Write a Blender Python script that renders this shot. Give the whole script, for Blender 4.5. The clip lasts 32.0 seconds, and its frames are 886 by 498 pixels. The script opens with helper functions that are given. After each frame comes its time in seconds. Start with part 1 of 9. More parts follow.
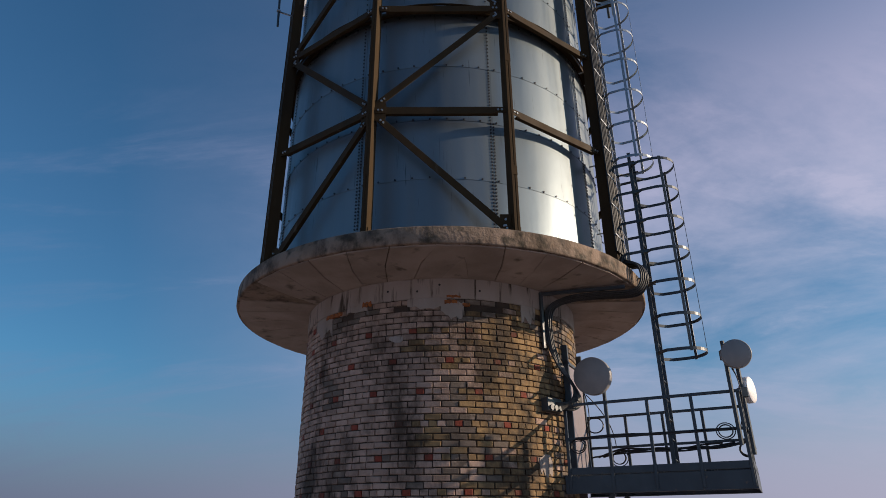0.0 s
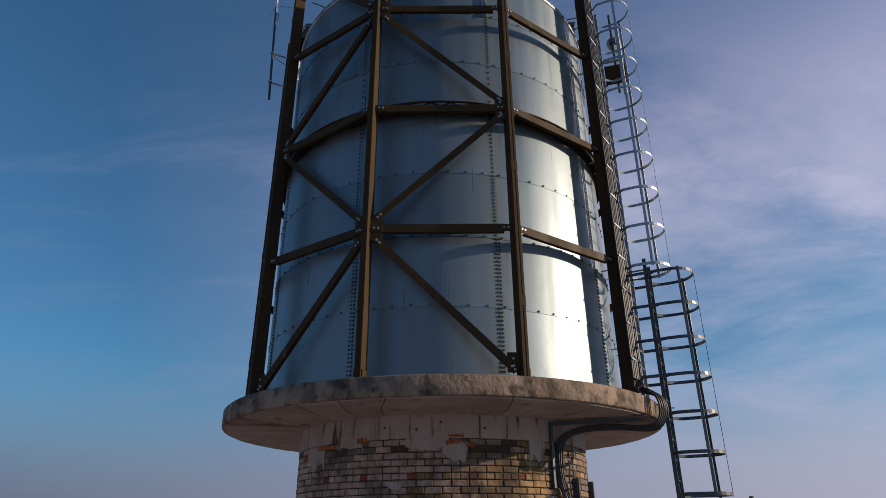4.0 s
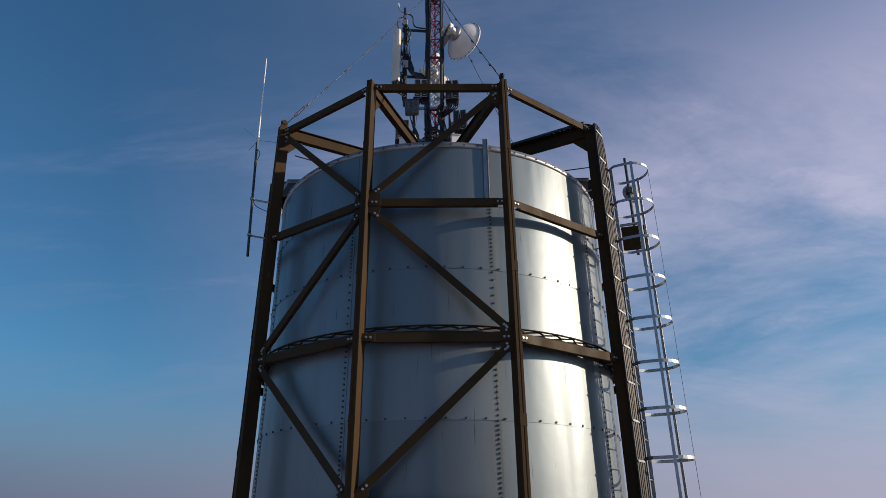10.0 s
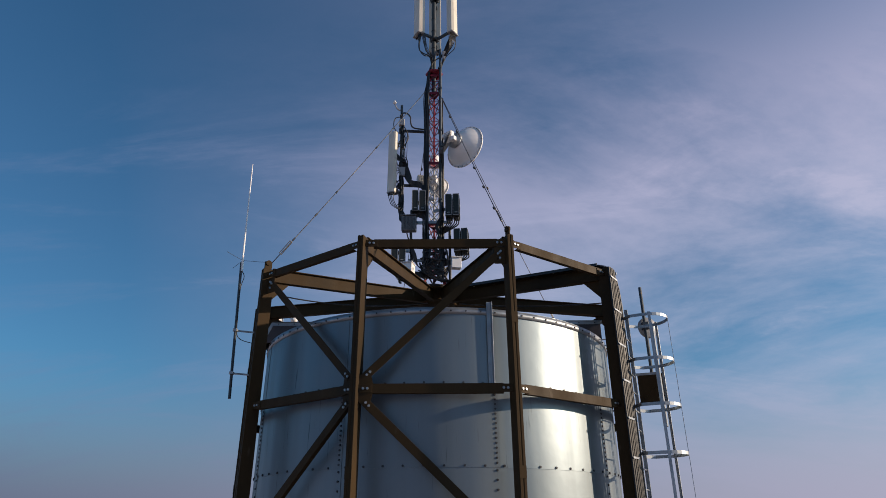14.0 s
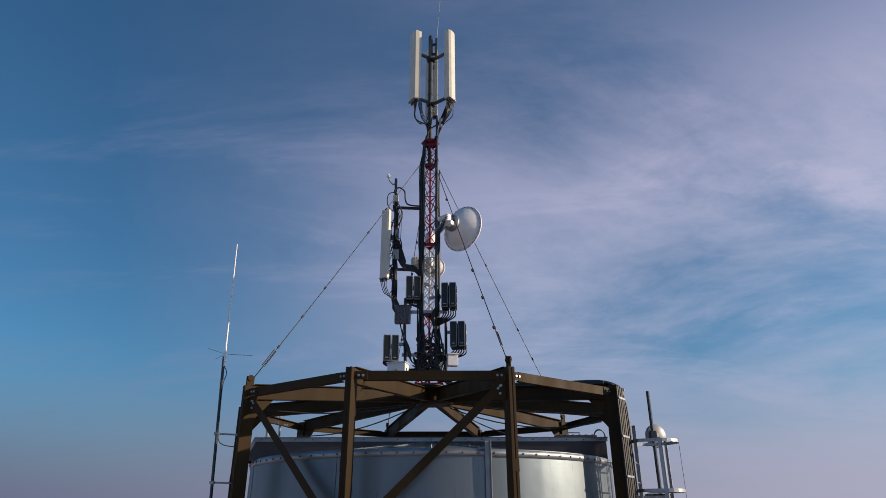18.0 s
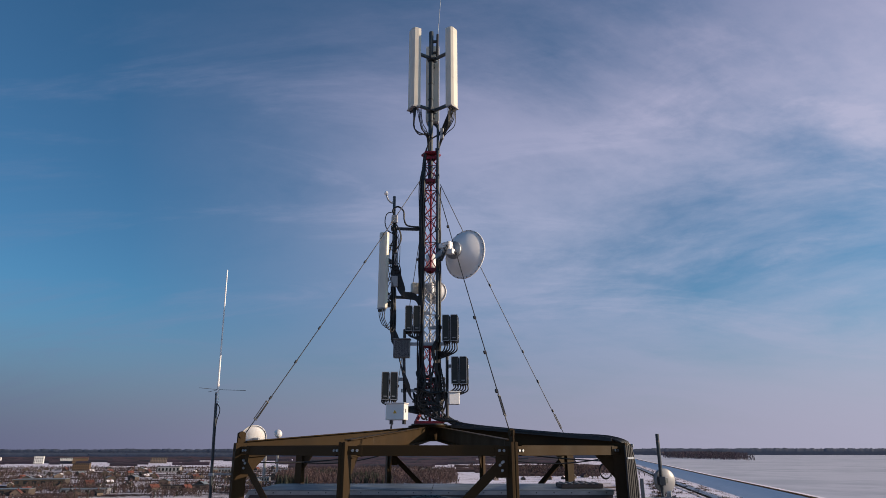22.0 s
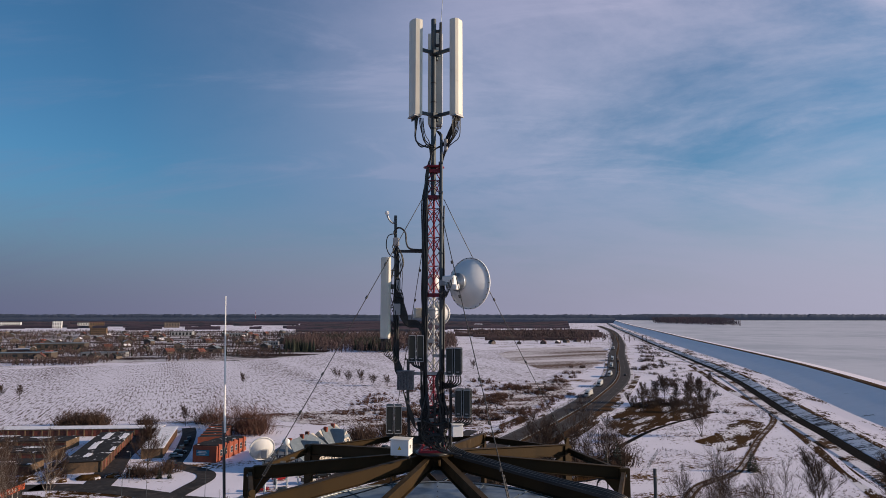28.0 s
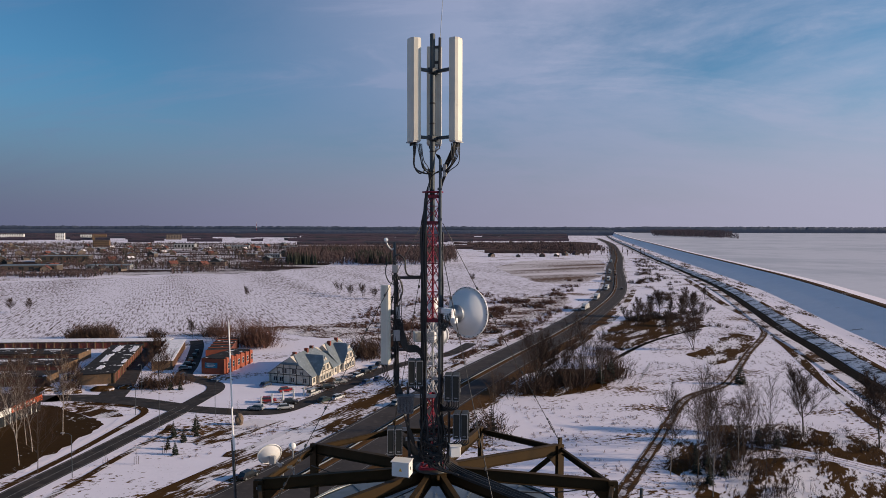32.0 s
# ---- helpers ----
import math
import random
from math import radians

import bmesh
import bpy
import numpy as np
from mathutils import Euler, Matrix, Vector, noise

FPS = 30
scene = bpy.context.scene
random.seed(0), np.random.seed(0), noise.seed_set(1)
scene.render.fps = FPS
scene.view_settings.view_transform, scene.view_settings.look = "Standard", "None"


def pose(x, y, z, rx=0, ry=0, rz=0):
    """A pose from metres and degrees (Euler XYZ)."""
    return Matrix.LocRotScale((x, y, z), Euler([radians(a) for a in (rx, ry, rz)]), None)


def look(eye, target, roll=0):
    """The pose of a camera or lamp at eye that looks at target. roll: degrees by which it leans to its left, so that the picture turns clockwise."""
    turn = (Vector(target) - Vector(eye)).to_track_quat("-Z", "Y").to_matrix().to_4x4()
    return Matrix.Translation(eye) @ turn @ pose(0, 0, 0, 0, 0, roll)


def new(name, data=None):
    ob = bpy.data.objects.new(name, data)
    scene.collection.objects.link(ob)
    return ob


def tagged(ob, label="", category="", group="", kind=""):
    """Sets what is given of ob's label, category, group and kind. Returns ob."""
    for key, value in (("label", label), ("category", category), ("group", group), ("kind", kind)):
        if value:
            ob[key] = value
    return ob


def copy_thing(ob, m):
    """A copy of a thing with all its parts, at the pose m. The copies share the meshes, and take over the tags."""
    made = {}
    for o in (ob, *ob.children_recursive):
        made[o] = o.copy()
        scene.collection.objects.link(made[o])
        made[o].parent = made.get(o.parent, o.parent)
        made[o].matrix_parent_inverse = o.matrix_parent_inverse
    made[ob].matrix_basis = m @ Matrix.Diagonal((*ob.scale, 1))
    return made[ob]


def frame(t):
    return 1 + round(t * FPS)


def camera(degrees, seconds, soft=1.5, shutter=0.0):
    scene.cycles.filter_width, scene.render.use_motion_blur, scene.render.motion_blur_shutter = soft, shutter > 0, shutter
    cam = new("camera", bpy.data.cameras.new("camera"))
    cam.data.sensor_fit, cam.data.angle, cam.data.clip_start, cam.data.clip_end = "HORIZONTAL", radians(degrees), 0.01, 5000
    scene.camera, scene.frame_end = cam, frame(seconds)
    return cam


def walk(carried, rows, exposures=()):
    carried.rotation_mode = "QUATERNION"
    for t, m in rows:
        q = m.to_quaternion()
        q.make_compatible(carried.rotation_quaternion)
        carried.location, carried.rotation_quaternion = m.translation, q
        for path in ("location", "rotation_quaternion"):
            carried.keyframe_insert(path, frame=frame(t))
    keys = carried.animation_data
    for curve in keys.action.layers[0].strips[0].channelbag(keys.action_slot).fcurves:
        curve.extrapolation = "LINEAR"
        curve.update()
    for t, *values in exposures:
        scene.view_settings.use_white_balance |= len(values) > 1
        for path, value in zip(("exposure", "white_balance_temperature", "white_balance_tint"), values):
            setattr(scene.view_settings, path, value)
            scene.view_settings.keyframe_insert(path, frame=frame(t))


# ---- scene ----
# ---- camera ----
cam = camera(70.7, 32.0, 0.8)
# seconds, eye, yaw to the left, pitch up, roll
PATH = [
    (0, 0.014, -11.730, 32.218, -0.14, 24.12, -0.34),
    (0.5, 0.008, -11.737, 32.415, -0.13, 24.12, -0.32),
    (1, 0.002, -11.742, 32.649, -0.13, 24.12, -0.31),
    (2, -0.007, -11.747, 33.116, -0.13, 24.13, -0.33),
    (3, 0.001, -11.751, 33.699, -0.13, 24.14, -0.38),
    (3.5, 0.004, -11.761, 34.004, -0.13, 24.15, -0.39),
    (5.5, 0.006, -11.829, 35.271, -0.13, 24.14, -0.39),
    (6, 0.005, -11.851, 35.608, -0.13, 24.15, -0.39),
    (7, 0.000, -11.894, 36.212, -0.13, 24.15, -0.40),
    (8, -0.001, -11.912, 36.791, -0.13, 24.15, -0.43),
    (9, 0.020, -11.909, 37.440, -0.13, 24.17, -0.44),
    (10, 0.066, -11.922, 38.122, -0.14, 24.14, -0.38),
    (11, 0.104, -11.959, 38.810, -0.14, 24.12, -0.34),
    (12, 0.118, -11.989, 39.518, -0.14, 24.13, -0.34),
    (13, 0.110, -12.020, 40.234, -0.14, 24.15, -0.35),
    (14, 0.091, -12.051, 40.961, -0.15, 24.14, -0.35),
    (14.5, 0.088, -12.065, 41.317, -0.19, 24.14, -0.32),
    (16.5, 0.094, -12.123, 42.368, -0.42, 24.24, -0.19),
    (17, 0.094, -12.137, 42.608, -0.48, 24.02, -0.17),
    (17.5, 0.097, -12.148, 42.842, -0.53, 23.69, -0.15),
    (18, 0.104, -12.153, 43.103, -0.52, 23.25, -0.15),
    (18.5, 0.115, -12.155, 43.317, -0.49, 22.95, -0.16),
    (19, 0.126, -12.157, 43.586, -0.46, 22.15, -0.17),
    (19.5, 0.139, -12.154, 43.839, -0.40, 21.31, -0.18),
    (20, 0.158, -12.138, 44.089, -0.30, 20.52, -0.19),
    (20.5, 0.181, -12.111, 44.287, -0.16, 20.01, -0.18),
    (21, 0.202, -12.087, 44.452, -0.01, 19.60, -0.13),
    (22, 0.215, -12.090, 44.948, 0.13, 17.77, -0.02),
    (23, 0.212, -12.113, 45.452, 0.13, 15.95, -0.02),
    (24, 0.201, -12.156, 45.998, 0.12, 13.95, -0.04),
    (24.5, 0.192, -12.178, 46.206, 0.12, 13.05, -0.03),
    (26.5, 0.153, -12.248, 47.237, 0.13, 8.99, 0.03),
    (27, 0.147, -12.263, 47.467, 0.13, 8.00, 0.04),
    (28, 0.145, -12.278, 47.955, 0.13, 5.96, 0.04),
    (29, 0.150, -12.280, 48.487, 0.13, 3.91, 0.03),
    (30, 0.164, -12.299, 49.067, 0.13, 1.85, 0.02),
    (31, 0.178, -12.354, 49.628, 0.13, -0.14, 0.04),
    (32, 0.166, -12.421, 50.171, 0.13, -2.10, 0.14),
]


def aimed(x, y, z, yaw, pitch, roll):
    a, b = radians(yaw), radians(pitch)
    return look((x, y, z), (x - math.sin(a) * math.cos(b), y + math.cos(a) * math.cos(b), z + math.sin(b)), roll)


walk(cam, [(row[0], aimed(*row[1:])) for row in PATH], exposures=[(0, -0.08, 6500, 14), (32, -0.1, 6500, 14)])

# ---- light: a low winter sun from the side, thin high cloud ----
SUN_AZ, SUN_EL = 86.0, 17.0  # degrees from the near side (-y) towards +x
sun_dir = Vector((math.sin(radians(SUN_AZ)) * math.cos(radians(SUN_EL)), -math.cos(radians(SUN_AZ)) * math.cos(radians(SUN_EL)), math.sin(radians(SUN_EL))))
sun = new("sun", bpy.data.lights.new("sun", "SUN"))
sun.data.energy, sun.data.angle, sun.data.color = 5.4, radians(0.53), (1.0, 0.80, 0.58)
sun.matrix_world = look((0, 0, 90), Vector((0, 0, 90)) - sun_dir)


def sky_world():
    w = bpy.data.worlds.new("sky")
    scene.world = w
    w.use_nodes = True
    nt = w.node_tree
    nt.nodes.clear()
    N = lambda kind, **kw: node(nt, kind, **kw)
    L = nt.links.new
    sky = N("ShaderNodeTexSky")
    sky.sky_type, sky.sun_disc = "NISHITA", False
    sky.sun_elevation, sky.sun_rotation = radians(SUN_EL), math.atan2(sun_dir.x, sun_dir.y)
    sky.air_density, sky.dust_density, sky.ozone_density = 1.0, 1.2, 2.5
    co = N("ShaderNodeTexCoord")
    # thin cirrus: streaks stretched along one direction on a flat layer high above
    sep = N("ShaderNodeSeparateXYZ")
    L(co.outputs["Generated"], sep.inputs[0])
    up = N("ShaderNodeMath", operation="MAXIMUM")
    L(sep.outputs["Z"], up.inputs[0])
    up.inputs[1].default_value = 0.0
    lift = N("ShaderNodeMath", operation="ADD")
    L(up.outputs[0], lift.inputs[0])
    lift.inputs[1].default_value = 0.30
    div = N("ShaderNodeVectorMath", operation="DIVIDE")
    L(co.outputs["Generated"], div.inputs[0])
    comb = N("ShaderNodeCombineXYZ")
    for k in range(3):
        L(lift.outputs[0], comb.inputs[k])
    L(comb.outputs[0], div.inputs[1])

    def layer(rot, scale, size, detail, rough, dist, lo, hi):
        mp = N("ShaderNodeMapping")
        mp.inputs["Rotation"].default_value = (0, 0, radians(rot))
        mp.inputs["Scale"].default_value = (*scale, 0.0)
        mp.inputs["Location"].default_value = (3.1, 1.7, 0.0)
        L(div.outputs[0], mp.inputs[0])
        nz = N("ShaderNodeTexNoise")
        L(mp.outputs[0], nz.inputs["Vector"])
        nz.inputs["Scale"].default_value, nz.inputs["Detail"].default_value = size, detail
        nz.inputs["Roughness"].default_value, nz.inputs["Distortion"].default_value = rough, dist
        rr = N("ShaderNodeMapRange")
        rr.interpolation_type = "SMOOTHSTEP"
        rr.inputs["From Min"].default_value, rr.inputs["From Max"].default_value = lo, hi
        L(nz.outputs["Fac"], rr.inputs["Value"])
        return rr.outputs[0]

    veil = layer(38, (0.9, 1.3), 0.95, 9, 0.64, 0.3, 0.20, 0.63)
    wisp = layer(52, (0.8, 2.3), 1.6, 10, 0.64, 0.7, 0.47, 0.76)
    # the veil thickens towards the sun
    side = N("ShaderNodeMapRange")
    side.inputs["From Min"].default_value, side.inputs["From Max"].default_value = -0.45, 0.02
    side.inputs["To Min"].default_value, side.inputs["To Max"].default_value = 0.03, 1.0
    L(sep.outputs["X"], side.inputs["Value"])
    m1 = N("ShaderNodeMath", operation="MULTIPLY")
    L(veil, m1.inputs[0]), L(side.outputs[0], m1.inputs[1])
    m2 = N("ShaderNodeMath", operation="MULTIPLY_ADD")
    L(wisp, m2.inputs[0])
    m2.inputs[1].default_value = 0.50
    L(m1.outputs[0], m2.inputs[2])
    # the veil opens to a clear belt low over the land
    belt = N("ShaderNodeMapRange")
    belt.interpolation_type = "SMOOTHSTEP"
    belt.inputs["From Min"].default_value, belt.inputs["From Max"].default_value = 0.10, 0.29
    belt.inputs["To Min"].default_value, belt.inputs["To Max"].default_value = 0.62, 1.0
    L(up.outputs[0], belt.inputs["Value"])
    # and thins out behind the viewer, where the tank mirrors clear blue
    rear = N("ShaderNodeMapRange")
    rear.interpolation_type = "SMOOTHSTEP"
    rear.inputs["From Min"].default_value, rear.inputs["From Max"].default_value = -0.5, 0.35
    rear.inputs["To Min"].default_value, rear.inputs["To Max"].default_value = 0.15, 1.0
    L(sep.outputs["Y"], rear.inputs["Value"])
    m4 = N("ShaderNodeMath", operation="MULTIPLY")
    L(belt.outputs[0], m4.inputs[0]), L(rear.outputs[0], m4.inputs[1])
    # thinner again high overhead
    high = N("ShaderNodeMapRange")
    high.interpolation_type = "SMOOTHSTEP"
    high.inputs["From Min"].default_value, high.inputs["From Max"].default_value = 0.42, 0.70
    high.inputs["To Min"].default_value, high.inputs["To Max"].default_value = 1.0, 0.20
    L(up.outputs[0], high.inputs["Value"])
    m5 = N("ShaderNodeMath", operation="MULTIPLY")
    L(m4.outputs[0], m5.inputs[0]), L(high.outputs[0], m5.inputs[1])
    m3 = N("ShaderNodeMath", operation="MULTIPLY")
    L(m2.outputs[0], m3.inputs[0]), L(m5.outputs[0], m3.inputs[1])
    low = N("ShaderNodeMapRange")  # haze on the horizon
    low.interpolation_type = "SMOOTHSTEP"
    low.inputs["From Min"].default_value, low.inputs["From Max"].default_value = 0.0, 0.24
    low.inputs["To Min"].default_value, low.inputs["To Max"].default_value = 0.92, 0.0
    L(up.outputs[0], low.inputs["Value"])
    tint = N("ShaderNodeMix", data_type="RGBA", blend_type="MULTIPLY")
    tint.inputs[0].default_value = 1.0
    L(sky.outputs[0], tint.inputs[6])
    tint.inputs[7].default_value = (0.42, 0.845, 1.02, 1)
    toward = N("ShaderNodeMapRange")
    toward.inputs["From Min"].default_value, toward.inputs["From Max"].default_value = -0.65, 0.60
    L(sep.outputs["X"], toward.inputs["Value"])
    pale = N("ShaderNodeMix", data_type="RGBA")  # clouds brighten towards the sun
    L(toward.outputs[0], pale.inputs[0])
    pale.inputs[6].default_value, pale.inputs[7].default_value = (1.30, 2.10, 3.70, 1), (4.05, 4.60, 6.15, 1)
    mauve = N("ShaderNodeMix", data_type="RGBA", blend_type="MULTIPLY")  # warmer overhead
    rise = N("ShaderNodeMapRange")
    rise.inputs["From Min"].default_value, rise.inputs["From Max"].default_value = 0.30, 0.62
    L(up.outputs[0], rise.inputs["Value"])
    L(rise.outputs[0], mauve.inputs[0])
    L(pale.outputs[2], mauve.inputs[6])
    mauve.inputs[7].default_value = (1.22, 1.0, 1.0, 1)
    cloud = N("ShaderNodeMix", data_type="RGBA")
    m2.use_clamp = True
    L(m3.outputs[0], cloud.inputs[0])
    L(tint.outputs[2], cloud.inputs[6])
    L(mauve.outputs[2], cloud.inputs[7])
    bg = N("ShaderNodeBackground")
    bg.inputs["Strength"].default_value = 0.11
    haze = N("ShaderNodeMix", data_type="RGBA")
    L(low.outputs[0], haze.inputs[0])
    L(cloud.outputs[2], haze.inputs[6])
    veils = N("ShaderNodeMix", data_type="RGBA")  # dusky away from the sun, paler towards it
    L(toward.outputs[0], veils.inputs[0])
    veils.inputs[6].default_value, veils.inputs[7].default_value = (1.18, 1.30, 2.25, 1), (3.95, 3.90, 5.05, 1)
    L(veils.outputs[2], haze.inputs[7])
    L(haze.outputs[2], bg.inputs["Color"])
    out = N("ShaderNodeOutputWorld")
    L(bg.outputs[0], out.inputs[0])


def node(nt, kind, **kw):
    n = nt.nodes.new(kind)
    for k, v in kw.items():
        if k == "operation":
            n.operation = v
        elif k == "data_type":
            n.data_type = v
        elif k == "blend_type":
            n.blend_type = v
    return n


sky_world()

# ---- materials ----
MATS = {}


def mat(name, color, rough=0.7, metal=0.0, color2=None, size=1.0, mix=(0.4, 0.65), stain=None, stain_size=0.3, stain_mix=(0.55, 0.7), bump=0.0, bump_size=20.0, island=0.0, obj=0.0, streak=1.0, spec=0.5, soot=None):
    """A surface with two scales of variation: broad patches of color2, finer stains, and a fine relief. size: metres of a patch. soot: metres, from and to of broad runs of dirt."""
    m = bpy.data.materials.new(name)
    m.use_nodes = True
    nt = m.node_tree
    nt.nodes.clear()
    N = lambda kind, **kw: node(nt, kind, **kw)
    L = nt.links.new
    out, bs = N("ShaderNodeOutputMaterial"), N("ShaderNodeBsdfPrincipled")
    L(bs.outputs[0], out.inputs[0])
    geo = N("ShaderNodeNewGeometry")
    mp = N("ShaderNodeMapping")
    mp.inputs["Scale"].default_value = (1, 1, 1 / streak)
    L(geo.outputs["Position"], mp.inputs[0])
    color2 = color2 or tuple(c * 0.78 for c in color)

    def noise_fac(scale, lo, hi, detail=5.0):
        nz = N("ShaderNodeTexNoise")
        L(mp.outputs[0], nz.inputs["Vector"])
        nz.inputs["Scale"].default_value, nz.inputs["Detail"].default_value = scale, detail
        rr = N("ShaderNodeMapRange")
        rr.inputs["From Min"].default_value, rr.inputs["From Max"].default_value = lo, hi
        L(nz.outputs["Fac"], rr.inputs["Value"])
        return rr.outputs[0]

    mx = N("ShaderNodeMix", data_type="RGBA")
    L(noise_fac(1.0 / size, *mix), mx.inputs[0])
    mx.inputs[6].default_value, mx.inputs[7].default_value = (*color, 1), (*color2, 1)
    col = mx.outputs[2]
    if stain:
        m2 = N("ShaderNodeMix", data_type="RGBA")
        L(noise_fac(1.0 / stain_size, *stain_mix, 7.0), m2.inputs[0])
        L(col, m2.inputs[6])
        m2.inputs[7].default_value = (*stain, 1)
        col = m2.outputs[2]
    if soot:
        run, nz, rr, m3 = N("ShaderNodeMapping"), N("ShaderNodeTexNoise"), N("ShaderNodeMapRange"), N("ShaderNodeMix", data_type="RGBA")
        run.inputs["Scale"].default_value = (1, 1, 0.45)
        L(geo.outputs["Position"], run.inputs[0])
        L(run.outputs[0], nz.inputs["Vector"])
        nz.inputs["Scale"].default_value, nz.inputs["Detail"].default_value, nz.inputs["Roughness"].default_value = 1 / soot[0], 10.0, 0.68
        rr.inputs["From Min"].default_value, rr.inputs["From Max"].default_value, rr.inputs["To Max"].default_value = soot[1], soot[2], 0.9
        L(nz.outputs["Fac"], rr.inputs["Value"])
        L(rr.outputs[0], m3.inputs[0])
        L(col, m3.inputs[6])
        m3.inputs[7].default_value = (0.040, 0.027, 0.017, 1)
        col = m3.outputs[2]
    if island or obj:
        rnd = geo.outputs["Random Per Island"] if island else N("ShaderNodeObjectInfo").outputs["Random"]
        rr = N("ShaderNodeMapRange")
        amount = island or obj
        rr.inputs["To Min"].default_value, rr.inputs["To Max"].default_value = 1 - amount, 1 + amount
        L(rnd, rr.inputs["Value"])
        hs = N("ShaderNodeHueSaturation")
        L(rr.outputs[0], hs.inputs["Value"])
        L(col, hs.inputs["Color"])
        col = hs.outputs[0]
    L(col, bs.inputs["Base Color"])
    r2 = N("ShaderNodeMapRange")
    r2.inputs["To Min"].default_value, r2.inputs["To Max"].default_value = max(0.02, rough - 0.1), min(1, rough + 0.1)
    L(noise_fac(2.3 / size, 0.3, 0.7), r2.inputs["Value"])
    L(r2.outputs[0], bs.inputs["Roughness"])
    bs.inputs["Metallic"].default_value = metal
    bs.inputs["Specular IOR Level"].default_value = spec
    if bump:
        nz = N("ShaderNodeTexNoise")
        L(geo.outputs["Position"], nz.inputs["Vector"])
        nz.inputs["Scale"].default_value, nz.inputs["Detail"].default_value = bump_size, 6.0
        b = N("ShaderNodeBump")
        b.inputs["Strength"].default_value, b.inputs["Distance"].default_value = bump, 0.4 / bump_size
        L(nz.outputs["Fac"], b.inputs["Height"])
        L(b.outputs[0], bs.inputs["Normal"])
    MATS[name] = m
    return m


M_STEEL = mat("painted_steel", (0.044, 0.027, 0.0115), 0.62, 0.0, (0.028, 0.019, 0.010), 0.8, mix=(0.5, 0.7), stain=(0.095, 0.070, 0.048), stain_size=0.22, stain_mix=(0.68, 0.76), bump=0.15, bump_size=30, streak=3, spec=0.12)
M_DARK = mat("dark_steel", (0.035, 0.036, 0.04), 0.45, 0.3, (0.05, 0.045, 0.042), 0.4, bump=0.1, bump_size=40)
M_GALV = mat("galvanised_steel", (0.36, 0.385, 0.41), 0.45, 0.75, (0.29, 0.31, 0.33), 0.25, stain=(0.32, 0.34, 0.36), stain_size=0.05, bump=0.06, bump_size=60)
M_SHEET = mat("galvanised_tank_sheet", (0.180, 0.216, 0.238), 0.44, 0.68, (0.145, 0.178, 0.199), 0.6, mix=(0.35, 0.7), stain=(0.085, 0.102, 0.112), stain_size=0.035, stain_mix=(0.66, 0.74), bump=0.025, bump_size=1.3, obj=0.10, streak=20)
M_BOLT = mat("bolt_steel", (0.06, 0.06, 0.065), 0.5, 0.6, bump=0)
M_RAIL = mat("grey_painted_rail", (0.050, 0.063, 0.073), 0.45, 0.2, (0.038, 0.048, 0.058), 0.3, stain=(0.14, 0.10, 0.07), stain_size=0.08, stain_mix=(0.66, 0.75), bump=0.08, bump_size=40)
M_COLLAR = mat("streaked_plaster", (0.34, 0.285, 0.25), 0.9, 0.0, (0.27, 0.22, 0.185), 0.5, stain=(0.055, 0.040, 0.028), stain_size=0.10, stain_mix=(0.56, 0.68), bump=0.35, bump_size=18, streak=7)
M_CONC = mat("weathered_concrete", (0.245, 0.176, 0.130), 0.9, 0.0, (0.175, 0.125, 0.088), 0.4, stain=(0.050, 0.040, 0.026), stain_size=0.22, stain_mix=(0.52, 0.66), bump=0.7, bump_size=16, soot=(0.5, 0.50, 0.64))
M_SOFFIT = mat("board_marked_concrete", (0.345, 0.272, 0.228), 0.85, 0.0, (0.26, 0.203, 0.168), 0.5, stain=(0.10, 0.077, 0.06), stain_size=0.30, stain_mix=(0.60, 0.74), bump=0.3, bump_size=14, obj=0.10)
M_MORTAR = mat("mortar", (0.060, 0.038, 0.026), 0.95, 0.0, (0.034, 0.023, 0.016), 0.3, bump=0.5, bump_size=40)
M_BRICK = mat("sand_lime_brick", (0.400, 0.278, 0.218), 0.9, 0.0, (0.295, 0.200, 0.150), 0.22, stain=(0.115, 0.080, 0.058), stain_size=0.16, stain_mix=(0.58, 0.80), bump=0.6, bump_size=34, obj=0.2, soot=(0.75, 0.46, 0.60))
# the yellow holds the warm light of the shaft's sunward side
M_BRICKY = mat("sunlit_yellow_brick", (0.300, 0.192, 0.088), 0.9, 0.0, (0.205, 0.128, 0.060), 0.2, stain=(0.060, 0.042, 0.024), stain_size=0.25, stain_mix=(0.48, 0.66), bump=0.4, bump_size=30, obj=0.22, soot=(0.75, 0.46, 0.60))
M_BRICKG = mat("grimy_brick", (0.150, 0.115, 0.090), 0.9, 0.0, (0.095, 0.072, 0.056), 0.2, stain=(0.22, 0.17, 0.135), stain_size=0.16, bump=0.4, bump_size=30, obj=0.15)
M_BRICKR = mat("red_clay_brick", (0.235, 0.042, 0.022), 0.9, 0.0, (0.17, 0.036, 0.02), 0.1, bump=0.4, bump_size=30, obj=0.2, soot=(0.75, 0.46, 0.60))
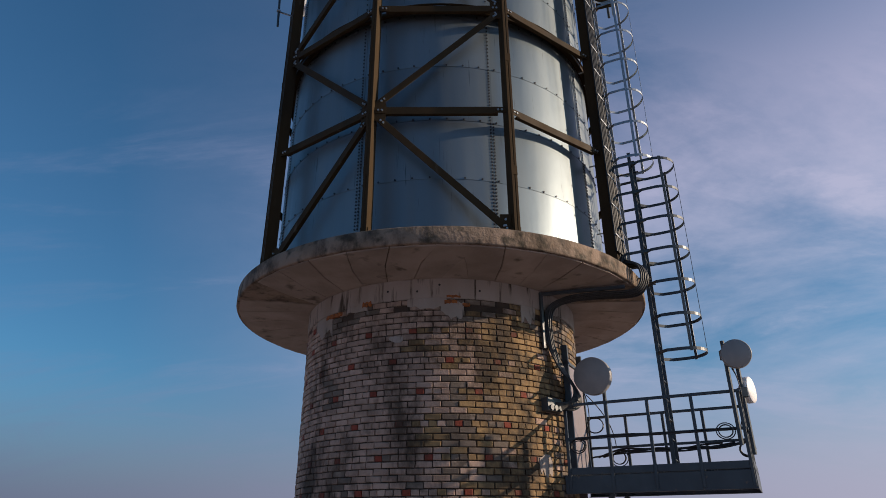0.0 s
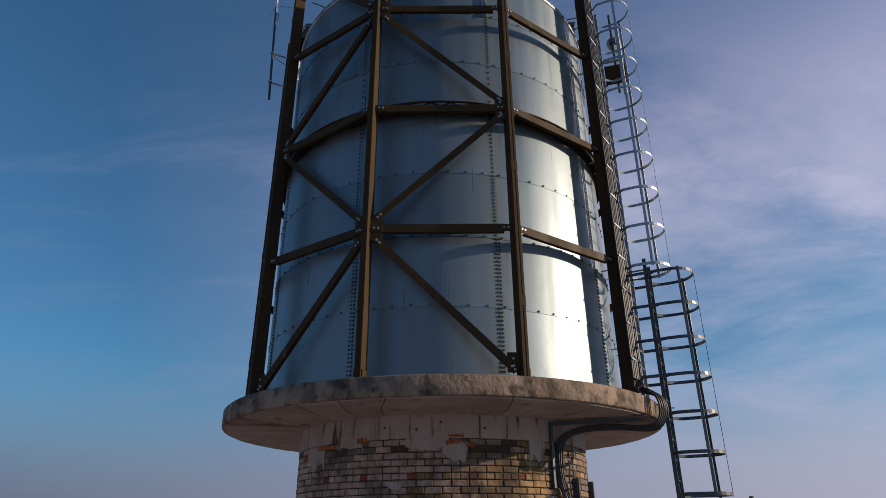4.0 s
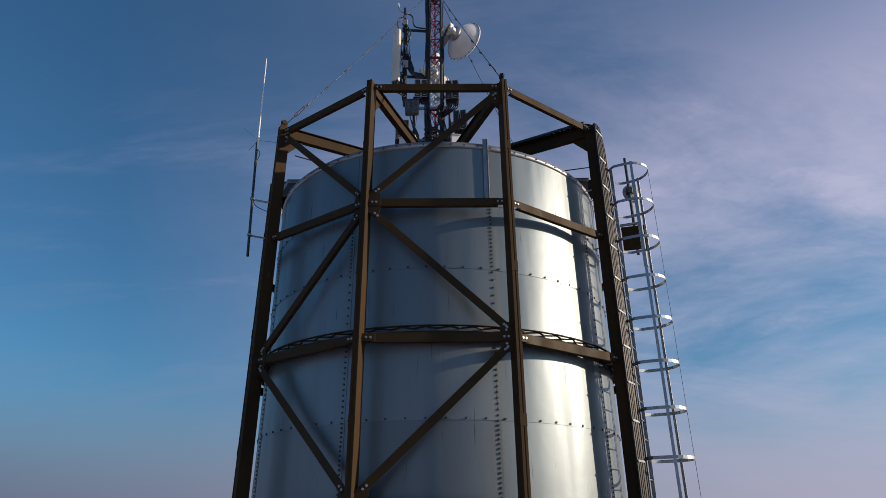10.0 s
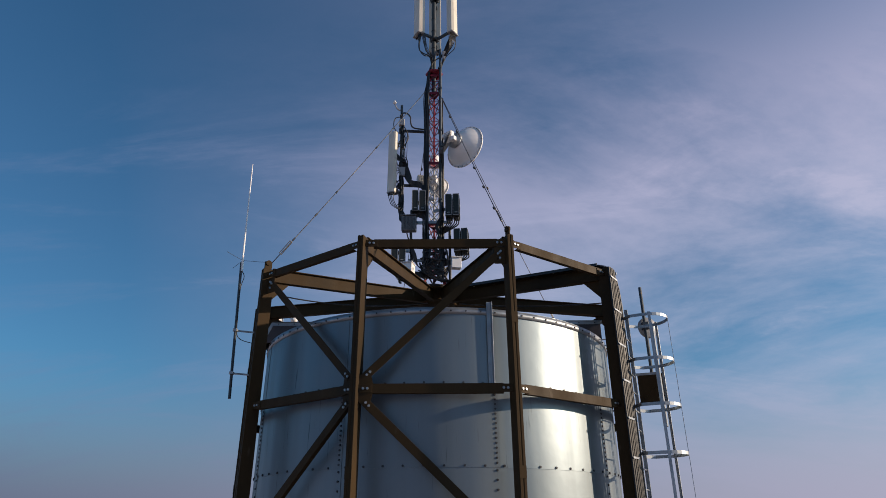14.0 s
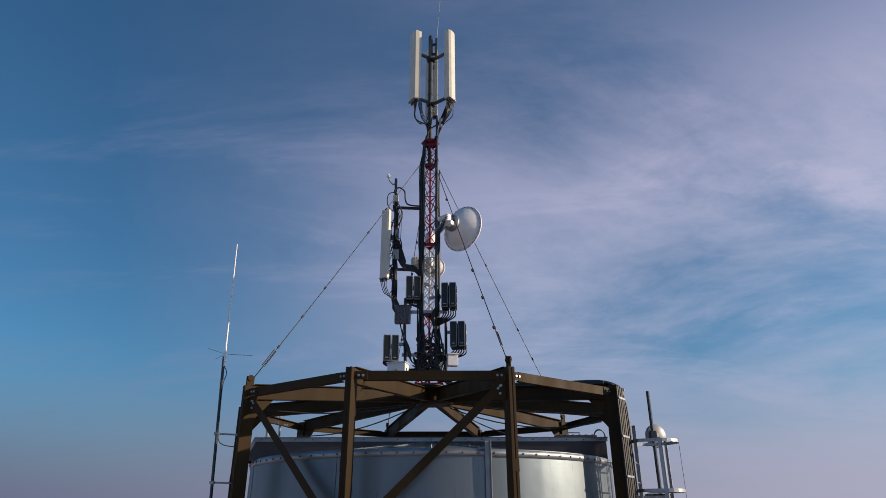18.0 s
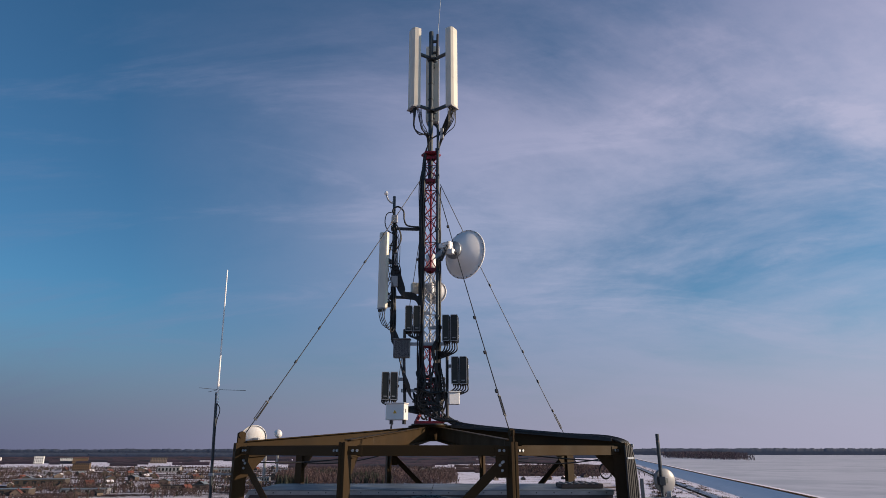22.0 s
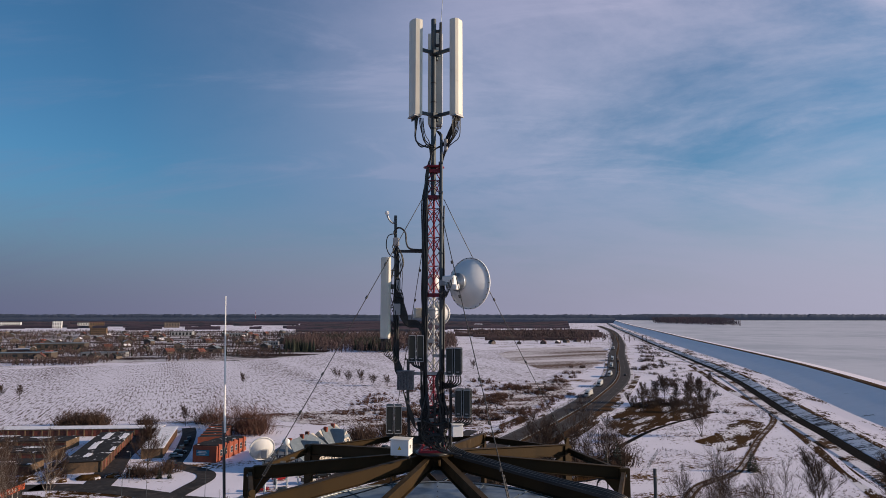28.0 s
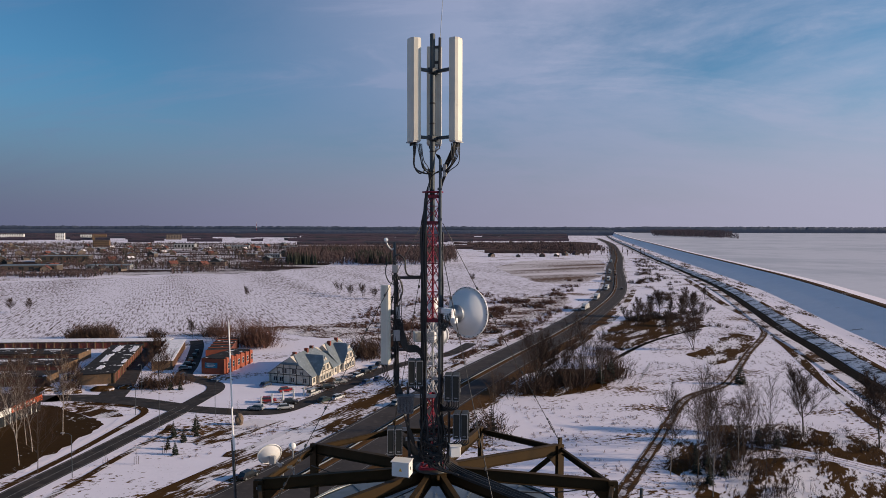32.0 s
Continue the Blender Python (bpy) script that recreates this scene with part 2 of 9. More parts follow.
REST = {
    "pale": mat("pale_bricks_joined", (0.400, 0.278, 0.218), 0.9, 0.0, (0.295, 0.200, 0.150), 0.22, stain=(0.115, 0.080, 0.058), stain_size=0.16, stain_mix=(0.58, 0.80), bump=0.6, bump_size=34, island=0.2, soot=(0.75, 0.46, 0.60)),
    "yellow": mat("sunlit_yellow_bricks_joined", (0.300, 0.192, 0.088), 0.9, 0.0, (0.205, 0.128, 0.060), 0.2, stain=(0.060, 0.042, 0.024), stain_size=0.25, stain_mix=(0.48, 0.66), bump=0.4, bump_size=30, island=0.22, soot=(0.75, 0.46, 0.60)),
    "dark": mat("grimy_bricks_joined", (0.150, 0.115, 0.090), 0.9, 0.0, (0.095, 0.072, 0.056), 0.2, stain=(0.22, 0.17, 0.135), stain_size=0.16, bump=0.4, bump_size=30, island=0.15),
    "red": mat("red_bricks_joined", (0.235, 0.042, 0.022), 0.9, 0.0, (0.17, 0.036, 0.02), 0.1, bump=0.4, bump_size=30, island=0.2, soot=(0.75, 0.46, 0.60)),
}
M_WHITE = mat("white_radome", (0.83, 0.81, 0.80), 0.45, 0.0, (0.76, 0.745, 0.73), 0.3, bump=0.03, bump_size=20)
M_CREAM = mat("cream_antenna_plastic", (0.66, 0.62, 0.53), 0.45, 0.0, (0.60, 0.56, 0.48), 0.4, stain=(0.5, 0.46, 0.39), stain_size=0.1, stain_mix=(0.65, 0.8))
M_DISH = mat("grey_dish", (0.27, 0.255, 0.245), 0.5, 0.0, (0.235, 0.225, 0.22), 0.2)
M_BLACK = mat("black_rubber", (0.014, 0.014, 0.015), 0.5, 0.0, (0.02, 0.02, 0.021), 0.2)
M_RED = mat("red_mast_paint", (0.21, 0.010, 0.030), 0.45, 0.1, (0.17, 0.010, 0.026), 0.2, bump=0.05, bump_size=40)
M_MWHITE = mat("white_mast_paint", (0.48, 0.47, 0.47), 0.45, 0.1, (0.5, 0.49, 0.48), 0.2)
M_GREY = mat("grey_enclosure", (0.33, 0.33, 0.34), 0.45, 0.1, (0.28, 0.28, 0.29), 0.2)
M_YELLOW = mat("yellow_sticker", (0.75, 0.42, 0.03), 0.5)
M_KERB = mat("dark_mauve_sheet", (0.085, 0.072, 0.076), 0.5, 0.3, (0.065, 0.055, 0.060), 0.6, bump=0.05, bump_size=6)
M_CLAY = mat("bare_orange_clay", (0.33, 0.105, 0.025), 0.95, 0.0, (0.20, 0.06, 0.02), 0.06, stain=(0.09, 0.05, 0.03), stain_size=0.05, bump=0.9, bump_size=40)
M_DOOR = mat("mauve_steel_door", (0.23, 0.19, 0.20), 0.5, 0.0, (0.19, 0.16, 0.165), 0.5, bump=0.06, bump_size=12)

# ---- helpers for meshes ----


def part(name, bm, material, parent=None, label=""):
    me = bpy.data.meshes.new(name)
    bm.to_mesh(me)
    bm.free()
    me.materials.append(material)
    ob = new(name, me)
    if parent is not None:
        ob.parent = parent
    if label:
        ob["label"] = label
    return ob


def linked(name, me, m, parent):
    ob = new(name, me)
    ob.parent = parent
    ob.matrix_basis = m
    return ob


def thing(name, label, category, at=(0, 0, 0), group="", kind=""):
    ob = new(name)
    ob.location = at
    ob.empty_display_size = 0.1
    tagged(ob, label, category, group, kind)
    return ob


def box(bm, size, m=None, bevel=0.0):
    """A box of that size, centred, at m."""
    r = bmesh.ops.create_cube(bm, size=1.0)
    bmesh.ops.scale(bm, vec=size, verts=r["verts"])
    if bevel:
        es = list({e for v in r["verts"] for e in v.link_edges})
        vs = bmesh.ops.bevel(bm, geom=es, offset=bevel, segments=1, affect="EDGES")["verts"]
        todo = set(vs)
        stack = list(vs)
        while stack:
            for e in stack.pop().link_edges:
                for v in e.verts:
                    if v not in todo:
                        todo.add(v)
                        stack.append(v)
        r["verts"] = list(todo)
    if m is not None:
        bmesh.ops.transform(bm, matrix=m, verts=r["verts"])
    return r["verts"]


def along(p, q):
    """The pose at the middle of p and q, z along the way."""
    p, q = Vector(p), Vector(q)
    return Matrix.Translation((p + q) / 2) @ (q - p).to_track_quat("Z", "Y").to_matrix().to_4x4(), (q - p).length


def rod(bm, p, q, r, n=8, r2=None):
    m, d = along(p, q)
    bmesh.ops.create_cone(bm, cap_ends=True, segments=n, radius1=r, radius2=r if r2 is None else r2, depth=d, matrix=m)


def bar(bm, p, q, w, h, up=(0, 0, 1), bevel=0.0, ext=0.0):
    """A straight bar from p to q, h high towards up and w wide."""
    p, q, up = Vector(p), Vector(q), Vector(up)
    z = (q - p).normalized()
    x = up.cross(z).normalized()
    y = z.cross(x)
    m = Matrix((x, y, z)).transposed().to_4x4()
    m.translation = (p + q) / 2
    return box(bm, (w, h, (q - p).length + 2 * ext), m, bevel)


def tube(bm, pts, r, n=6):
    """A round cable or pipe along pts."""
    pts = [Vector(p) for p in pts]
    rings = []
    ref = None
    for i, p in enumerate(pts):
        d = (pts[min(i + 1, len(pts) - 1)] - pts[max(i - 1, 0)]).normalized()
        if ref is None:
            ref = Vector((0, 0, 1)) if abs(d.z) < 0.9 else Vector((1, 0, 0))
        a = (ref - d * ref.dot(d)).normalized()
        ref = a
        b = d.cross(a)
        rings.append([bm.verts.new(p + r * (math.cos(2 * math.pi * k / n) * a + math.sin(2 * math.pi * k / n) * b)) for k in range(n)])
    for a, b in zip(rings, rings[1:]):
        for k in range(n):
            bm.faces.new((a[k], a[(k + 1) % n], b[(k + 1) % n], b[k])).smooth = True
    bm.faces.new(rings[0][::-1])
    bm.faces.new(rings[-1])


def arc(p, q, sag, n=10):
    """Points from p to q on a hanging curve; sag is a vector or a drop."""
    p, q = Vector(p), Vector(q)
    s = Vector((0, 0, -sag)) if not hasattr(sag, "__len__") else Vector(sag)
    return [p.lerp(q, k / n) + s * 4 * (k / n) * (1 - k / n) for k in range(n + 1)]


def smooth_line(pts, n=6):
    """A Catmull-Rom line through pts."""
    pts = [Vector(p) for p in pts]
    out = []
    for i in range(len(pts) - 1):
        a, b, c, d = pts[max(i - 1, 0)], pts[i], pts[i + 1], pts[min(i + 2, len(pts) - 1)]
        for k in range(n):
            t = k / n
            out.append(0.5 * (2 * b + (c - a) * t + (2 * a - 5 * b + 4 * c - d) * t * t + (3 * b - a - 3 * c + d) * t ** 3))
    out.append(pts[-1])
    return out


def lathe(bm, profile, n=48, m=None, a0=0.0, a1=360.0):
    """A body of revolution round z from (radius, height) pairs."""
    full = abs(a1 - a0) >= 360
    k = n if full else n + 1
    rings = []
    for r, z in profile:
        rings.append([bm.verts.new((r * math.cos(radians(a0 + (a1 - a0) * i / n)), r * math.sin(radians(a0 + (a1 - a0) * i / n)), z)) for i in range(k)])
    for a, b in zip(rings, rings[1:]):
        for i in range(n):
            j = (i + 1) % k
            bm.faces.new((a[i], a[j], b[j], b[i])).smooth = True
    vs = [v for r in rings for v in r]
    if m is not None:
        bmesh.ops.transform(bm, matrix=m, verts=vs)
    return rings


def pol(az, r, z=0.0):
    """A place by its bearing from the near side (-y) towards +x."""
    return Vector((r * math.sin(radians(az)), -r * math.cos(radians(az)), z))


def radial(az, r, z):
    """A pose at that place whose x points outwards and z up."""
    return Matrix.Translation(pol(az, r, z)) @ Matrix.Rotation(radians(az - 90), 4, "Z")


B = bmesh.new

# ---- the water tower: brick shaft ----
R_SHAFT, Z_SLAB0, Z_SLAB1, R_SLAB = 2.51, 35.83, 36.13, 3.83
LEVELS = [Z_SLAB1, 38.40, 40.58, 42.73, 44.93]
R_TANK, Z_TANK = 3.20, 43.95
R_COL = 3.57
ACCESS = 63.2  # bearing of the door, the platform and the ladders

shaft = thing("water_tower_shaft", "round brick tower shaft of pale and red bricks, stained and patched", "tower")
bm = B()
lathe(bm, [(R_SHAFT + 0.25, 0.0), (R_SHAFT + 0.02, 20.0), (R_SHAFT - 0.02, 31.9), (R_SHAFT - 0.012, 35.56)], 96)
part("wall_core", bm, M_MORTAR, shaft)
bm = B()
lathe(bm, [(R_SHAFT - 0.05, 35.50), (R_SHAFT + 0.015, 35.50), (R_SHAFT + 0.02, 35.52), (R_SHAFT + 0.02, Z_SLAB0)], 96)
part("concrete_collar", bm, M_COLLAR, shaft, "streaked grey concrete collar under the slab")

# plaster patches left on the upper courses
for az, w, z, h in ((-5, 0.62, 35.42, 0.22), (4, 0.36, 35.30, 0.32), (-52, 0.55, 35.30, 0.40), (-33, 0.45, 35.45, 0.14), (34, 0.30, 35.36, 0.34), (-16, 0.22, 34.86, 0.12), (38, 0.26, 33.05, 0.34)):
    bm = B()
    n = 9
    rng = random.Random(int(az * 7 + 300))
    top, bot = [], []
    for i in range(n + 1):
        a = az + math.degrees((i / n - 0.5) * w / R_SHAFT)
        edge = min(i, n - i) / (n / 2)
        top.append(bm.verts.new(pol(a, R_SHAFT + 0.016, min(35.51, z + h / 2 - (1 - edge) * h * 0.2 * rng.random()))))
        bot.append(bm.verts.new(pol(a, R_SHAFT + 0.014, z - h / 2 + h * 0.55 * rng.random() * (1.2 - edge))))
    for i in range(n):
        bm.faces.new((bot[i], bot[i + 1], top[i + 1], top[i]))
    ex = bmesh.ops.extrude_face_region(bm, geom=bm.faces[:])
    for v in (v for v in ex["geom"] if isinstance(v, bmesh.types.BMVert)):
        v.co -= Vector((v.co.x, v.co.y, 0)).normalized() * 0.03
    bmesh.ops.recalc_face_normals(bm, faces=bm.faces[:])
    part("plaster_patch", bm, M_COLLAR, shaft)

# clay bricks laid bare where the plaster fell off under the collar
for az, w, z, h in ((-45, 0.42, 35.45, 0.085), (-28, 0.17, 35.50, 0.10), (4.5, 0.22, 35.53, 0.05), (3.5, 0.20, 35.44, 0.07), (9, 0.12, 35.40, 0.06)):
    bm = B()
    rng = random.Random(int(az * 11 + 900))
    n = 10
    top = [bm.verts.new(pol(az + math.degrees((i / n - 0.5) * w / R_SHAFT), R_SHAFT + 0.024, z + h / 2 * rng.uniform(0.5, 1.1))) for i in range(n + 1)]
    bot = [bm.verts.new(pol(az + math.degrees((i / n - 0.5) * w / R_SHAFT), R_SHAFT + 0.024, z - h / 2 * rng.uniform(0.4, 1.1))) for i in range(n + 1)]
    for i in range(n):
        bm.faces.new((bot[i], bot[i + 1], top[i + 1], top[i]))
    ex = bmesh.ops.extrude_face_region(bm, geom=bm.faces[:])
    for v in (v for v in ex["geom"] if isinstance(v, bmesh.types.BMVert)):
        v.co -= Vector((v.co.x, v.co.y, 0)).normalized() * 0.04
    bmesh.ops.recalc_face_normals(bm, faces=bm.faces[:])
    part("bare_clay_brick", bm, M_CLAY, shaft, "rough orange clay brick laid bare")
# pipe holes in the collar
for az, z in ((-19.5, 35.66), (-8.5, 35.62), (-0.5, 35.72), (14, 35.64)):
    bm = B()
    rod(bm, pol(az, R_SHAFT, z), pol(az, R_SHAFT + 0.024, z), 0.018, 10)
    part("pipe_hole", bm, M_BLACK, shaft)

# the steel door to the platform
door = part("door", (lambda b: (box(b, (0.06, 0.80, 1.62), radial(ACCESS, 2.52, 33.06 + 0.81), 0.008), b)[1])(B()), M_DOOR, shaft, "mauve steel door, shut")
bm = B()
for s in (-1, 1):
    box(bm, (0.10, 0.05, 1.95), radial(ACCESS, 2.52, 33.06 + 0.975) @ Matrix.Translation((0, s * 0.43, 0)), 0.004)
box(bm, (0.10, 0.91, 0.05), radial(ACCESS, 2.52, 33.06 + 1.65), 0.004)
part("door_frame", bm, M_RAIL, door)
bm = B()
box(bm, (0.03, 0.03, 0.14), radial(ACCESS, 2.57, 34.05) @ Matrix.Translation((0, -0.32, 0)), 0.006)
part("door_handle", bm, M_DARK, door)

# ---- the concrete slab ----
slab = thing("concrete_slab", "thick round concrete slab with mossy rim and board-marked underside", "slab")
bm = B()
lathe(bm, [(0.5, Z_SLAB0 + 0.02), (R_SLAB - 0.03, Z_SLAB0 + 0.02), (R_SLAB - 0.012, Z_SLAB0 + 0.02), (R_SLAB, Z_SLAB0 + 0.045), (R_SLAB, Z_SLAB1 - 0.03), (R_SLAB - 0.03, Z_SLAB1), (0.5, Z_SLAB1)], 128)
part("slab_body", bm, M_CONC, slab)
rng = random.Random(5)
seg = 18
for i in range(seg):
    # boards of the formwork, in bays laid at a slant
    for j in range(2):
        a0 = 360 / seg * i + 0.05
        w = 360 / seg - 0.1
        b0, b1 = a0 + w * j / 2 + 0.10, a0 + w * (j + 1) / 2 - 0.10
        bm = B()
        tw = 9 if (i // 3) % 2 else -6
        lo = [pol(a + tw * t, 2.50 + (R_SLAB - 0.045 - 2.50) * t, Z_SLAB0 + rng.uniform(-0.004, 0.004)) for a in (b0, b1) for t in (0, 0.5, 1)]
        vs = [bm.verts.new(p) for p in lo] + [bm.verts.new(p + Vector((0, 0, 0.03))) for p in lo]
        for q in ((0, 1, 4, 3), (1, 2, 5, 4), (6, 9, 10, 7), (7, 10, 11, 8), (0, 6, 7, 1), (1, 7, 8, 2), (3, 4, 10, 9), (4, 5, 11, 10), (0, 3, 9, 6), (2, 8, 11, 5)):
            bm.faces.new([vs[k] for k in q])
        bmesh.ops.recalc_face_normals(bm, faces=bm.faces[:])
        part("soffit_board", bm, M_SOFFIT, slab)

# ---- the tank of bolted sheets ----
tank = thing("water_tank", "cylindrical galvanised steel water tank of bolted curved sheets", "tank")
SEAM0, COURSE = 14.7, (Z_TANK - Z_SLAB1) / 7


def sheet_mesh():
    """One curved sheet whose last edge laps over the next; its faces do not share normals with its rims."""
    bm = B()
    n, h = 18, COURSE + 0.03
    a0, a1 = -0.6, 41.2

    def strip(z0, z1, r0, r1, flip=False, smooth=True):
        rows = []
        for i in range(n + 1):
            a, t = radians(a0 + (a1 - a0) * i / n), i / n
            r = R_TANK + 0.007 * t
            rows.append([bm.verts.new(((r + d) * math.sin(a), -(r + d) * math.cos(a), z)) for z, d in ((z0, r0), (z1, r1))])
        for p, q in zip(rows, rows[1:]):
            f = bm.faces.new((p[0], q[0], q[1], p[1]) if not flip else (p[1], q[1], q[0], p[0]))
            f.smooth = smooth
        return rows

    strip(-0.03, h - 0.03, 0.006, 0.0)
    strip(-0.03, -0.03, 0.0, 0.006, smooth=False)
    for i in (0, n):
        a, r = radians(a0 + (a1 - a0) * i / n), R_TANK + 0.007 * i / n
        q = [bm.verts.new(((r + d) * math.sin(a), -(r + d) * math.cos(a), z)) for z, d in ((-0.03, 0.006), (h - 0.03, 0.0), (h - 0.03, -0.004), (-0.03, 0.0))]
        bm.faces.new(q if i else q[::-1])
    me = bpy.data.meshes.new("tank_sheet")
    bm.to_mesh(me)
    bm.free()
    me.materials.append(M_SHEET)
    return me


sheet = sheet_mesh()
for c in range(7):
    for k in range(9):
        linked("tank_sheet", sheet, Matrix.Translation((0, 0, Z_SLAB1 + 0.03 + c * COURSE)) @ Matrix.Rotation(radians(SEAM0 + 40 * k), 4, "Z"), tank)


def studs(name, places, r, h, material, parent, n=6):
    """Many bolt heads as one mesh; each place is a point and its outward direction."""
    vs, fs = [], []
    for p, d in places:
        d = d.normalized()
        a = d.orthogonal().normalized()
        b = d.cross(a)
        k0 = len(vs)
        for q, s in ((p - d * 0.004, 1.0), (p + d * h, 0.85)):
            vs += [q + r * s * (math.cos(2 * math.pi * i / n) * a + math.sin(2 * math.pi * i / n) * b) for i in range(n)]
        fs += [(k0 + i, k0 + (i + 1) % n, k0 + n + (i + 1) % n, k0 + n + i) for i in range(n)] + [tuple(range(k0 + n, k0 + 2 * n))]
    me = bpy.data.meshes.new(name)
    me.from_pydata([tuple(v) for v in vs], [], fs)
    me.materials.append(material)
    ob = new(name, me)
    ob.parent = parent
    ob["kind"] = "stuff"
    return ob


spots = []
for c in range(1, 7):
    z = Z_SLAB1 + 0.03 + c * COURSE - 0.005
    spots += [(pol(a * 5 + 2, R_TANK + 0.012, z), pol(a * 5 + 2, 1)) for a in range(72)]
studs("seam_bolts", spots, 0.018, 0.012, M_BOLT, tank)
spots = []
for k in range(9):
    for c in range(7):
        rows = (0.0, 0.9) if c < 2 else ((0.0,) if c < 6 else ())
        n = (18, 18, 18, 14, 9, 17, 1)[c]
        for off in rows:
            for i in range(n):
                a = SEAM0 + 40 * k + off + 0.4
                z = Z_SLAB1 + 0.03 + c * COURSE + (i + 0.5) * COURSE / n
                spots.append((pol(a, R_TANK + 0.012, z), pol(a, 1)))
studs("joint_bolts", spots, 0.017, 0.011, M_BOLT, tank)

# top flange, wind girder and the low conical roof
bm = B()
lathe(bm, [(R_TANK - 0.02, Z_TANK - 0.075), (R_TANK + 0.022, Z_TANK - 0.075), (R_TANK + 0.022, Z_TANK + 0.02), (R_TANK - 0.05, Z_TANK + 0.02), (R_TANK - 0.05, Z_TANK + 0.008)], 96)
part("top_flange", bm, M_GALV, tank)
studs("flange_bolts", [(pol(a * 4, R_TANK + 0.022, Z_TANK - 0.03), pol(a * 4, 1)) for a in range(90)], 0.014, 0.012, M_BOLT, tank)
bm = B()
lathe(bm, [(R_TANK + 0.008, 40.69), (R_TANK + 0.13, 40.69), (R_TANK + 0.13, 40.62), (R_TANK + 0.137, 40.62), (R_TANK + 0.137, 40.70), (R_TANK + 0.008, 40.70)], 96)
for a in range(60):
    bar(bm, pol(a * 6, R_TANK + 0.02, 40.77), pol(a * 6 + 3, R_TANK + 0.11, 40.77), 0.02, 0.02)
    bar(bm, pol(a * 6 + 3, R_TANK + 0.11, 40.77), pol(a * 6 + 6, R_TANK + 0.02, 40.77), 0.02, 0.02)
lathe(bm, [(R_TANK + 0.10, 40.775), (R_TANK + 0.14, 40.775), (R_TANK + 0.14, 40.79), (R_TANK + 0.10, 40.79)], 96)
part("wind_girder", bm, M_STEEL, tank, "dark angle ring with zigzag lacing")
APEX = Vector((0.0, -1.36, Z_TANK + 0.30))
for i in range(18):
    bm = B()
    a0, a1 = i * 20 + 0.2, i * 20 + 19.8
    rim0, rim1 = pol(a0, R_TANK - 0.06, Z_TANK), pol(a1, R_TANK - 0.06, Z_TANK)
    v = [bm.verts.new(q) for q in (rim0, rim1, APEX.lerp(rim1, 0.03), APEX.lerp(rim0, 0.03))]
    bm.faces.new(v)
    ex = bmesh.ops.extrude_face_region(bm, geom=bm.faces[:])
    for w in (w for w in ex["geom"] if isinstance(w, bmesh.types.BMVert)):
        w.co.z -= 0.01
    bar(bm, rim0 + Vector((0, 0, 0.008)), APEX.lerp(rim0, 0.03) + Vector((0, 0, 0.008)), 0.05, 0.012)
    bmesh.ops.recalc_face_normals(bm, faces=bm.faces[:])
    part("roof_sheet", bm, M_SHEET, tank)
spots = []
for i in range(18):
    rim0 = pol(i * 20 + 0.2, R_TANK - 0.06, Z_TANK)
    spots += [(APEX.lerp(rim0, 0.08 + 0.115 * k) + Vector((0, 0, 0.014)), Vector((0, 0, 1))) for k in range(9)]
studs("roof_bolts", spots, 0.014, 0.012, M_BOLT, tank)
bm = B()
box(bm, (0.012, 0.075, 1.25), radial(14.2, R_TANK + 0.035, 43.45), 0.002)
box(bm, (0.05, 0.012, 1.25), radial(14.2, R_TANK + 0.055, 43.45) @ Matrix.Translation((0, 0.035, 0)), 0.002)
part("splice_strap", bm, M_GALV, tank)

# the flat deck across the roof: a long low box of bolted sheets with a flared end
deck = thing("roof_deck", "long low sheet-metal deck box lying across the tank roof", "deck")
DY0, DY1, DZ = -1.40, 0.55, 44.31
bm = B()
foot = [(-3.12, DY0, Z_TANK), (2.90, DY0, Z_TANK), (2.95, DY1, Z_TANK), (-3.05, DY1, Z_TANK)]
head = [(-2.90, DY0, DZ), (2.90, DY0, DZ), (2.95, DY1, DZ), (-2.90, DY1, DZ)]
f0, f1 = [bm.verts.new(p) for p in foot], [bm.verts.new(p) for p in head]
for k in range(4):
    bm.faces.new((f0[k], f0[(k + 1) % 4], f1[(k + 1) % 4], f1[k]))
part("deck_wall", bm, M_KERB, deck, "dark mauve sheet-metal wall")
for k in range(4):
    bm = B()
    x0 = -2.92 + 1.465 * k
    box(bm, (1.455, DY1 - DY0 + 0.06, 0.014), Matrix.Translation((x0 + 0.73, (DY0 + DY1) / 2, DZ + 0.008)), 0.003)
    part("deck_sheet", bm, M_SHEET, deck)
bm = B()
bar(bm, (-2.92, DY0 - 0.008, DZ - 0.025), (2.92, DY0 - 0.008, DZ - 0.025), 0.012, 0.06)
part("edge_strip", bm, M_GALV, deck)
bm = B()
bar(bm, (-3.02, DY0 - 0.006, Z_TANK + 0.10), (-2.90, DY0 - 0.006, DZ), 0.05, 0.010, up=(0, 1, 0))
part("edge_strip", bm, M_GALV, deck)
studs("deck_bolts", [(Vector((-2.8 + 0.28 * k, DY0 - 0.014, DZ - 0.025)), Vector((0, -1, 0))) for k in range(21)] + [(Vector((1.0 + 0.06 * k, DY0 - 0.002, DZ - 0.09)), Vector((0, -1, 0))) for k in range(6)], 0.011, 0.012, M_BOLT, deck)
hatch = thing("roof_hatch", "small dark metal hatch with a handle on the roof deck", "hatch")
bm = B()
box(bm, (0.70, 0.55, 0.07), Matrix.Translation((2.50, -0.75, DZ + 0.055)), 0.008)
part("hatch_cover", bm, M_KERB, hatch)
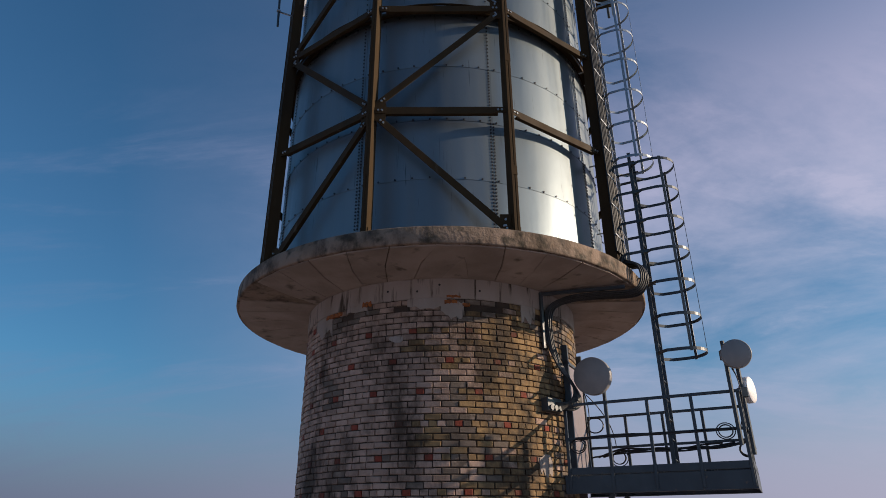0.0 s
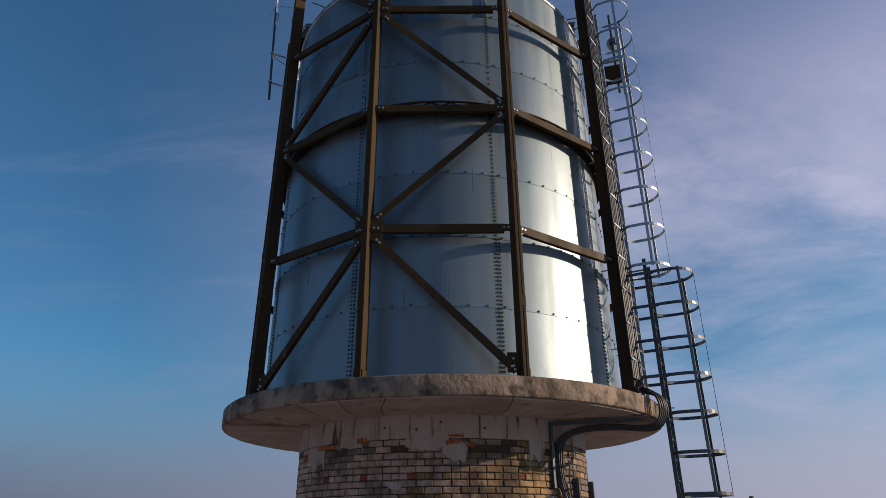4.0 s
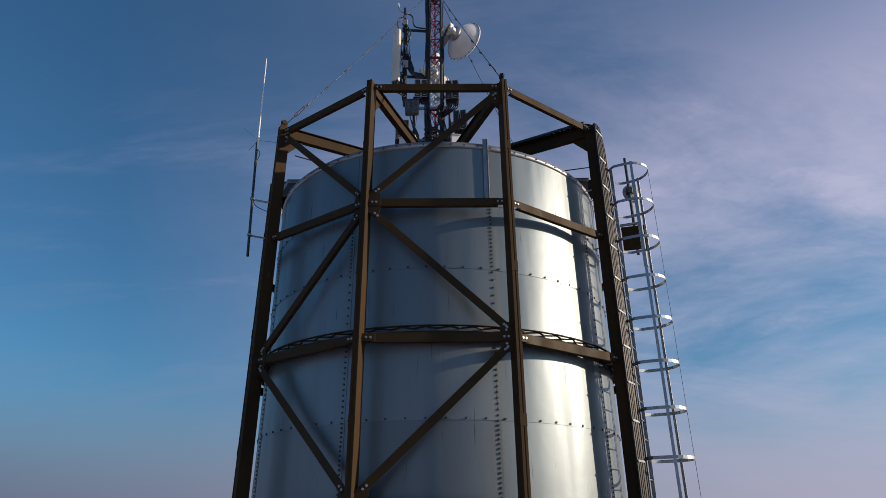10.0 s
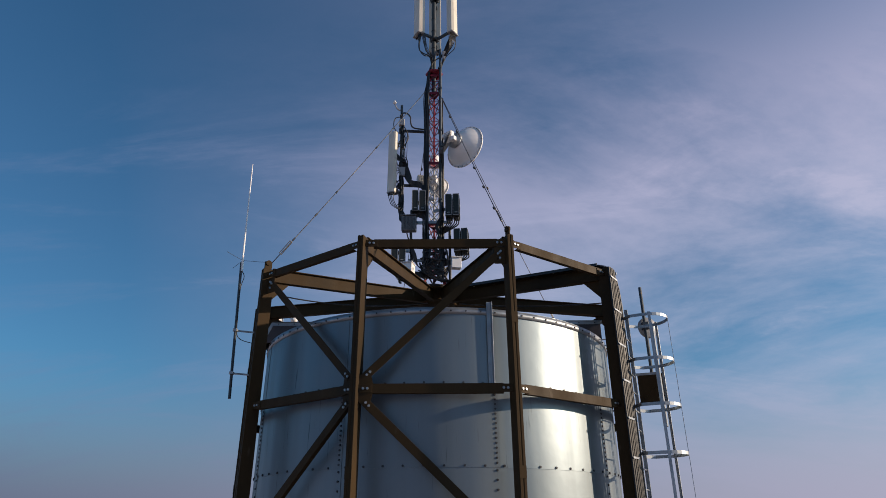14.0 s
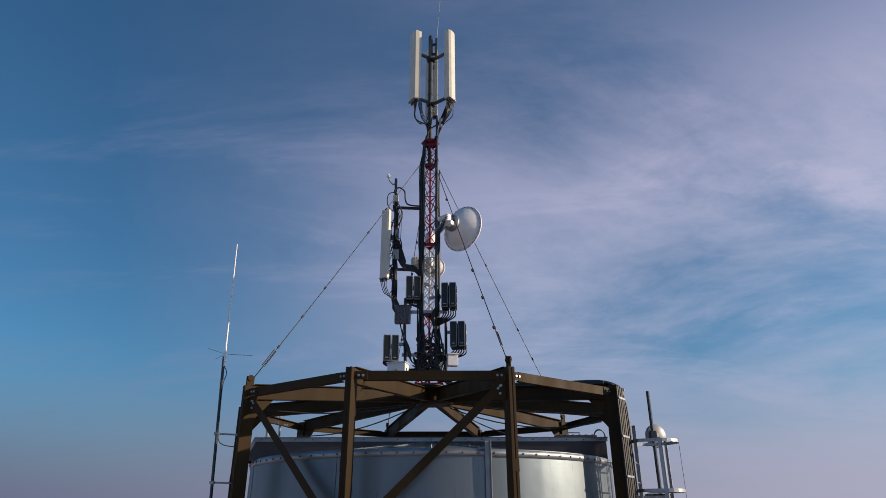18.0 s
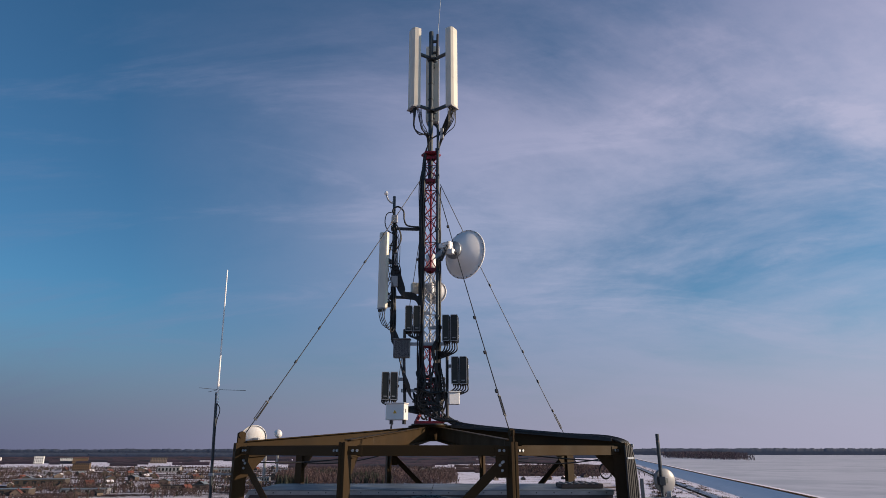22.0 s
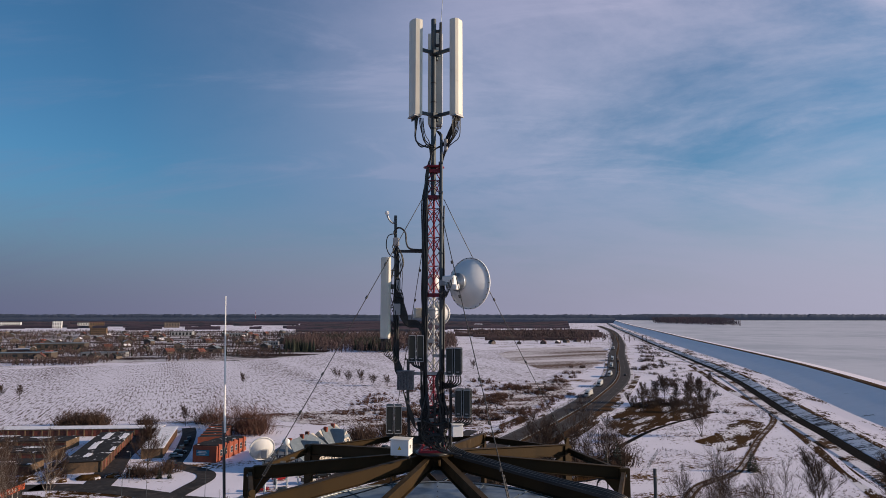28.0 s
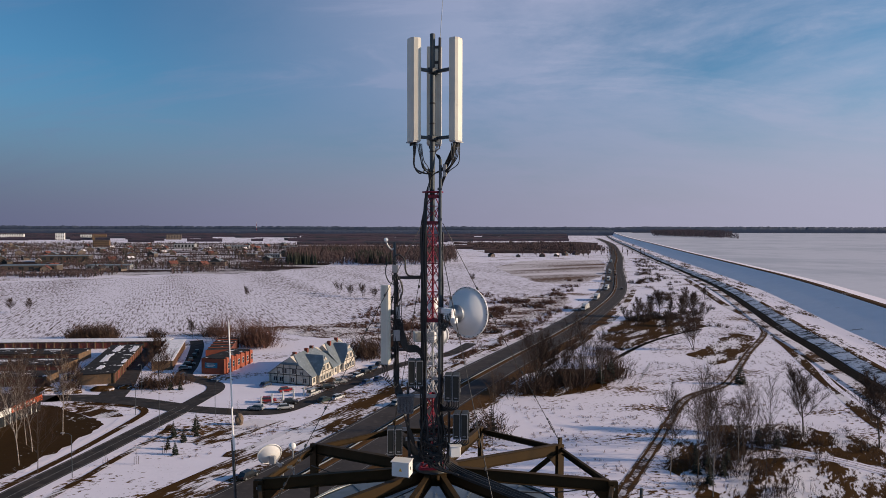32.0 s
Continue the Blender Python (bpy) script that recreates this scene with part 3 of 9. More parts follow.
for k in range(6):
    bm = B()
    box(bm, (0.03, 0.56, 0.012), Matrix.Translation((2.22 + 0.112 * k, -0.75, DZ + 0.097)), 0.003)
    part("cover_rib", bm, M_GREY, hatch)
bm = B()
tube(bm, [(2.36, -1.0, DZ + 0.09), (2.36, -1.0, DZ + 0.13), (2.56, -1.0, DZ + 0.13), (2.56, -1.0, DZ + 0.09)], 0.008, 6)
part("handle", bm, M_DARK, hatch)

# ---- the steel frame round the tank ----
frame_thing = thing("steel_frame", "brown-painted steel frame of ten columns, ring beams and braces", "frame")
COLS = [18 + 36 * k for k in range(10)]


def column_mesh():
    bm = B()
    h = 45.04 - Z_SLAB1
    for s in (-1, 1):  # two channels, toe to toe
        box(bm, (0.20, 0.040, h), Matrix.Translation((0, s * 0.028, h / 2)), 0.004)
    box(bm, (0.188, 0.03, h - 0.02), Matrix.Translation((0, 0, h / 2)))
    for z in (1.1, 3.3, 5.5, 7.6):
        box(bm, (0.006, 0.10, 0.16), Matrix.Translation((0.101, 0, z)), 0.001)
    me = bpy.data.meshes.new("column")
    bm.to_mesh(me)
    bm.free()
    me.materials.append(M_STEEL)
    return me


col_me = column_mesh()
foot_bm = B()
box(foot_bm, (0.30, 0.24, 0.02), Matrix.Translation((0, 0, 0.01)), 0.003)
for s in (-1, 1):
    box(foot_bm, (0.16, 0.012, 0.12), Matrix.Translation((0, s * 0.06, 0.08)), 0.002)
foot_me = bpy.data.meshes.new("base_plate")
foot_bm.to_mesh(foot_me)
foot_bm.free()
foot_me.materials.append(M_STEEL)
for a in COLS:
    linked("column", col_me, radial(a, R_COL, Z_SLAB1), frame_thing)
    linked("base_plate", foot_me, radial(a, R_COL, Z_SLAB1 + 0.002), frame_thing)

# ring beams: channels between the columns, on short plates
bolts = []
for z in LEVELS[1:]:
    for a in COLS:
        p, q = pol(a, R_COL + 0.02, z), pol(a + 36, R_COL + 0.02, z)
        d = (q - p).normalized()
        out = pol(a + 18, 1)
        bm = B()
        bar(bm, p + d * 0.17, q - d * 0.17, 0.012, 0.135, bevel=0.002)
        for s in (-1, 1):
            vs = bar(bm, p + d * 0.17, q - d * 0.17, 0.065, 0.012, bevel=0.002)
            bmesh.ops.translate(bm, vec=out * -0.03 + Vector((0, 0, s * 0.062)), verts=vs)
        part("ring_beam", bm, M_STEEL, frame_thing)
        for e, s in ((p, 1), (q, -1)):
            bm = B()
            bar(bm, e + d * s * 0.045 + out * 0.010, e + d * s * 0.235 + out * 0.010, 0.010, 0.115, bevel=0.002)
            part("splice_plate", bm, M_STEEL, frame_thing)
            for u in (0.11, 0.17):
                bolts.append((e + d * s * u + out * 0.016, out))

# braces: their nodes lie on every other column
BRACED = [(-54, -18, 1), (-18, 18, 0), (126, 162, 1), (162, 198, 0)]
for a, b, node_last in BRACED:
    centre, other = (b, a) if node_last else (a, b)
    for lc, lo in ((1, 0), (1, 2), (3, 2), (3, 4)):
        p = pol(centre, R_COL + 0.015, LEVELS[lc] + (0.17 if lo > lc else -0.17))
        q = pol(other, R_COL + 0.015, LEVELS[lo] + (-0.12 if lo > lc else 0.12))
        side = (pol(other, 1) - pol(centre, 1)).normalized()
        p, q = p + side * 0.13, q - side * 0.10
        out = pol((a + b) / 2, 1)
        bm = B()
        d = (q - p).normalized()
        vs = bar(bm, p, q, 0.115, 0.012, up=out, bevel=0.002)
        vs = bar(bm, p, q, 0.012, 0.07, up=out, bevel=0.002)
        up = out.cross(d).normalized() * 0.052
        bmesh.ops.translate(bm, vec=up - out * 0.03, verts=vs)
        part("brace", bm, M_STEEL, frame_thing)
        for e, s in ((p, 1), (q, -1)):
            for u in (0.03, 0.09):
                bolts.append((e + d * s * u + out * 0.008, out))
    for lv in (1, 3):  # gussets at the nodes
        e = pol(centre, R_COL + 0.012, LEVELS[lv]) + side * 0.13
        bm = B()
        r = bmesh.ops.create_circle(bm, cap_ends=True, segments=8, radius=0.24)
        bmesh.ops.scale(bm, vec=(0.52, 1.0, 1.0), verts=r["verts"])
        ex = bmesh.ops.extrude_face_region(bm, geom=bm.faces[:])
        bmesh.ops.translate(bm, vec=(0, 0, 0.012), verts=[v for v in ex["geom"] if isinstance(v, bmesh.types.BMVert)])
        x = side
        m = Matrix((x, Vector((0, 0, 1)), x.cross(Vector((0, 0, 1))))).transposed().to_4x4()
        m.translation = e
        bmesh.ops.transform(bm, matrix=m, verts=bm.verts[:])
        bmesh.ops.recalc_face_normals(bm, faces=bm.faces[:])
        part("gusset_plate", bm, M_STEEL, frame_thing)
    for lv in (0, 2, 4):  # upright plates where the braces meet the outer column
        e = pol(other, R_COL + 0.010, LEVELS[lv] + (0.24 if lv == 0 else (-0.20 if lv == 4 else 0.0))) - side * 0.135
        out = pol((a + b) / 2, 1)
        bm = B()
        bar(bm, e - Vector((0, 0, 0.22 if lv == 2 else 0.14)), e + Vector((0, 0, 0.22 if lv == 2 else 0.14)), 0.17, 0.012, up=out, bevel=0.003)
        part("gusset_plate", bm, M_STEEL, frame_thing)
        for dz in ((-0.16, -0.1, 0.1, 0.16) if lv == 2 else (-0.05, 0.05)):
            bolts.append((e + Vector((0, 0, dz)) + out * 0.007, out))
studs("frame_bolts", bolts, 0.021, 0.015, M_GALV, frame_thing)

# roof spokes
Z_HUB = 45.36
for a in COLS:
    p, q = pol(a, R_COL - 0.08, 44.95), pol(a, 0.28, Z_HUB - 0.14)
    bm = B()
    bar(bm, p, q, 0.012, 0.235)
    for s in (-1, 1):
        n = (q - p).cross(pol(a + 90, 1)).normalized()
        n = n if n.z > 0 else -n
        bar(bm, p + n * s * 0.115, q + n * s * 0.115, 0.105, 0.014, bevel=0.002)
    part("roof_spoke", bm, M_STEEL, frame_thing)
    bm = B()
    k = pol(a, R_COL - 0.09, 0)
    w = pol(a + 90, 0.006)
    tri = [k + Vector((0, 0, 44.84)), k + Vector((0, 0, 44.50)), pol(a, R_COL - 0.42, 44.87)]
    v0, v1 = [bm.verts.new(t - w) for t in tri], [bm.verts.new(t + w) for t in tri]
    bm.faces.new(v0[::-1]), bm.faces.new(v1)
    for i in range(3):
        bm.faces.new((v0[i], v0[(i + 1) % 3], v1[(i + 1) % 3], v1[i]))
    part("knee_plate", bm, M_STEEL, frame_thing)
bm = B()
lathe(bm, [(0.0, Z_HUB - 0.27), (0.40, Z_HUB - 0.27), (0.40, Z_HUB - 0.255), (0.15, Z_HUB - 0.255), (0.15, Z_HUB - 0.03), (0.46, Z_HUB - 0.03), (0.46, Z_HUB), (0.0, Z_HUB)], 40)
part("hub", bm, M_STEEL, frame_thing)

# ---- ladders with safety cages ----


def caged_ladder(name, r, z0, z1, hoops, width, material, label, strap_az, outer):
    """A ladder at the access bearing; hoops: heights of the cage rings."""
    t = thing(name, label, "ladder")
    out, side = pol(ACCESS, 1), pol(ACCESS + 90, 1)
    base = pol(ACCESS, r)
    for s in (-1, 1):
        bm = B()
        bar(bm, base + side * s * 0.21 + Vector((0, 0, z0)), base + side * s * 0.21 + Vector((0, 0, z1)), 0.012, 0.06, up=out, bevel=0.002)
        part("stile", bm, material, t)
    n = int((z1 - z0 - 0.2) / 0.30)
    rung = B()
    rod(rung, side * -0.205, side * 0.205, 0.012, 6)
    me = bpy.data.meshes.new("rung")
    rung.to_mesh(me)
    rung.free()
    me.materials.append(material)
    for i in range(n):
        linked("rung", me, Matrix.Translation(base + Vector((0, 0, z0 + 0.2 + i * 0.30))), t)

    def ring_point(k):
        # a U: straight arms, then a half circle
        arm, w = outer - width / 2, width / 2
        if k < 0.25:
            return side * -1 * (0.21 + (w - 0.21) * min(1, k / 0.10)) + out * (arm * k / 0.25)
        if k > 0.75:
            return side * (0.21 + (w - 0.21) * min(1, (1 - k) / 0.10)) + out * (arm * (1 - k) / 0.25)
        a = (k - 0.25) / 0.5 * math.pi
        return out * (arm + w * math.sin(a)) - side * w * math.cos(a)

    bm = B()
    n = 28
    hw = 0.025
    rows = []
    for i in range(n + 1):
        p = ring_point(i / n)
        d = (ring_point(min(1, (i + 0.5) / n)) - ring_point(max(0, (i - 0.5) / n))).normalized()
        nrm = d.cross(Vector((0, 0, 1))) * 0.004
        rows.append([bm.verts.new(p + o + Vector((0, 0, h))) for o, h in ((nrm, -hw), (nrm, hw), (-nrm, hw), (-nrm, -hw))])
    for a, b in zip(rows, rows[1:]):
        for k in range(4):
            bm.faces.new((a[k], a[(k + 1) % 4], b[(k + 1) % 4], b[k]))
    bm.faces.new(rows[0]), bm.faces.new(rows[-1][::-1])
    bmesh.ops.recalc_face_normals(bm, faces=bm.faces[:])
    me = bpy.data.meshes.new("hoop")
    bm.to_mesh(me)
    bm.free()
    me.materials.append(material)
    for z in hoops:
        linked("hoop", me, Matrix.Translation(base + Vector((0, 0, z))), t)
    for k, wd in strap_az:
        bm = B()
        p = base + ring_point(k) * (1.0 if wd > 0.02 else 1.002)
        dk = (ring_point(k + 0.01) - ring_point(k - 0.01)).normalized()
        nrm = dk.cross(Vector((0, 0, 1)))
        bar(bm, p + Vector((0, 0, hoops[-1] - 0.04)), p + Vector((0, 0, hoops[0] + 0.04)), wd, 0.008, up=nrm)
        part("cage_strap", bm, material, t)
    return t


upper_hoops = [44.20 - 0.731 * i for i in range(9)]
lower_hoops = [38.19 - 0.574 * i for i in range(7)]
lad = caged_ladder("upper_ladder", 3.66, 36.2, 44.5, upper_hoops, 0.70, M_GALV, "galvanised steel ladder with a hooped safety cage beside the tank", ((0.30, 0.045), (0.70, 0.045), (0.5, 0.012)), 0.70)
for z in (37.0, 38.4, 40.6, 42.7, 43.9):
    for s in (-1, 1):
        bm = B()
        bar(bm, pol(ACCESS, 3.24, z) + pol(ACCESS + 90, s * 0.21), pol(ACCESS, 3.60, z) + pol(ACCESS + 90, s * 0.21), 0.04, 0.008)
        part("wall_bracket", bm, M_GALV, lad)
bm = B()  # landing plate and bracket beside the cage, folded up
box(bm, (0.45, 0.012, 0.50), radial(ACCESS + 11, 3.92, 43.2), 0.002)
bar(bm, pol(ACCESS + 11, 3.62, 42.85), pol(ACCESS + 11, 4.1, 43.4), 0.04, 0.04)
part("rest_plate", bm, M_STEEL, lad, "brown hinged rest platform")
low = caged_ladder("lower_ladder", 3.97, 32.95, 38.5, lower_hoops, 0.70, M_RAIL, "grey steel ladder with a hooped safety cage above the platform", ((0.32, 0.045), (0.68, 0.045), (0.5, 0.012)), 0.72)
for z in (36.05, 38.3):
    for sd in (-1, 1):
        bm = B()
        bar(bm, pol(ACCESS, 3.6, z) + pol(ACCESS + 90, sd * 0.2), pol(ACCESS, 4.05, z) + pol(ACCESS + 90, sd * 0.2), 0.05, 0.010)
        part("wall_bracket", bm, M_RAIL, low)
for z in lower_hoops[:4]:  # the uppermost hoops reach back to the other ladder
    for sd in (-1, 1):
        bm = B()
        bar(bm, pol(ACCESS, 3.62, z) + pol(ACCESS + 90, sd * 0.34), pol(ACCESS, 4.10, z) + pol(ACCESS + 90, sd * 0.34), 0.008, 0.05)
        part("hoop_arm", bm, M_RAIL, low)

# ---- the maintenance platform ----
plat = thing("maintenance_platform", "grey steel platform with grating floor and railings outside the tower door", "platform")
PX0, PX1, PW, PZ = 2.44, 5.05, 0.70, 32.93


def P(x, y, z):
    """On the platform: x outwards, y along its width (minus: the side of the road), z over the grating."""
    return pol(ACCESS, x, PZ + z) + pol(ACCESS + 90, y)


for s in (-1, 1):
    bm = B()
    bar(bm, P(PX0, s * PW, -0.13), P(PX1, s * PW, -0.13), 0.012, 0.24, bevel=0.002)
    for h in (-0.245, -0.012):
        bar(bm, P(PX0, s * (PW - 0.04), h), P(PX1, s * (PW - 0.04), h), 0.08, 0.012)
    part("side_beam", bm, M_RAIL, plat)
bm = B()
bar(bm, P(PX1, -PW - 0.006, -0.13), P(PX1, PW + 0.006, -0.13), 0.012, 0.24, bevel=0.002)
part("end_beam", bm, M_RAIL, plat)
for k in range(4):
    bm = B()
    x = PX0 + 0.3 + k * 0.65
    bar(bm, P(x, -PW, -0.15), P(x, PW, -0.15), 0.06, 0.08)
    part("cross_beam", bm, M_RAIL, plat)
bm = B()
for k in range(64):
    x = PX0 + 0.02 + k * 0.04
    bar(bm, P(x, -PW + 0.02, 0), P(x, PW - 0.02, 0), 0.005, 0.03)
for k in range(11):
    y = -PW + 0.06 + k * 0.11
    bar(bm, P(PX0, y, 0.008), P(PX1, y, 0.008), 0.006, 0.012)
part("grating", bm, M_RAIL, plat)
bm = B()
bar(bm, P(2.35, -0.4, -0.2), P(2.35, 0.4, -0.2), 0.15, 0.3)
for s in (-1, 1):
    bar(bm, P(2.40, s * 0.5, -1.3), P(3.1, s * 0.5, -0.25), 0.07, 0.07)
part("support_bracket", bm, M_RAIL, plat)
posts = [(PX0 + 0.08, -1), (PX0 + 0.72, -1), (PX0 + 1.33, -1), (PX0 + 1.95, -1), (PX1 - 0.03, -1), (PX1 - 0.03, 1), (PX0 + 1.95, 1), (PX0 + 1.33, 1), (PX0 + 0.72, 1), (PX0 + 0.08, 1), (PX1 - 0.03, -0.33), (PX1 - 0.03, 0.33)]
for x, s in posts:
    bm = B()
    bar(bm, P(x, s * PW, -0.22), P(x, s * PW, 1.02), 0.045, 0.045, up=pol(ACCESS, 1), bevel=0.004)
    part("post", bm, M_RAIL, plat)
for h, w in ((1.04, 0.045), (0.53, 0.035), (0.06, 0.012)):
    for s in (-1, 1):
        bm = B()
        bar(bm, P(PX0 + 0.05, s * PW, h), P(PX1, s * PW, h), w if w > 0.02 else 0.008, 0.04 if w > 0.02 else 0.10, bevel=0.002)
        part("rail" if h > 0.1 else "toe_board", bm, M_RAIL, plat)
    bm = B()
    bar(bm, P(PX1, -PW, h), P(PX1, PW, h), w if w > 0.02 else 0.008, 0.04 if w > 0.02 else 0.10, bevel=0.002)
    part("rail" if h > 0.1 else "toe_board", bm, M_RAIL, plat)


# ---- dishes ----


def round_dish(name, label, at, aim, r, depth, material, drum=False, odu=True, pole=None, cover=False, group=""):
    """A dish at a place, its front facing aim. drum: a flat-faced drum with a rim."""
    t = thing(name, label, "antenna", group=group)
    m = Matrix.Translation(at) @ Vector(aim).to_track_quat("Z", "Y").to_matrix().to_4x4()
    bm = B()
    if drum:
        lathe(bm, [(0.0, 0.0), (r * 0.96, 0.0), (r, -0.01), (r, -depth * 0.55), (r * 0.93, -depth * 0.62), (r * 0.45, -depth), (0.0, -depth)], 40, m)
    else:
        prof = [(r * k / 8, -depth + depth * (k / 8) ** 2) for k in range(9)]
        lathe(bm, prof + [(r + 0.012, 0.0), (r + 0.012, -0.02), (r, -0.025)] + [(rr, zz - 0.012) for rr, zz in prof[::-1]], 48, m)
    part("reflector", bm, material, t)
    if cover:
        bm = B()
        lathe(bm, [(0.0, 0.05), (r * 0.5, 0.035), (r * 0.98, 0.004), (r * 0.98, -0.004), (0, -0.004)], 48, m)
        part("radome", bm, M_WHITE, t)
    if odu:
        bm = B()
        lathe(bm, [(0.0, -depth - 0.16), (0.10, -depth - 0.16), (0.10, -depth - 0.05), (0.17, -depth - 0.04), (0.17, -depth + 0.01), (0, -depth + 0.01)], 24, m)
        part("hub_ring", bm, M_GALV, t)
        bm = B()
        box(bm, (0.19, 0.22, 0.11), m @ Matrix.Translation((0, 0.0, -depth - 0.20)), 0.015)
        for k in range(5):
            box(bm, (0.19, 0.008, 0.02), m @ Matrix.Translation((0, -0.08 + 0.04 * k, -depth - 0.265)))
        part("radio_unit", bm, M_WHITE, t)
    if pole:
        bm = B()
        rod(bm, pole[0], pole[1], 0.03, 10)
        part("mounting_pole", bm, M_RAIL, t)
        bm = B()
        mid = Vector(pole[0]).lerp(Vector(pole[1]), pole[2])
        q = m @ Vector((0, 0, -depth))
        bar(bm, mid, q, 0.06, 0.08)
        box(bm, (0.11, 0.11, 0.14), Matrix.Translation(mid), 0.006)
        part("clamp", bm, M_RAIL, t)
    return t


toward = pol(-14, 1)
d1 = Vector((2.36, -1.95, 34.40))
round_dish("microwave_dish", "grey drum microwave dish on a pole at the platform", d1, pol(-30, 1) + Vector((0, 0, -0.05)), 0.295, 0.22, M_DISH, drum=True, pole=(Vector((2.62, -1.60, 33.0)), Vector((2.62, -1.60, 34.5)), 0.92), group="platform dishes")
d2 = Vector((4.10, -3.22, 34.42))
round_dish("microwave_dish", "grey drum microwave dish high on a platform corner pole", d2, pol(-20, 1) + Vector((0, 0, -0.05)), 0.20, 0.18, M_DISH, drum=True, pole=(P(4.95, -0.76, 0.3), P(4.95, -0.76, 1.75), 0.86), group="platform dishes")
d3 = Vector((4.52, -2.60, 34.04))
round_dish("microwave_dish", "small white drum dish at the platform end", d3, pol(48, 1), 0.19, 0.16, M_WHITE, drum=True, odu=False, pole=(P(5.08, -0.45, 0.2), P(5.08, -0.45, 1.62), 0.6), group="platform dishes")
d4 = Vector((4.0, -0.56, 44.43))
round_dish("microwave_dish", "small grey round dish on a pole by the ladder top", d4, pol(195, 1), 0.20, 0.10, M_GREY, drum=True, odu=False, pole=(Vector((3.92, -0.72, 43.0)), Vector((3.92, -0.72, 45.2)), 0.65))
bm = B()
bar(bm, pol(ACCESS + 8, 4.05, 42.5), pol(ACCESS + 8, 4.05, 44.3), 0.09, 0.07, up=pol(ACCESS, 1), bevel=0.006)
bar(bm, pol(ACCESS + 8, 3.6, 43.4), pol(ACCESS + 8, 4.05, 43.4), 0.04, 0.04)
part("dish_upright", bm, M_GALV, lad)

# coils and leads hanging on the railings
leads = thing("platform_cables", "black leads coiled and tied along the platform railing", "cable", kind="thing")
rng = random.Random(11)
for k in range(7):
    bm = B()
    x0, x1 = sorted((rng.uniform(2.5, 3.0), rng.uniform(4.6, 5.0)))
    if k < 3:
        tube(bm, smooth_line([P(x0, -PW - 0.02, 0.5 + 0.02 * k)] + [P(x0 + (x1 - x0) * i / 6, -PW - 0.025, 0.53 + rng.uniform(-0.02, 0.02)) for i in range(1, 6)] + [P(x1, -PW - 0.02, 0.52)], 4), 0.012)
    else:
        tube(bm, smooth_line([P(x0, PW + 0.01, 0.38)] + [P(x0 + (x1 - x0) * i / 6, PW - 0.03, 0.46 + rng.uniform(-0.05, 0.03)) for i in range(1, 6)] + [P(x1, PW, 0.5)], 4), 0.014)
    part("lead", bm, M_BLACK, leads)
for c, rr in ((P(2.70, -PW - 0.03, 0.42), 0.11), (P(4.78, -PW - 0.03, 0.50), 0.12), (P(3.0, PW - 0.04, 0.35), 0.14), (P(4.98, 0.3, 0.35), 0.12), (P(2.9, -0.4, 0.75), 0.16)):
    for k in range(3):
        bm = B()
        ax, ay = pol(ACCESS + rng.uniform(-25, 25), 1), Vector((0, 0, 1))
        q = rr * rng.uniform(0.75, 1.1)
        tube(bm, [c + q * (math.cos(i * math.pi / 9) * ax + (0.9 * math.sin(i * math.pi / 9)) * ay) + pol(ACCESS - 90, 0.01 * k) for i in range(19)], 0.008, 5)
        part("coil", bm, M_BLACK, leads)
for a, b in ((P(2.80, -0.6, 1.3), P(2.72, -0.55, 0.4)), (P(2.85, -0.6, 1.2), P(3.0, 0.5, 0.5)), (P(4.98, -0.64, 1.5), P(4.95, -0.6, 0.5)), (P(5.0, -0.5, 1.4), P(5.0, 0.2, 0.6))):
    bm = B()
    tube(bm, arc(a, b, pol(ACCESS, 0.10)), 0.008, 5)
    part("lead", bm, M_BLACK, leads)

# ---- the feeder cables on their tray ----
tray = thing("cable_tray", "galvanised ladder tray carrying black feeder cables beside a column", "cable tray")
TA = 57.4
for s in (-1, 1):
    bm = B()
    o = pol(TA + 90, s * 0.13)
    bar(bm, pol(TA, R_COL + 0.03, 36.25) + o, pol(TA, R_COL + 0.03, 45.02) + o, 0.012, 0.06, up=pol(TA, 1), bevel=0.002)
    part("tray_side", bm, M_DARK, tray)
rb = B()
rod(rb, pol(TA + 90, -0.13), pol(TA + 90, 0.13), 0.010, 6)
rme = bpy.data.meshes.new("tray_rung")
rb.to_mesh(rme)
rb.free()
rme.materials.append(M_DARK)
for k in range(29):
    linked("tray_rung", rme, Matrix.Translation(pol(TA, R_COL + 0.03, 36.4 + 0.3 * k)), tray)
cl = B()
box(cl, (0.03, 0.035, 0.05), None, 0.004)
cme = bpy.data.meshes.new("cable_clip")
cl.to_mesh(cme)
cl.free()
cme.materials.append(M_GALV)
for k in range(15):
    linked("cable_clip", cme, radial(TA + 0.6, R_COL + 0.11, 36.6 + 0.6 * k), tray)
for s in (-1, 1):  # along the roof spoke to the mast
    bm = B()
    o = pol(54 + 90, s * 0.13)
    bar(bm, pol(54, 3.5, 45.085) + o, pol(54, 0.5, 45.345) + o, 0.012, 0.05)
    part("tray_side", bm, M_DARK, tray)
bm = B()
for k in range(12):
    c = pol(54, 3.4 - k * 0.25, 45.085 + k * 0.0217)
    bar(bm, c + pol(144, -0.13), c + pol(144, 0.13), 0.02, 0.015)
part("tray_rungs", bm, M_DARK, tray)

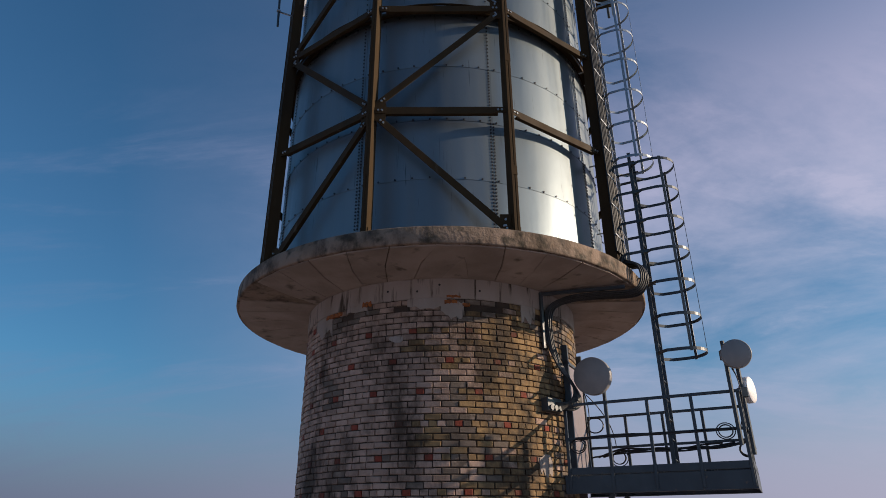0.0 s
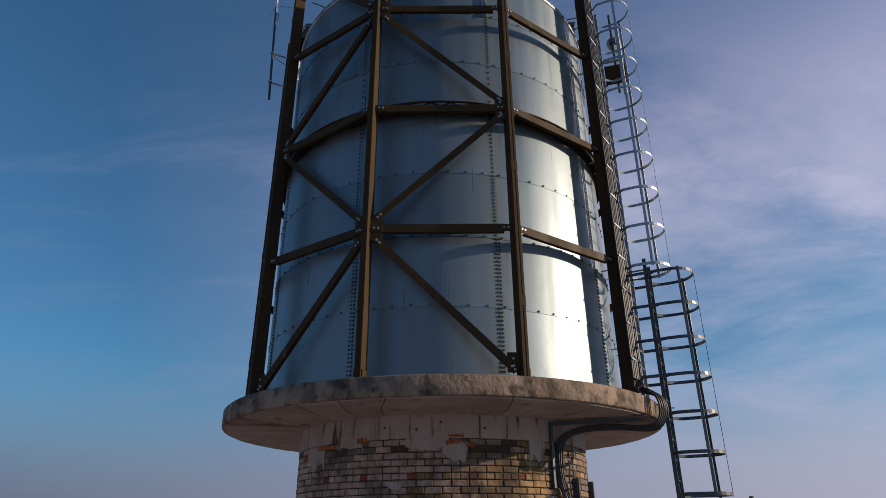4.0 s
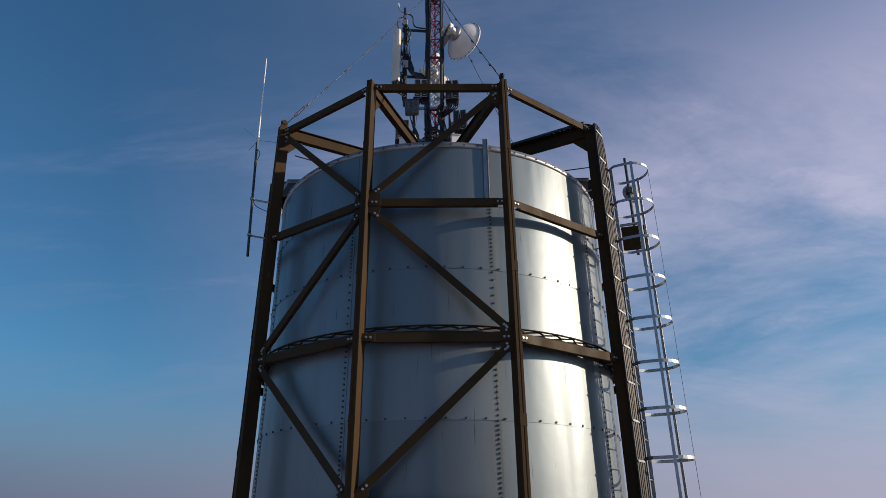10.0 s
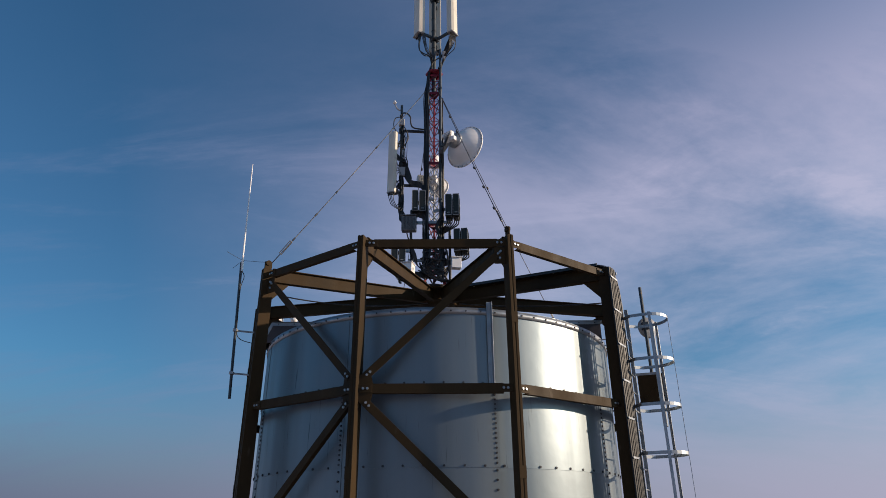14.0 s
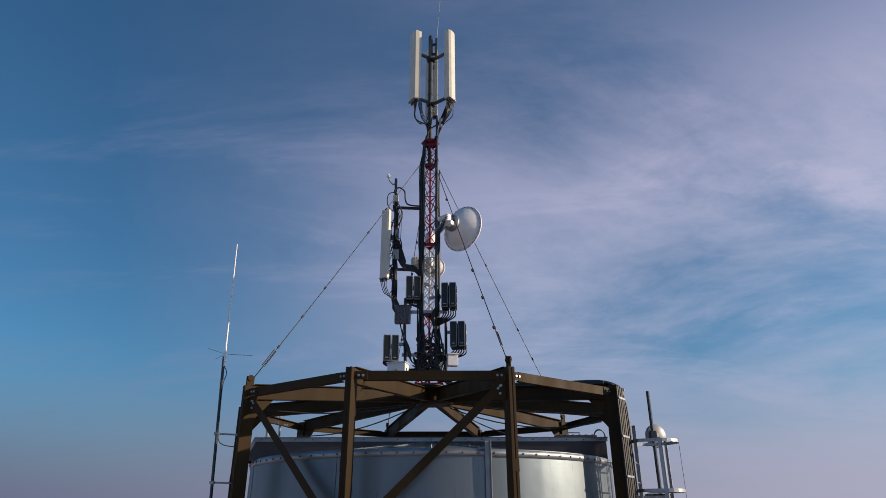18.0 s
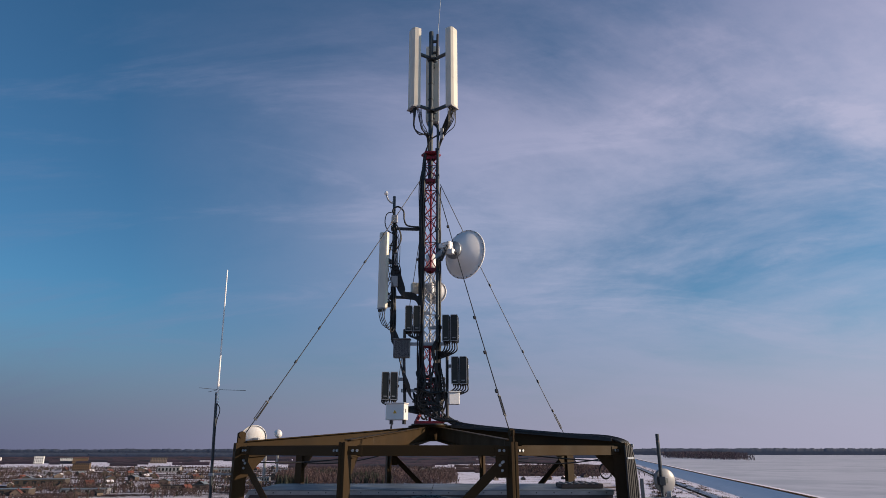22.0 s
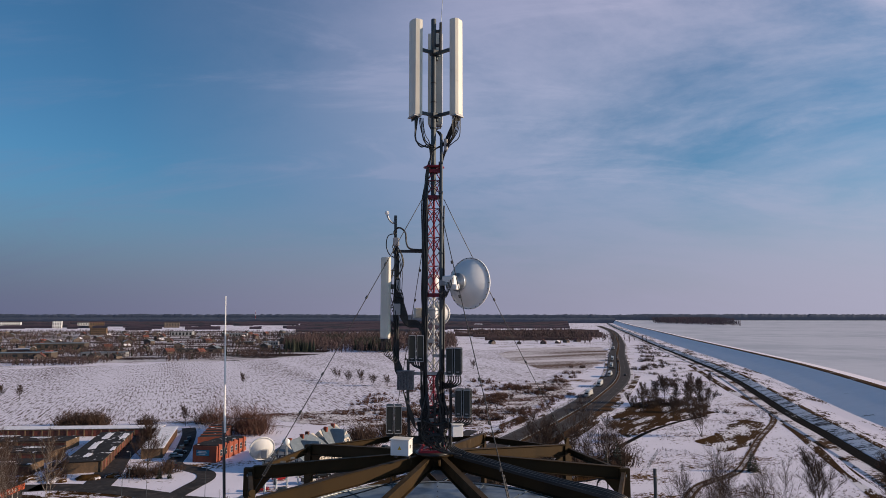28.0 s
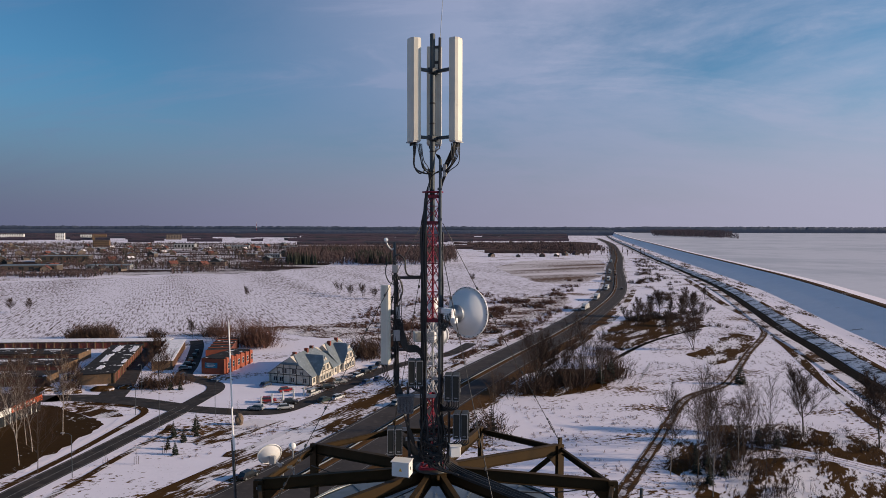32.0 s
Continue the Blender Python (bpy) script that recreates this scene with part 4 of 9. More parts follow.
feeders = thing("feeder_cables", "thick black feeder cables running up the frame to the mast", "cable", kind="thing")
rng = random.Random(3)
for k in range(10):
    o = (k - 4.5) * 0.027
    j = rng.uniform(-0.012, 0.012)
    lift = 0.02 * (k % 3)
    col = [pol(TA + 0.3 * o, R_COL + 0.075 + lift + rng.uniform(0, 0.012), 36.7 + 0.9 * i) + pol(TA + 90, o + rng.uniform(-0.008, 0.008)) for i in range(9)]
    head = [pol(57, R_COL + 0.06 + lift, 44.85) + pol(147, o), pol(55, R_COL - 0.08, 45.09 + lift * 0.5) + pol(144, o), pol(54, 2.6, 45.17 + lift * 0.5) + pol(144, o), pol(54, 1.5, 45.27 + lift * 0.5) + pol(144, o), pol(54, 0.6, 45.36 + lift) + pol(144, o * 0.8), pol(40, 0.35, 45.50 + lift) + pol(144, o * 0.5)]
    foot = [pol(58, 3.66 + lift, 36.28) + pol(148, o), pol(56, R_SLAB - 0.08, 36.22 + 0.03 * (k % 3)) + pol(146, o), pol(55, R_SLAB + 0.14 + lift, 36.10) + pol(145, o)]
    under = [pol(55, R_SLAB + 0.17 + lift, 35.85) + pol(145, o), pol(54, R_SLAB + 0.02, 35.68 - lift) + pol(144, o), pol(52, 3.3, 35.72 - lift) + pol(142, o), pol(48, 2.85, 35.70 - lift) + pol(138, o * 0.7), pol(44, R_SHAFT + 0.07 + lift, 35.5) + pol(134, o * 0.6), pol(43, R_SHAFT + 0.06 + lift, 35.0) + pol(133, o * 0.5)]
    tail = [pol(45 + k * 0.35, R_SHAFT + 0.14, 34.55), pol(49 + k * 0.5, R_SHAFT + 0.26, 34.25 - 0.015 * k), pol(47 + k * 0.3, R_SHAFT + 0.24, 34.02 - 0.012 * k), pol(42, R_SHAFT + 0.12, 33.98 - 0.01 * k)]
    bm = B()
    tube(bm, smooth_line(tail[::-1] + under[::-1] + foot[::-1] + col + head, 5), 0.0165, 6)
    part("feeder", bm, M_BLACK, feeders)
inlet = thing("cable_inlet", "galvanised cable inlet box with round glands on the brick wall", "junction box")
bm = B()
box(bm, (0.16, 0.34, 0.20), radial(41.5, R_SHAFT + 0.05, 33.95), 0.008)
part("box_body", bm, M_RAIL, inlet)
for k in range(3):
    bm = B()
    m = radial(41.5, R_SHAFT + 0.13, 33.90) @ Matrix.Translation((0, -0.1 + 0.1 * k, 0))
    rod(bm, m @ Vector((0, 0, 0)), m @ Vector((0.03, 0, 0)), 0.04, 14)
    part("gland", bm, M_RAIL, inlet)
chan = thing("cable_channel", "grey steel channel carrying cables down the wall", "channel")
bm = B()
box(bm, (0.04, 0.06, 0.95), radial(40.5, R_SHAFT + 0.04, 35.32), 0.003)
bar(bm, pol(41, R_SHAFT + 0.04, 35.77), pol(53, R_SLAB - 0.1, 35.78), 0.06, 0.05)
part("channel_rail", bm, M_RAIL, chan)

# ---- whip antenna on the far side column ----
whip = thing("whip_antenna", "slim white whip antenna with ground radials on a bracketed pipe", "antenna")
wb = Vector((-3.98, -0.28, 0))
bm = B()
rod(bm, wb + Vector((0.10, 0, 43.2)), wb + Vector((-0.02, 0, 45.95)), 0.028, 10)
part("support_pipe", bm, M_RAIL, whip)
bm = B()
rod(bm, wb + Vector((0.02, -0.02, 45.75)), wb + Vector((0.0, -0.02, 46.1)), 0.022, 10)
rod(bm, wb + Vector((0.0, -0.02, 46.05)), wb + Vector((-0.07, 0, 48.3)), 0.017, 8, 0.011)
part("radiator", bm, M_WHITE, whip, "white fibreglass rod")
for a in (10, 130, 250):
    bm = B()
    rod(bm, wb + Vector((0, 0, 46.0)), wb + Vector((0.5 * math.cos(radians(a)), 0.5 * math.sin(radians(a)), 45.99)), 0.004, 5)
    part("ground_radial", bm, M_DARK, whip)
for z in (43.68, 44.52):
    bm = B()
    x = wb.x + 0.10 - (z - 43.2) * 0.0436
    bar(bm, (x - 0.05, -0.28, z), (-R_COL - 0.05, -0.12, z), 0.03, 0.03)
    box(bm, (0.08, 0.09, 0.05), Matrix.Translation((x, -0.28, z)), 0.005)
    part("bracket", bm, M_GALV, whip)
bm = B()
tube(bm, smooth_line([wb + Vector((0.02, -0.03, 45.75)), wb + Vector((0.09, -0.05, 45.62)), wb + Vector((0.04, -0.03, 45.35)), wb + Vector((0.07, -0.03, 44.6)), wb + Vector((0.14, -0.03, 44.35)), Vector((-3.62, -0.12, 44.3))], 5), 0.008, 5)
part("coax", bm, M_BLACK, whip)

# ---- small satellite dish and fittings on the far-left columns ----
sat = round_dish("satellite_dish", "white offset satellite dish with a feed arm on the frame", (-3.66, 1.10, 45.17), pol(205, 1) + Vector((0, 0, 0.35)), 0.25, 0.075, M_WHITE, odu=False)
bm = B()
bar(bm, (-3.63, 1.05, 45.1), (-3.36, 1.02, 44.9), 0.05, 0.05)
rod(bm, (-3.36, 1.02, 44.45), (-3.36, 1.02, 45.0), 0.03, 8)
bar(bm, (-3.38, 1.02, 44.9), (-3.15, 1.05, 44.9), 0.05, 0.05)
part("dish_mount", bm, M_GALV, sat)
bm = B()
box(bm, (0.14, 0.09, 0.18), Matrix.Translation((-3.56, 0.98, 45.08)), 0.02)
part("dish_motor", bm, M_GREY, sat)
cyl = thing("omni_antenna", "short white cylindrical antenna on a stub pole", "antenna")
bm = B()
rod(bm, (-3.20, 1.40, 44.5), (-3.22, 1.38, 45.20), 0.022, 8)
bar(bm, (-3.21, 1.40, 44.9), (-3.05, 1.45, 44.9), 0.04, 0.04)
part("stub_pole", bm, M_GALV, cyl)
bm = B()
lathe(bm, [(0.0, -0.06), (0.065, -0.06), (0.075, -0.03), (0.075, 0.05), (0.05, 0.07), (0, 0.075)], 20, Matrix.Translation((-3.22, 1.36, 45.25)) @ Matrix.Rotation(radians(70), 4, "X"))
part("head", bm, M_WHITE, cyl)

# feeder cables strapped up the face of the access-side column
feed = thing("feeder_cables", "black feeder cables strapped up a steel column", "cable")
for k in range(7):
    bm = B()
    rod(bm, pol(52.3 + 0.55 * k, R_COL + 0.125 + 0.012 * (k % 2), 36.4), pol(52.3 + 0.55 * k, R_COL + 0.125 + 0.012 * (k % 2), 45.0), 0.019, 7)
    part("feeder", bm, M_BLACK, feed)
for k in range(15):
    bm = B()
    bar(bm, pol(51.9, R_COL + 0.155, 36.7 + 0.58 * k), pol(56.1, R_COL + 0.155, 36.7 + 0.58 * k), 0.012, 0.03)
    part("cable_strap", bm, M_GALV, feed)

# ---- the lattice mast ----
before = set(scene.objects)
MX, MY, MB, MT = -0.065, 0.0, 45.36, 50.95
mast = thing("lattice_mast", "slim triangular lattice mast in red and white bands", "mast")
LEG = [(-0.135, -0.078), (0.135, -0.078), (0.0, 0.156)]


def leg(i, z):
    return Vector((MX + LEG[i][0], MY + LEG[i][1], z))


bands = [(45.62, 46.85, M_RED), (46.85, 48.38, M_MWHITE), (48.38, MT, M_RED)]
for z0, z1, m in bands:
    for i in range(3):
        bm = B()
        rod(bm, leg(i, z0), leg(i, z1), 0.022, 8)
        part("mast_leg", bm, m, mast)
    n = max(2, round((z1 - z0) / 0.30))
    for i in range(3):
        j = (i + 1) % 3
        for k in range(n):
            a, b = z0 + (z1 - z0) * k / n, z0 + (z1 - z0) * (k + 1) / n
            ends = [(leg(i, a), leg(j, b))]
            if m is M_MWHITE or i == 2 or k % 2:
                ends.append((leg(j, a), leg(i, b)))
            if k % 2:
                ends.append((leg(i, b), leg(j, b)))
            for p, q in ends:
                bm = B()
                bar(bm, p, q, 0.014, 0.014)
                part("lacing_bar", bm, m, mast)
for z in (46.85, 48.38, 50.33, 50.86):
    bm = B()
    for i in range(3):
        bar(bm, leg(i, z), leg((i + 1) % 3, z), 0.02, 0.07, bevel=0.003, ext=0.02)
    part("flange_band", bm, M_RED, mast)
foot = B()
lathe(foot, [(0, 45.36), (0.34, 45.36), (0.34, 45.385), (0, 45.385)], 24, Matrix.Translation((MX, 0, 0)))
part("base_plate", foot, M_DARK, mast)
for i in range(3):
    bm = B()
    bar(bm, (MX + LEG[i][0] * 1.9, LEG[i][1] * 1.9, 45.39), leg(i, 45.66), 0.05, 0.05)
    part("foot_strut", bm, M_RED, mast)
    bm = B()
    bar(bm, (MX + LEG[i][0] * 1.9, LEG[i][1] * 1.9, 45.41), (MX + LEG[(i + 1) % 3][0] * 1.9, LEG[(i + 1) % 3][1] * 1.9, 45.41), 0.05, 0.05)
    part("foot_sill", bm, M_RED, mast)
bm = B()
lathe(bm, [(0, 50.93), (0.21, 50.93), (0.21, 50.96), (0, 50.96)], 6, Matrix.Translation((MX, 0, 0)))
part("head_plate", bm, M_RED, mast)
bm = B()
rod(bm, (MX - 0.01, 0, 50.3), (MX - 0.01, 0, 54.06), 0.052, 16)
part("top_pole", bm, M_RAIL, mast, "grey steel top pole")
for z in (53.35, 52.7, 52.3, 51.75, 51.35):
    bm = B()
    lathe(bm, [(0.054, z - 0.012), (0.058, z - 0.012), (0.058, z + 0.012), (0.054, z + 0.012)], 16, Matrix.Translation((MX - 0.01, 0, 0)))
    part("pole_strap", bm, M_BLACK, mast)
bm = B()
rod(bm, (0.085, -0.16, 46.9), (0.085, -0.16, 51.58), 0.031, 10)
for z in (49.2, 50.4, 51.0, 47.4, 48.3):
    box(bm, (0.09, 0.16, 0.04), Matrix.Translation((0.075, -0.12, z)), 0.004)
part("side_pipe", bm, M_RAIL, mast)
bm = B()
box(bm, (0.07, 0.09, 0.24), Matrix.Translation((0.17, -0.18, 51.36)), 0.008)
part("amplifier_box", bm, M_GREY, mast)
rodm = thing("lightning_rod", "thin grey lightning rod clamped on the pole top", "lightning rod")
bm = B()
rod(bm, (0.06, -0.03, 53.35), (0.07, -0.03, 53.98), 0.028, 8)
part("insulator", bm, M_DARK, rodm)
bm = B()
rod(bm, (0.07, -0.03, 53.9), (0.17, -0.03, 55.4), 0.007, 6, 0.004)
part("spike", bm, M_GALV, rodm)
for z in (53.5, 53.8):
    bm = B()
    bar(bm, (MX, 0, z), (0.07, -0.03, z), 0.04, 0.05)
    part("rod_clamp", bm, M_DARK, rodm)


# ---- panel antennas ----


def panel_antenna(at, az, w, d, h, name="panel_antenna", label="tall cream panel antenna on the mast head", group="sector antennas", tilt=0.0, reach=0.0, material=None):
    """The back centre at a place; x points outwards."""
    t = thing(name, label, "antenna", group=group)
    t.matrix_basis = radial(0, 0, 0)
    m = Matrix.Translation(at) @ Matrix.Rotation(radians(az - 90), 4, "Z") @ Matrix.Rotation(radians(tilt), 4, "Y")
    t.matrix_basis = m
    bm = B()
    prof = [(0, -w / 2), (d * 0.35, -w / 2), (d * 0.8, -w / 2 * 0.86), (d, -w / 2 * 0.45), (d, w / 2 * 0.45), (d * 0.8, w / 2 * 0.86), (d * 0.35, w / 2), (0, w / 2)]
    rings = []
    for z, s in ((-h / 2, 0.94), (-h / 2 + 0.015, 1.0), (h / 2 - 0.015, 1.0), (h / 2, 0.94)):
        rings.append([bm.verts.new((x * s + (1 - s) * d / 2, y * s, z)) for x, y in prof])
    n = len(prof)
    for a, b in zip(rings, rings[1:]):
        for k in range(n):
            bm.faces.new((a[k], a[(k + 1) % n], b[(k + 1) % n], b[k]))
    bm.faces.new(rings[0][::-1]), bm.faces.new(rings[-1])
    part("radome", bm, material or M_CREAM, t)
    bm = B()
    box(bm, (d * 0.9, w * 0.9, 0.02), Matrix.Translation((d / 2, 0, -h / 2 - 0.012)))
    part("end_plate", bm, M_GREY, t)
    for k in range(5):
        bm = B()
        rod(bm, (d * 0.5, -w * 0.34 + k * w * 0.17, -h / 2 - 0.02), (d * 0.5, -w * 0.34 + k * w * 0.17, -h / 2 - 0.075), 0.014, 8)
        part("connector", bm, M_BLACK, t)
    for z in (-h / 2 + 0.10, h / 2 - 0.56):
        bm = B()
        box(bm, (0.05, 0.12, 0.10), Matrix.Translation((-0.02, 0, z)), 0.005)
        if reach:
            bar(bm, (0, 0, z), (-reach, 0, z), 0.05, 0.06)
            box(bm, (0.13, 0.14, 0.09), Matrix.Translation((-reach, 0, z)), 0.008)
        part("bracket", bm, M_RAIL, t)
    return t


panel_antenna(Vector((-0.37, -0.26, 52.89)), -58, 0.31, 0.18, 1.97, reach=0.36)
panel_antenna(Vector((0.335, -0.30, 52.89)), 52, 0.28, 0.16, 1.97, reach=0.46)
panel_antenna(Vector((-0.05, 0.30, 52.92)), 172, 0.30, 0.15, 1.98, reach=0.30)

# ---- left outrigger with its slim panel antenna, sensor and boxes ----
LX, LY = -0.82, -0.10
rig = thing("outrigger_pole", "dark side pole on arms beside the mast", "pole")
bm = B()
rod(bm, (LX + 0.03, LY, 46.95), (LX, LY, 49.95), 0.030, 10)
part("pole", bm, M_RAIL, rig)
for z in (49.24, 47.80):
    bm = B()
    bar(bm, (LX, LY, z), (MX - 0.10, -0.04, z), 0.04, 0.055)
    box(bm, (0.10, 0.10, 0.09), Matrix.Translation((LX, LY, z)), 0.006)
    part("arm", bm, M_DARK, rig)
panel_antenna(Vector((-0.98, -0.20, 48.33)), -24, 0.20, 0.085, 1.55, label="slim pale panel antenna on the side pole", group="", reach=0.15, material=M_CREAM)
cctv = thing("weather_sensor", "small weather sensor with a cup on a curved bracket", "sensor")
bm = B()
tube(bm, smooth_line([(LX, LY, 49.85), (LX - 0.05, LY - 0.02, 49.80), (LX - 0.12, LY - 0.04, 49.86), (LX - 0.16, LY - 0.06, 49.95)], 5), 0.018, 8)
part("bracket_arm", bm, M_GALV, cctv)
bm = B()
lathe(bm, [(0, -0.03), (0.035, -0.02), (0.042, 0.0), (0.042, 0.02), (0.03, 0.045), (0, 0.05)], 16, Matrix.Translation((LX - 0.165, LY - 0.06, 49.985)))
part("dome", bm, M_WHITE, cctv)


M_PERF = mat("perforated_grey_plate", (0.20, 0.20, 0.21), 0.55, 0.2, (0.17, 0.17, 0.18), 0.1, stain=(0.06, 0.06, 0.065), stain_size=0.012, stain_mix=(0.50, 0.56))


def enclosure(name, label, at, size, material, turn=0.0, lid=True, fins=0, feet=0):
    t = thing(name, label, "box")
    t.matrix_basis = Matrix.Translation(at) @ Matrix.Rotation(radians(turn), 4, "Z")
    bm = B()
    box(bm, size, None, 0.008)
    part("case", bm, material, t)
    if lid:
        bm = B()
        box(bm, (size[0] + 0.03, size[1] + 0.04, 0.018), Matrix.Translation((0, -0.01, size[2] / 2 + 0.009)), 0.004)
        part("lid", bm, material, t)
    for k in range(fins):
        bm = B()
        box(bm, (0.010, 0.022, size[2] * 0.86), Matrix.Translation((-size[0] * 0.42 + size[0] * 0.84 * k / (fins - 1), -size[1] / 2 - 0.010, 0)))
        part("fin", bm, material, t)
    return t


enclosure("surge_box", "small grey junction box on the side pole", (LX + 0.02, LY - 0.06, 49.42), (0.12, 0.08, 0.16), M_GREY, lid=False)
enclosure("signal_filter", "small grey filter box on the side pole", (LX + 0.07, LY - 0.06, 48.55), (0.08, 0.08, 0.24), M_GREY, lid=False)
enclosure("signal_filter", "small grey filter box on the side pole", (LX + 0.05, LY - 0.07, 48.10), (0.13, 0.08, 0.22), M_GREY, lid=False)
enclosure("radio_unit", "light grey finned radio unit with a perforated front", (-0.59, -0.28, 46.75), (0.31, 0.14, 0.34), M_PERF, turn=-4, fins=10)
wb2 = enclosure("power_cabinet", "white metal power cabinet with a warning sticker by the mast foot", (-0.64, -0.52, 45.575), (0.35, 0.24, 0.28), M_WHITE, turn=-14)
bm = B()
v = [bm.verts.new(p) for p in ((-0.035, -0.1235, -0.03), (0.035, -0.1235, -0.03), (0.0, -0.1235, 0.035))]
f = bm.faces.new(v)
ex = bmesh.ops.extrude_face_region(bm, geom=[f])
bmesh.ops.translate(bm, vec=(0, 0.006, 0), verts=[q for q in ex["geom"] if isinstance(q, bmesh.types.BMVert)])
part("warning_sticker", bm, M_YELLOW, wb2, "yellow triangular warning sticker")
for s in (-1, 1):
    bm = B()
    bar(bm, (s * 0.12, 0.06, -0.13), (s * 0.12, 0.06, -0.21), 0.04, 0.10, up=(0, 1, 0))
    part("cabinet_foot", bm, M_DARK, wb2)
bm = B()
box(bm, (0.012, 0.03, 0.06), Matrix.Translation((0.178, -0.04, 0.02)), 0.003)
part("latch", bm, M_DARK, wb2)
enclosure("splice_box", "white plastic splice box beside the mast", (0.39, -0.30, 45.83), (0.20, 0.14, 0.22), M_WHITE, turn=10)


def radio_pair(at, turn, label="pair of dark ribbed radio units side by side"):
    """Two narrow dark radio units with ribs, handles and ports."""
    t = thing("remote_radio_unit", label, "radio unit", group="dark radio units")
    t.matrix_basis = Matrix.Translation(at) @ Matrix.Rotation(radians(turn), 4, "Z")
    for s in (-1, 1):
        bm = B()
        x = s * 0.078
        box(bm, (0.134, 0.30, 0.50), Matrix.Translation((x, 0, 0)), 0.01)
        u = part("unit_case", bm, M_RRU, t)
        for k in range(9):
            bm = B()
            box(bm, (0.118, 0.006, 0.47), Matrix.Translation((x, -0.12 + 0.03 * k, 0)))
            for e in (-1, 1):
                box(bm, (0.012, 0.010, 0.47), Matrix.Translation((x + e * 0.066, -0.12 + 0.03 * k, 0)))
            part("rib", bm, M_RRU, u)
        bm = B()
        box(bm, (0.116, 0.012, 0.46), Matrix.Translation((x, -0.154, 0.0)), 0.004)
        part("front_cover", bm, M_RRUF, u)
        bm = B()
        box(bm, (0.008, 0.012, 0.50), Matrix.Translation((x - 0.062, -0.158, 0)))
        box(bm, (0.008, 0.012, 0.50), Matrix.Translation((x + 0.062, -0.158, 0)))
        box(bm, (0.128, 0.012, 0.012), Matrix.Translation((x, -0.158, 0.246)))
        box(bm, (0.128, 0.012, 0.012), Matrix.Translation((x, -0.158, -0.246)))
        part("cover_frame", bm, M_GREY, u)
        bm = B()
        box(bm, (0.06, 0.006, 0.016), Matrix.Translation((x, -0.163, -0.19)))
        part("type_label", bm, M_GREY, u)
        for k in range(3):
            bm = B()
            rod(bm, (x - 0.035 + 0.035 * k, -0.04, -0.225), (x - 0.035 + 0.035 * k, -0.04, -0.29), 0.012, 8)
            part("port", bm, M_BLACK, u)
    bm = B()
    box(bm, (0.30, 0.05, 0.08), Matrix.Translation((0, 0.16, 0.1)), 0.006)
    box(bm, (0.30, 0.05, 0.08), Matrix.Translation((0, 0.16, -0.12)), 0.006)
    part("back_bracket", bm, M_GALV, t)
    return t


M_RRU = mat("dark_radio_paint", (0.022, 0.025, 0.022), 0.6, 0.0, (0.017, 0.019, 0.017), 0.2)
M_RRUF = mat("dark_green_cover", (0.011, 0.014, 0.011), 0.5, 0.0, (0.015, 0.017, 0.014), 0.2)
radio_pair((-0.40, -0.08, 47.35), 3)
radio_pair((0.335, -0.32, 47.12), -5)
radio_pair((0.51, -0.25, 46.34), -8)
radio_pair((-0.80, -0.30, 46.05), 4)
# their stub poles and arms
stubs = thing("radio_mounts", "galvanised stub poles and arms holding the radio units", "bracket")
for p, q, r in (((0.27, -0.10, 45.5), (0.27, -0.10, 46.75), 0.03), ((-0.52, -0.12, 45.6), (-0.56, -0.14, 46.7), 0.03), ((-0.55, -0.14, 46.9), (-0.55, -0.14, 47.15), 0.03)):
    bm = B()
    rod(bm, p, q, r, 10)
    part("stub_pole", bm, M_DARK, stubs)
for p, q in (((-0.60, -0.10, 45.99), (0.30, -0.10, 45.99)), ((-0.60, -0.10, 46.87), (0.30, -0.12, 46.87)), ((-0.4, -0.02, 47.5), (MX, 0, 47.5)), ((0.34, -0.15, 47.2), (MX, 0, 47.2)), ((0.5, -0.08, 46.45), (0.27, -0.10, 46.45)), ((-0.8, -0.14, 46.2), (-0.52, -0.12, 46.2))):
    bm = B()
    bar(bm, p, q, 0.045, 0.06)
    part("arm", bm, M_GALV, stubs)

# ---- dishes on the mast ----
big = round_dish("large_microwave_dish", "large white dish seen from behind with a ringed hub and radio", (0.62, -0.56, 48.53), Vector((0.66, 0.75, -0.02)), 0.475, 0.33, M_WHITE, odu=True)
bm = B()
bar(bm, (0.08, -0.34, 48.55), (0.30, -0.90, 48.55), 0.09, 0.11)
part("mount_arm", bm, M_GALV, big)
DM = Matrix.Translation((0.62, -0.56, 48.53)) @ Vector((0.66, 0.75, -0.02)).to_track_quat("Z", "Y").to_matrix().to_4x4()
for k in range(26):  # screws round the rim
    a = 2 * math.pi * k / 26
    bm = B()
    rod(bm, DM @ Vector((0.472 * math.cos(a), 0.472 * math.sin(a), -0.022)), DM @ Vector((0.472 * math.cos(a), 0.472 * math.sin(a), -0.040)), 0.009, 6)
    part("rim_screw", bm, M_DARK, big)
for off, size in (((0.13, 0.06, -0.50), (0.10, 0.09, 0.16)), ((-0.10, -0.10, -0.53), (0.12, 0.10, 0.10))):  # smaller boxes round the radio
    bm = B()
    box(bm, size, DM @ Matrix.Translation(off), 0.01)
    part("radio_box", bm, M_WHITE, big)
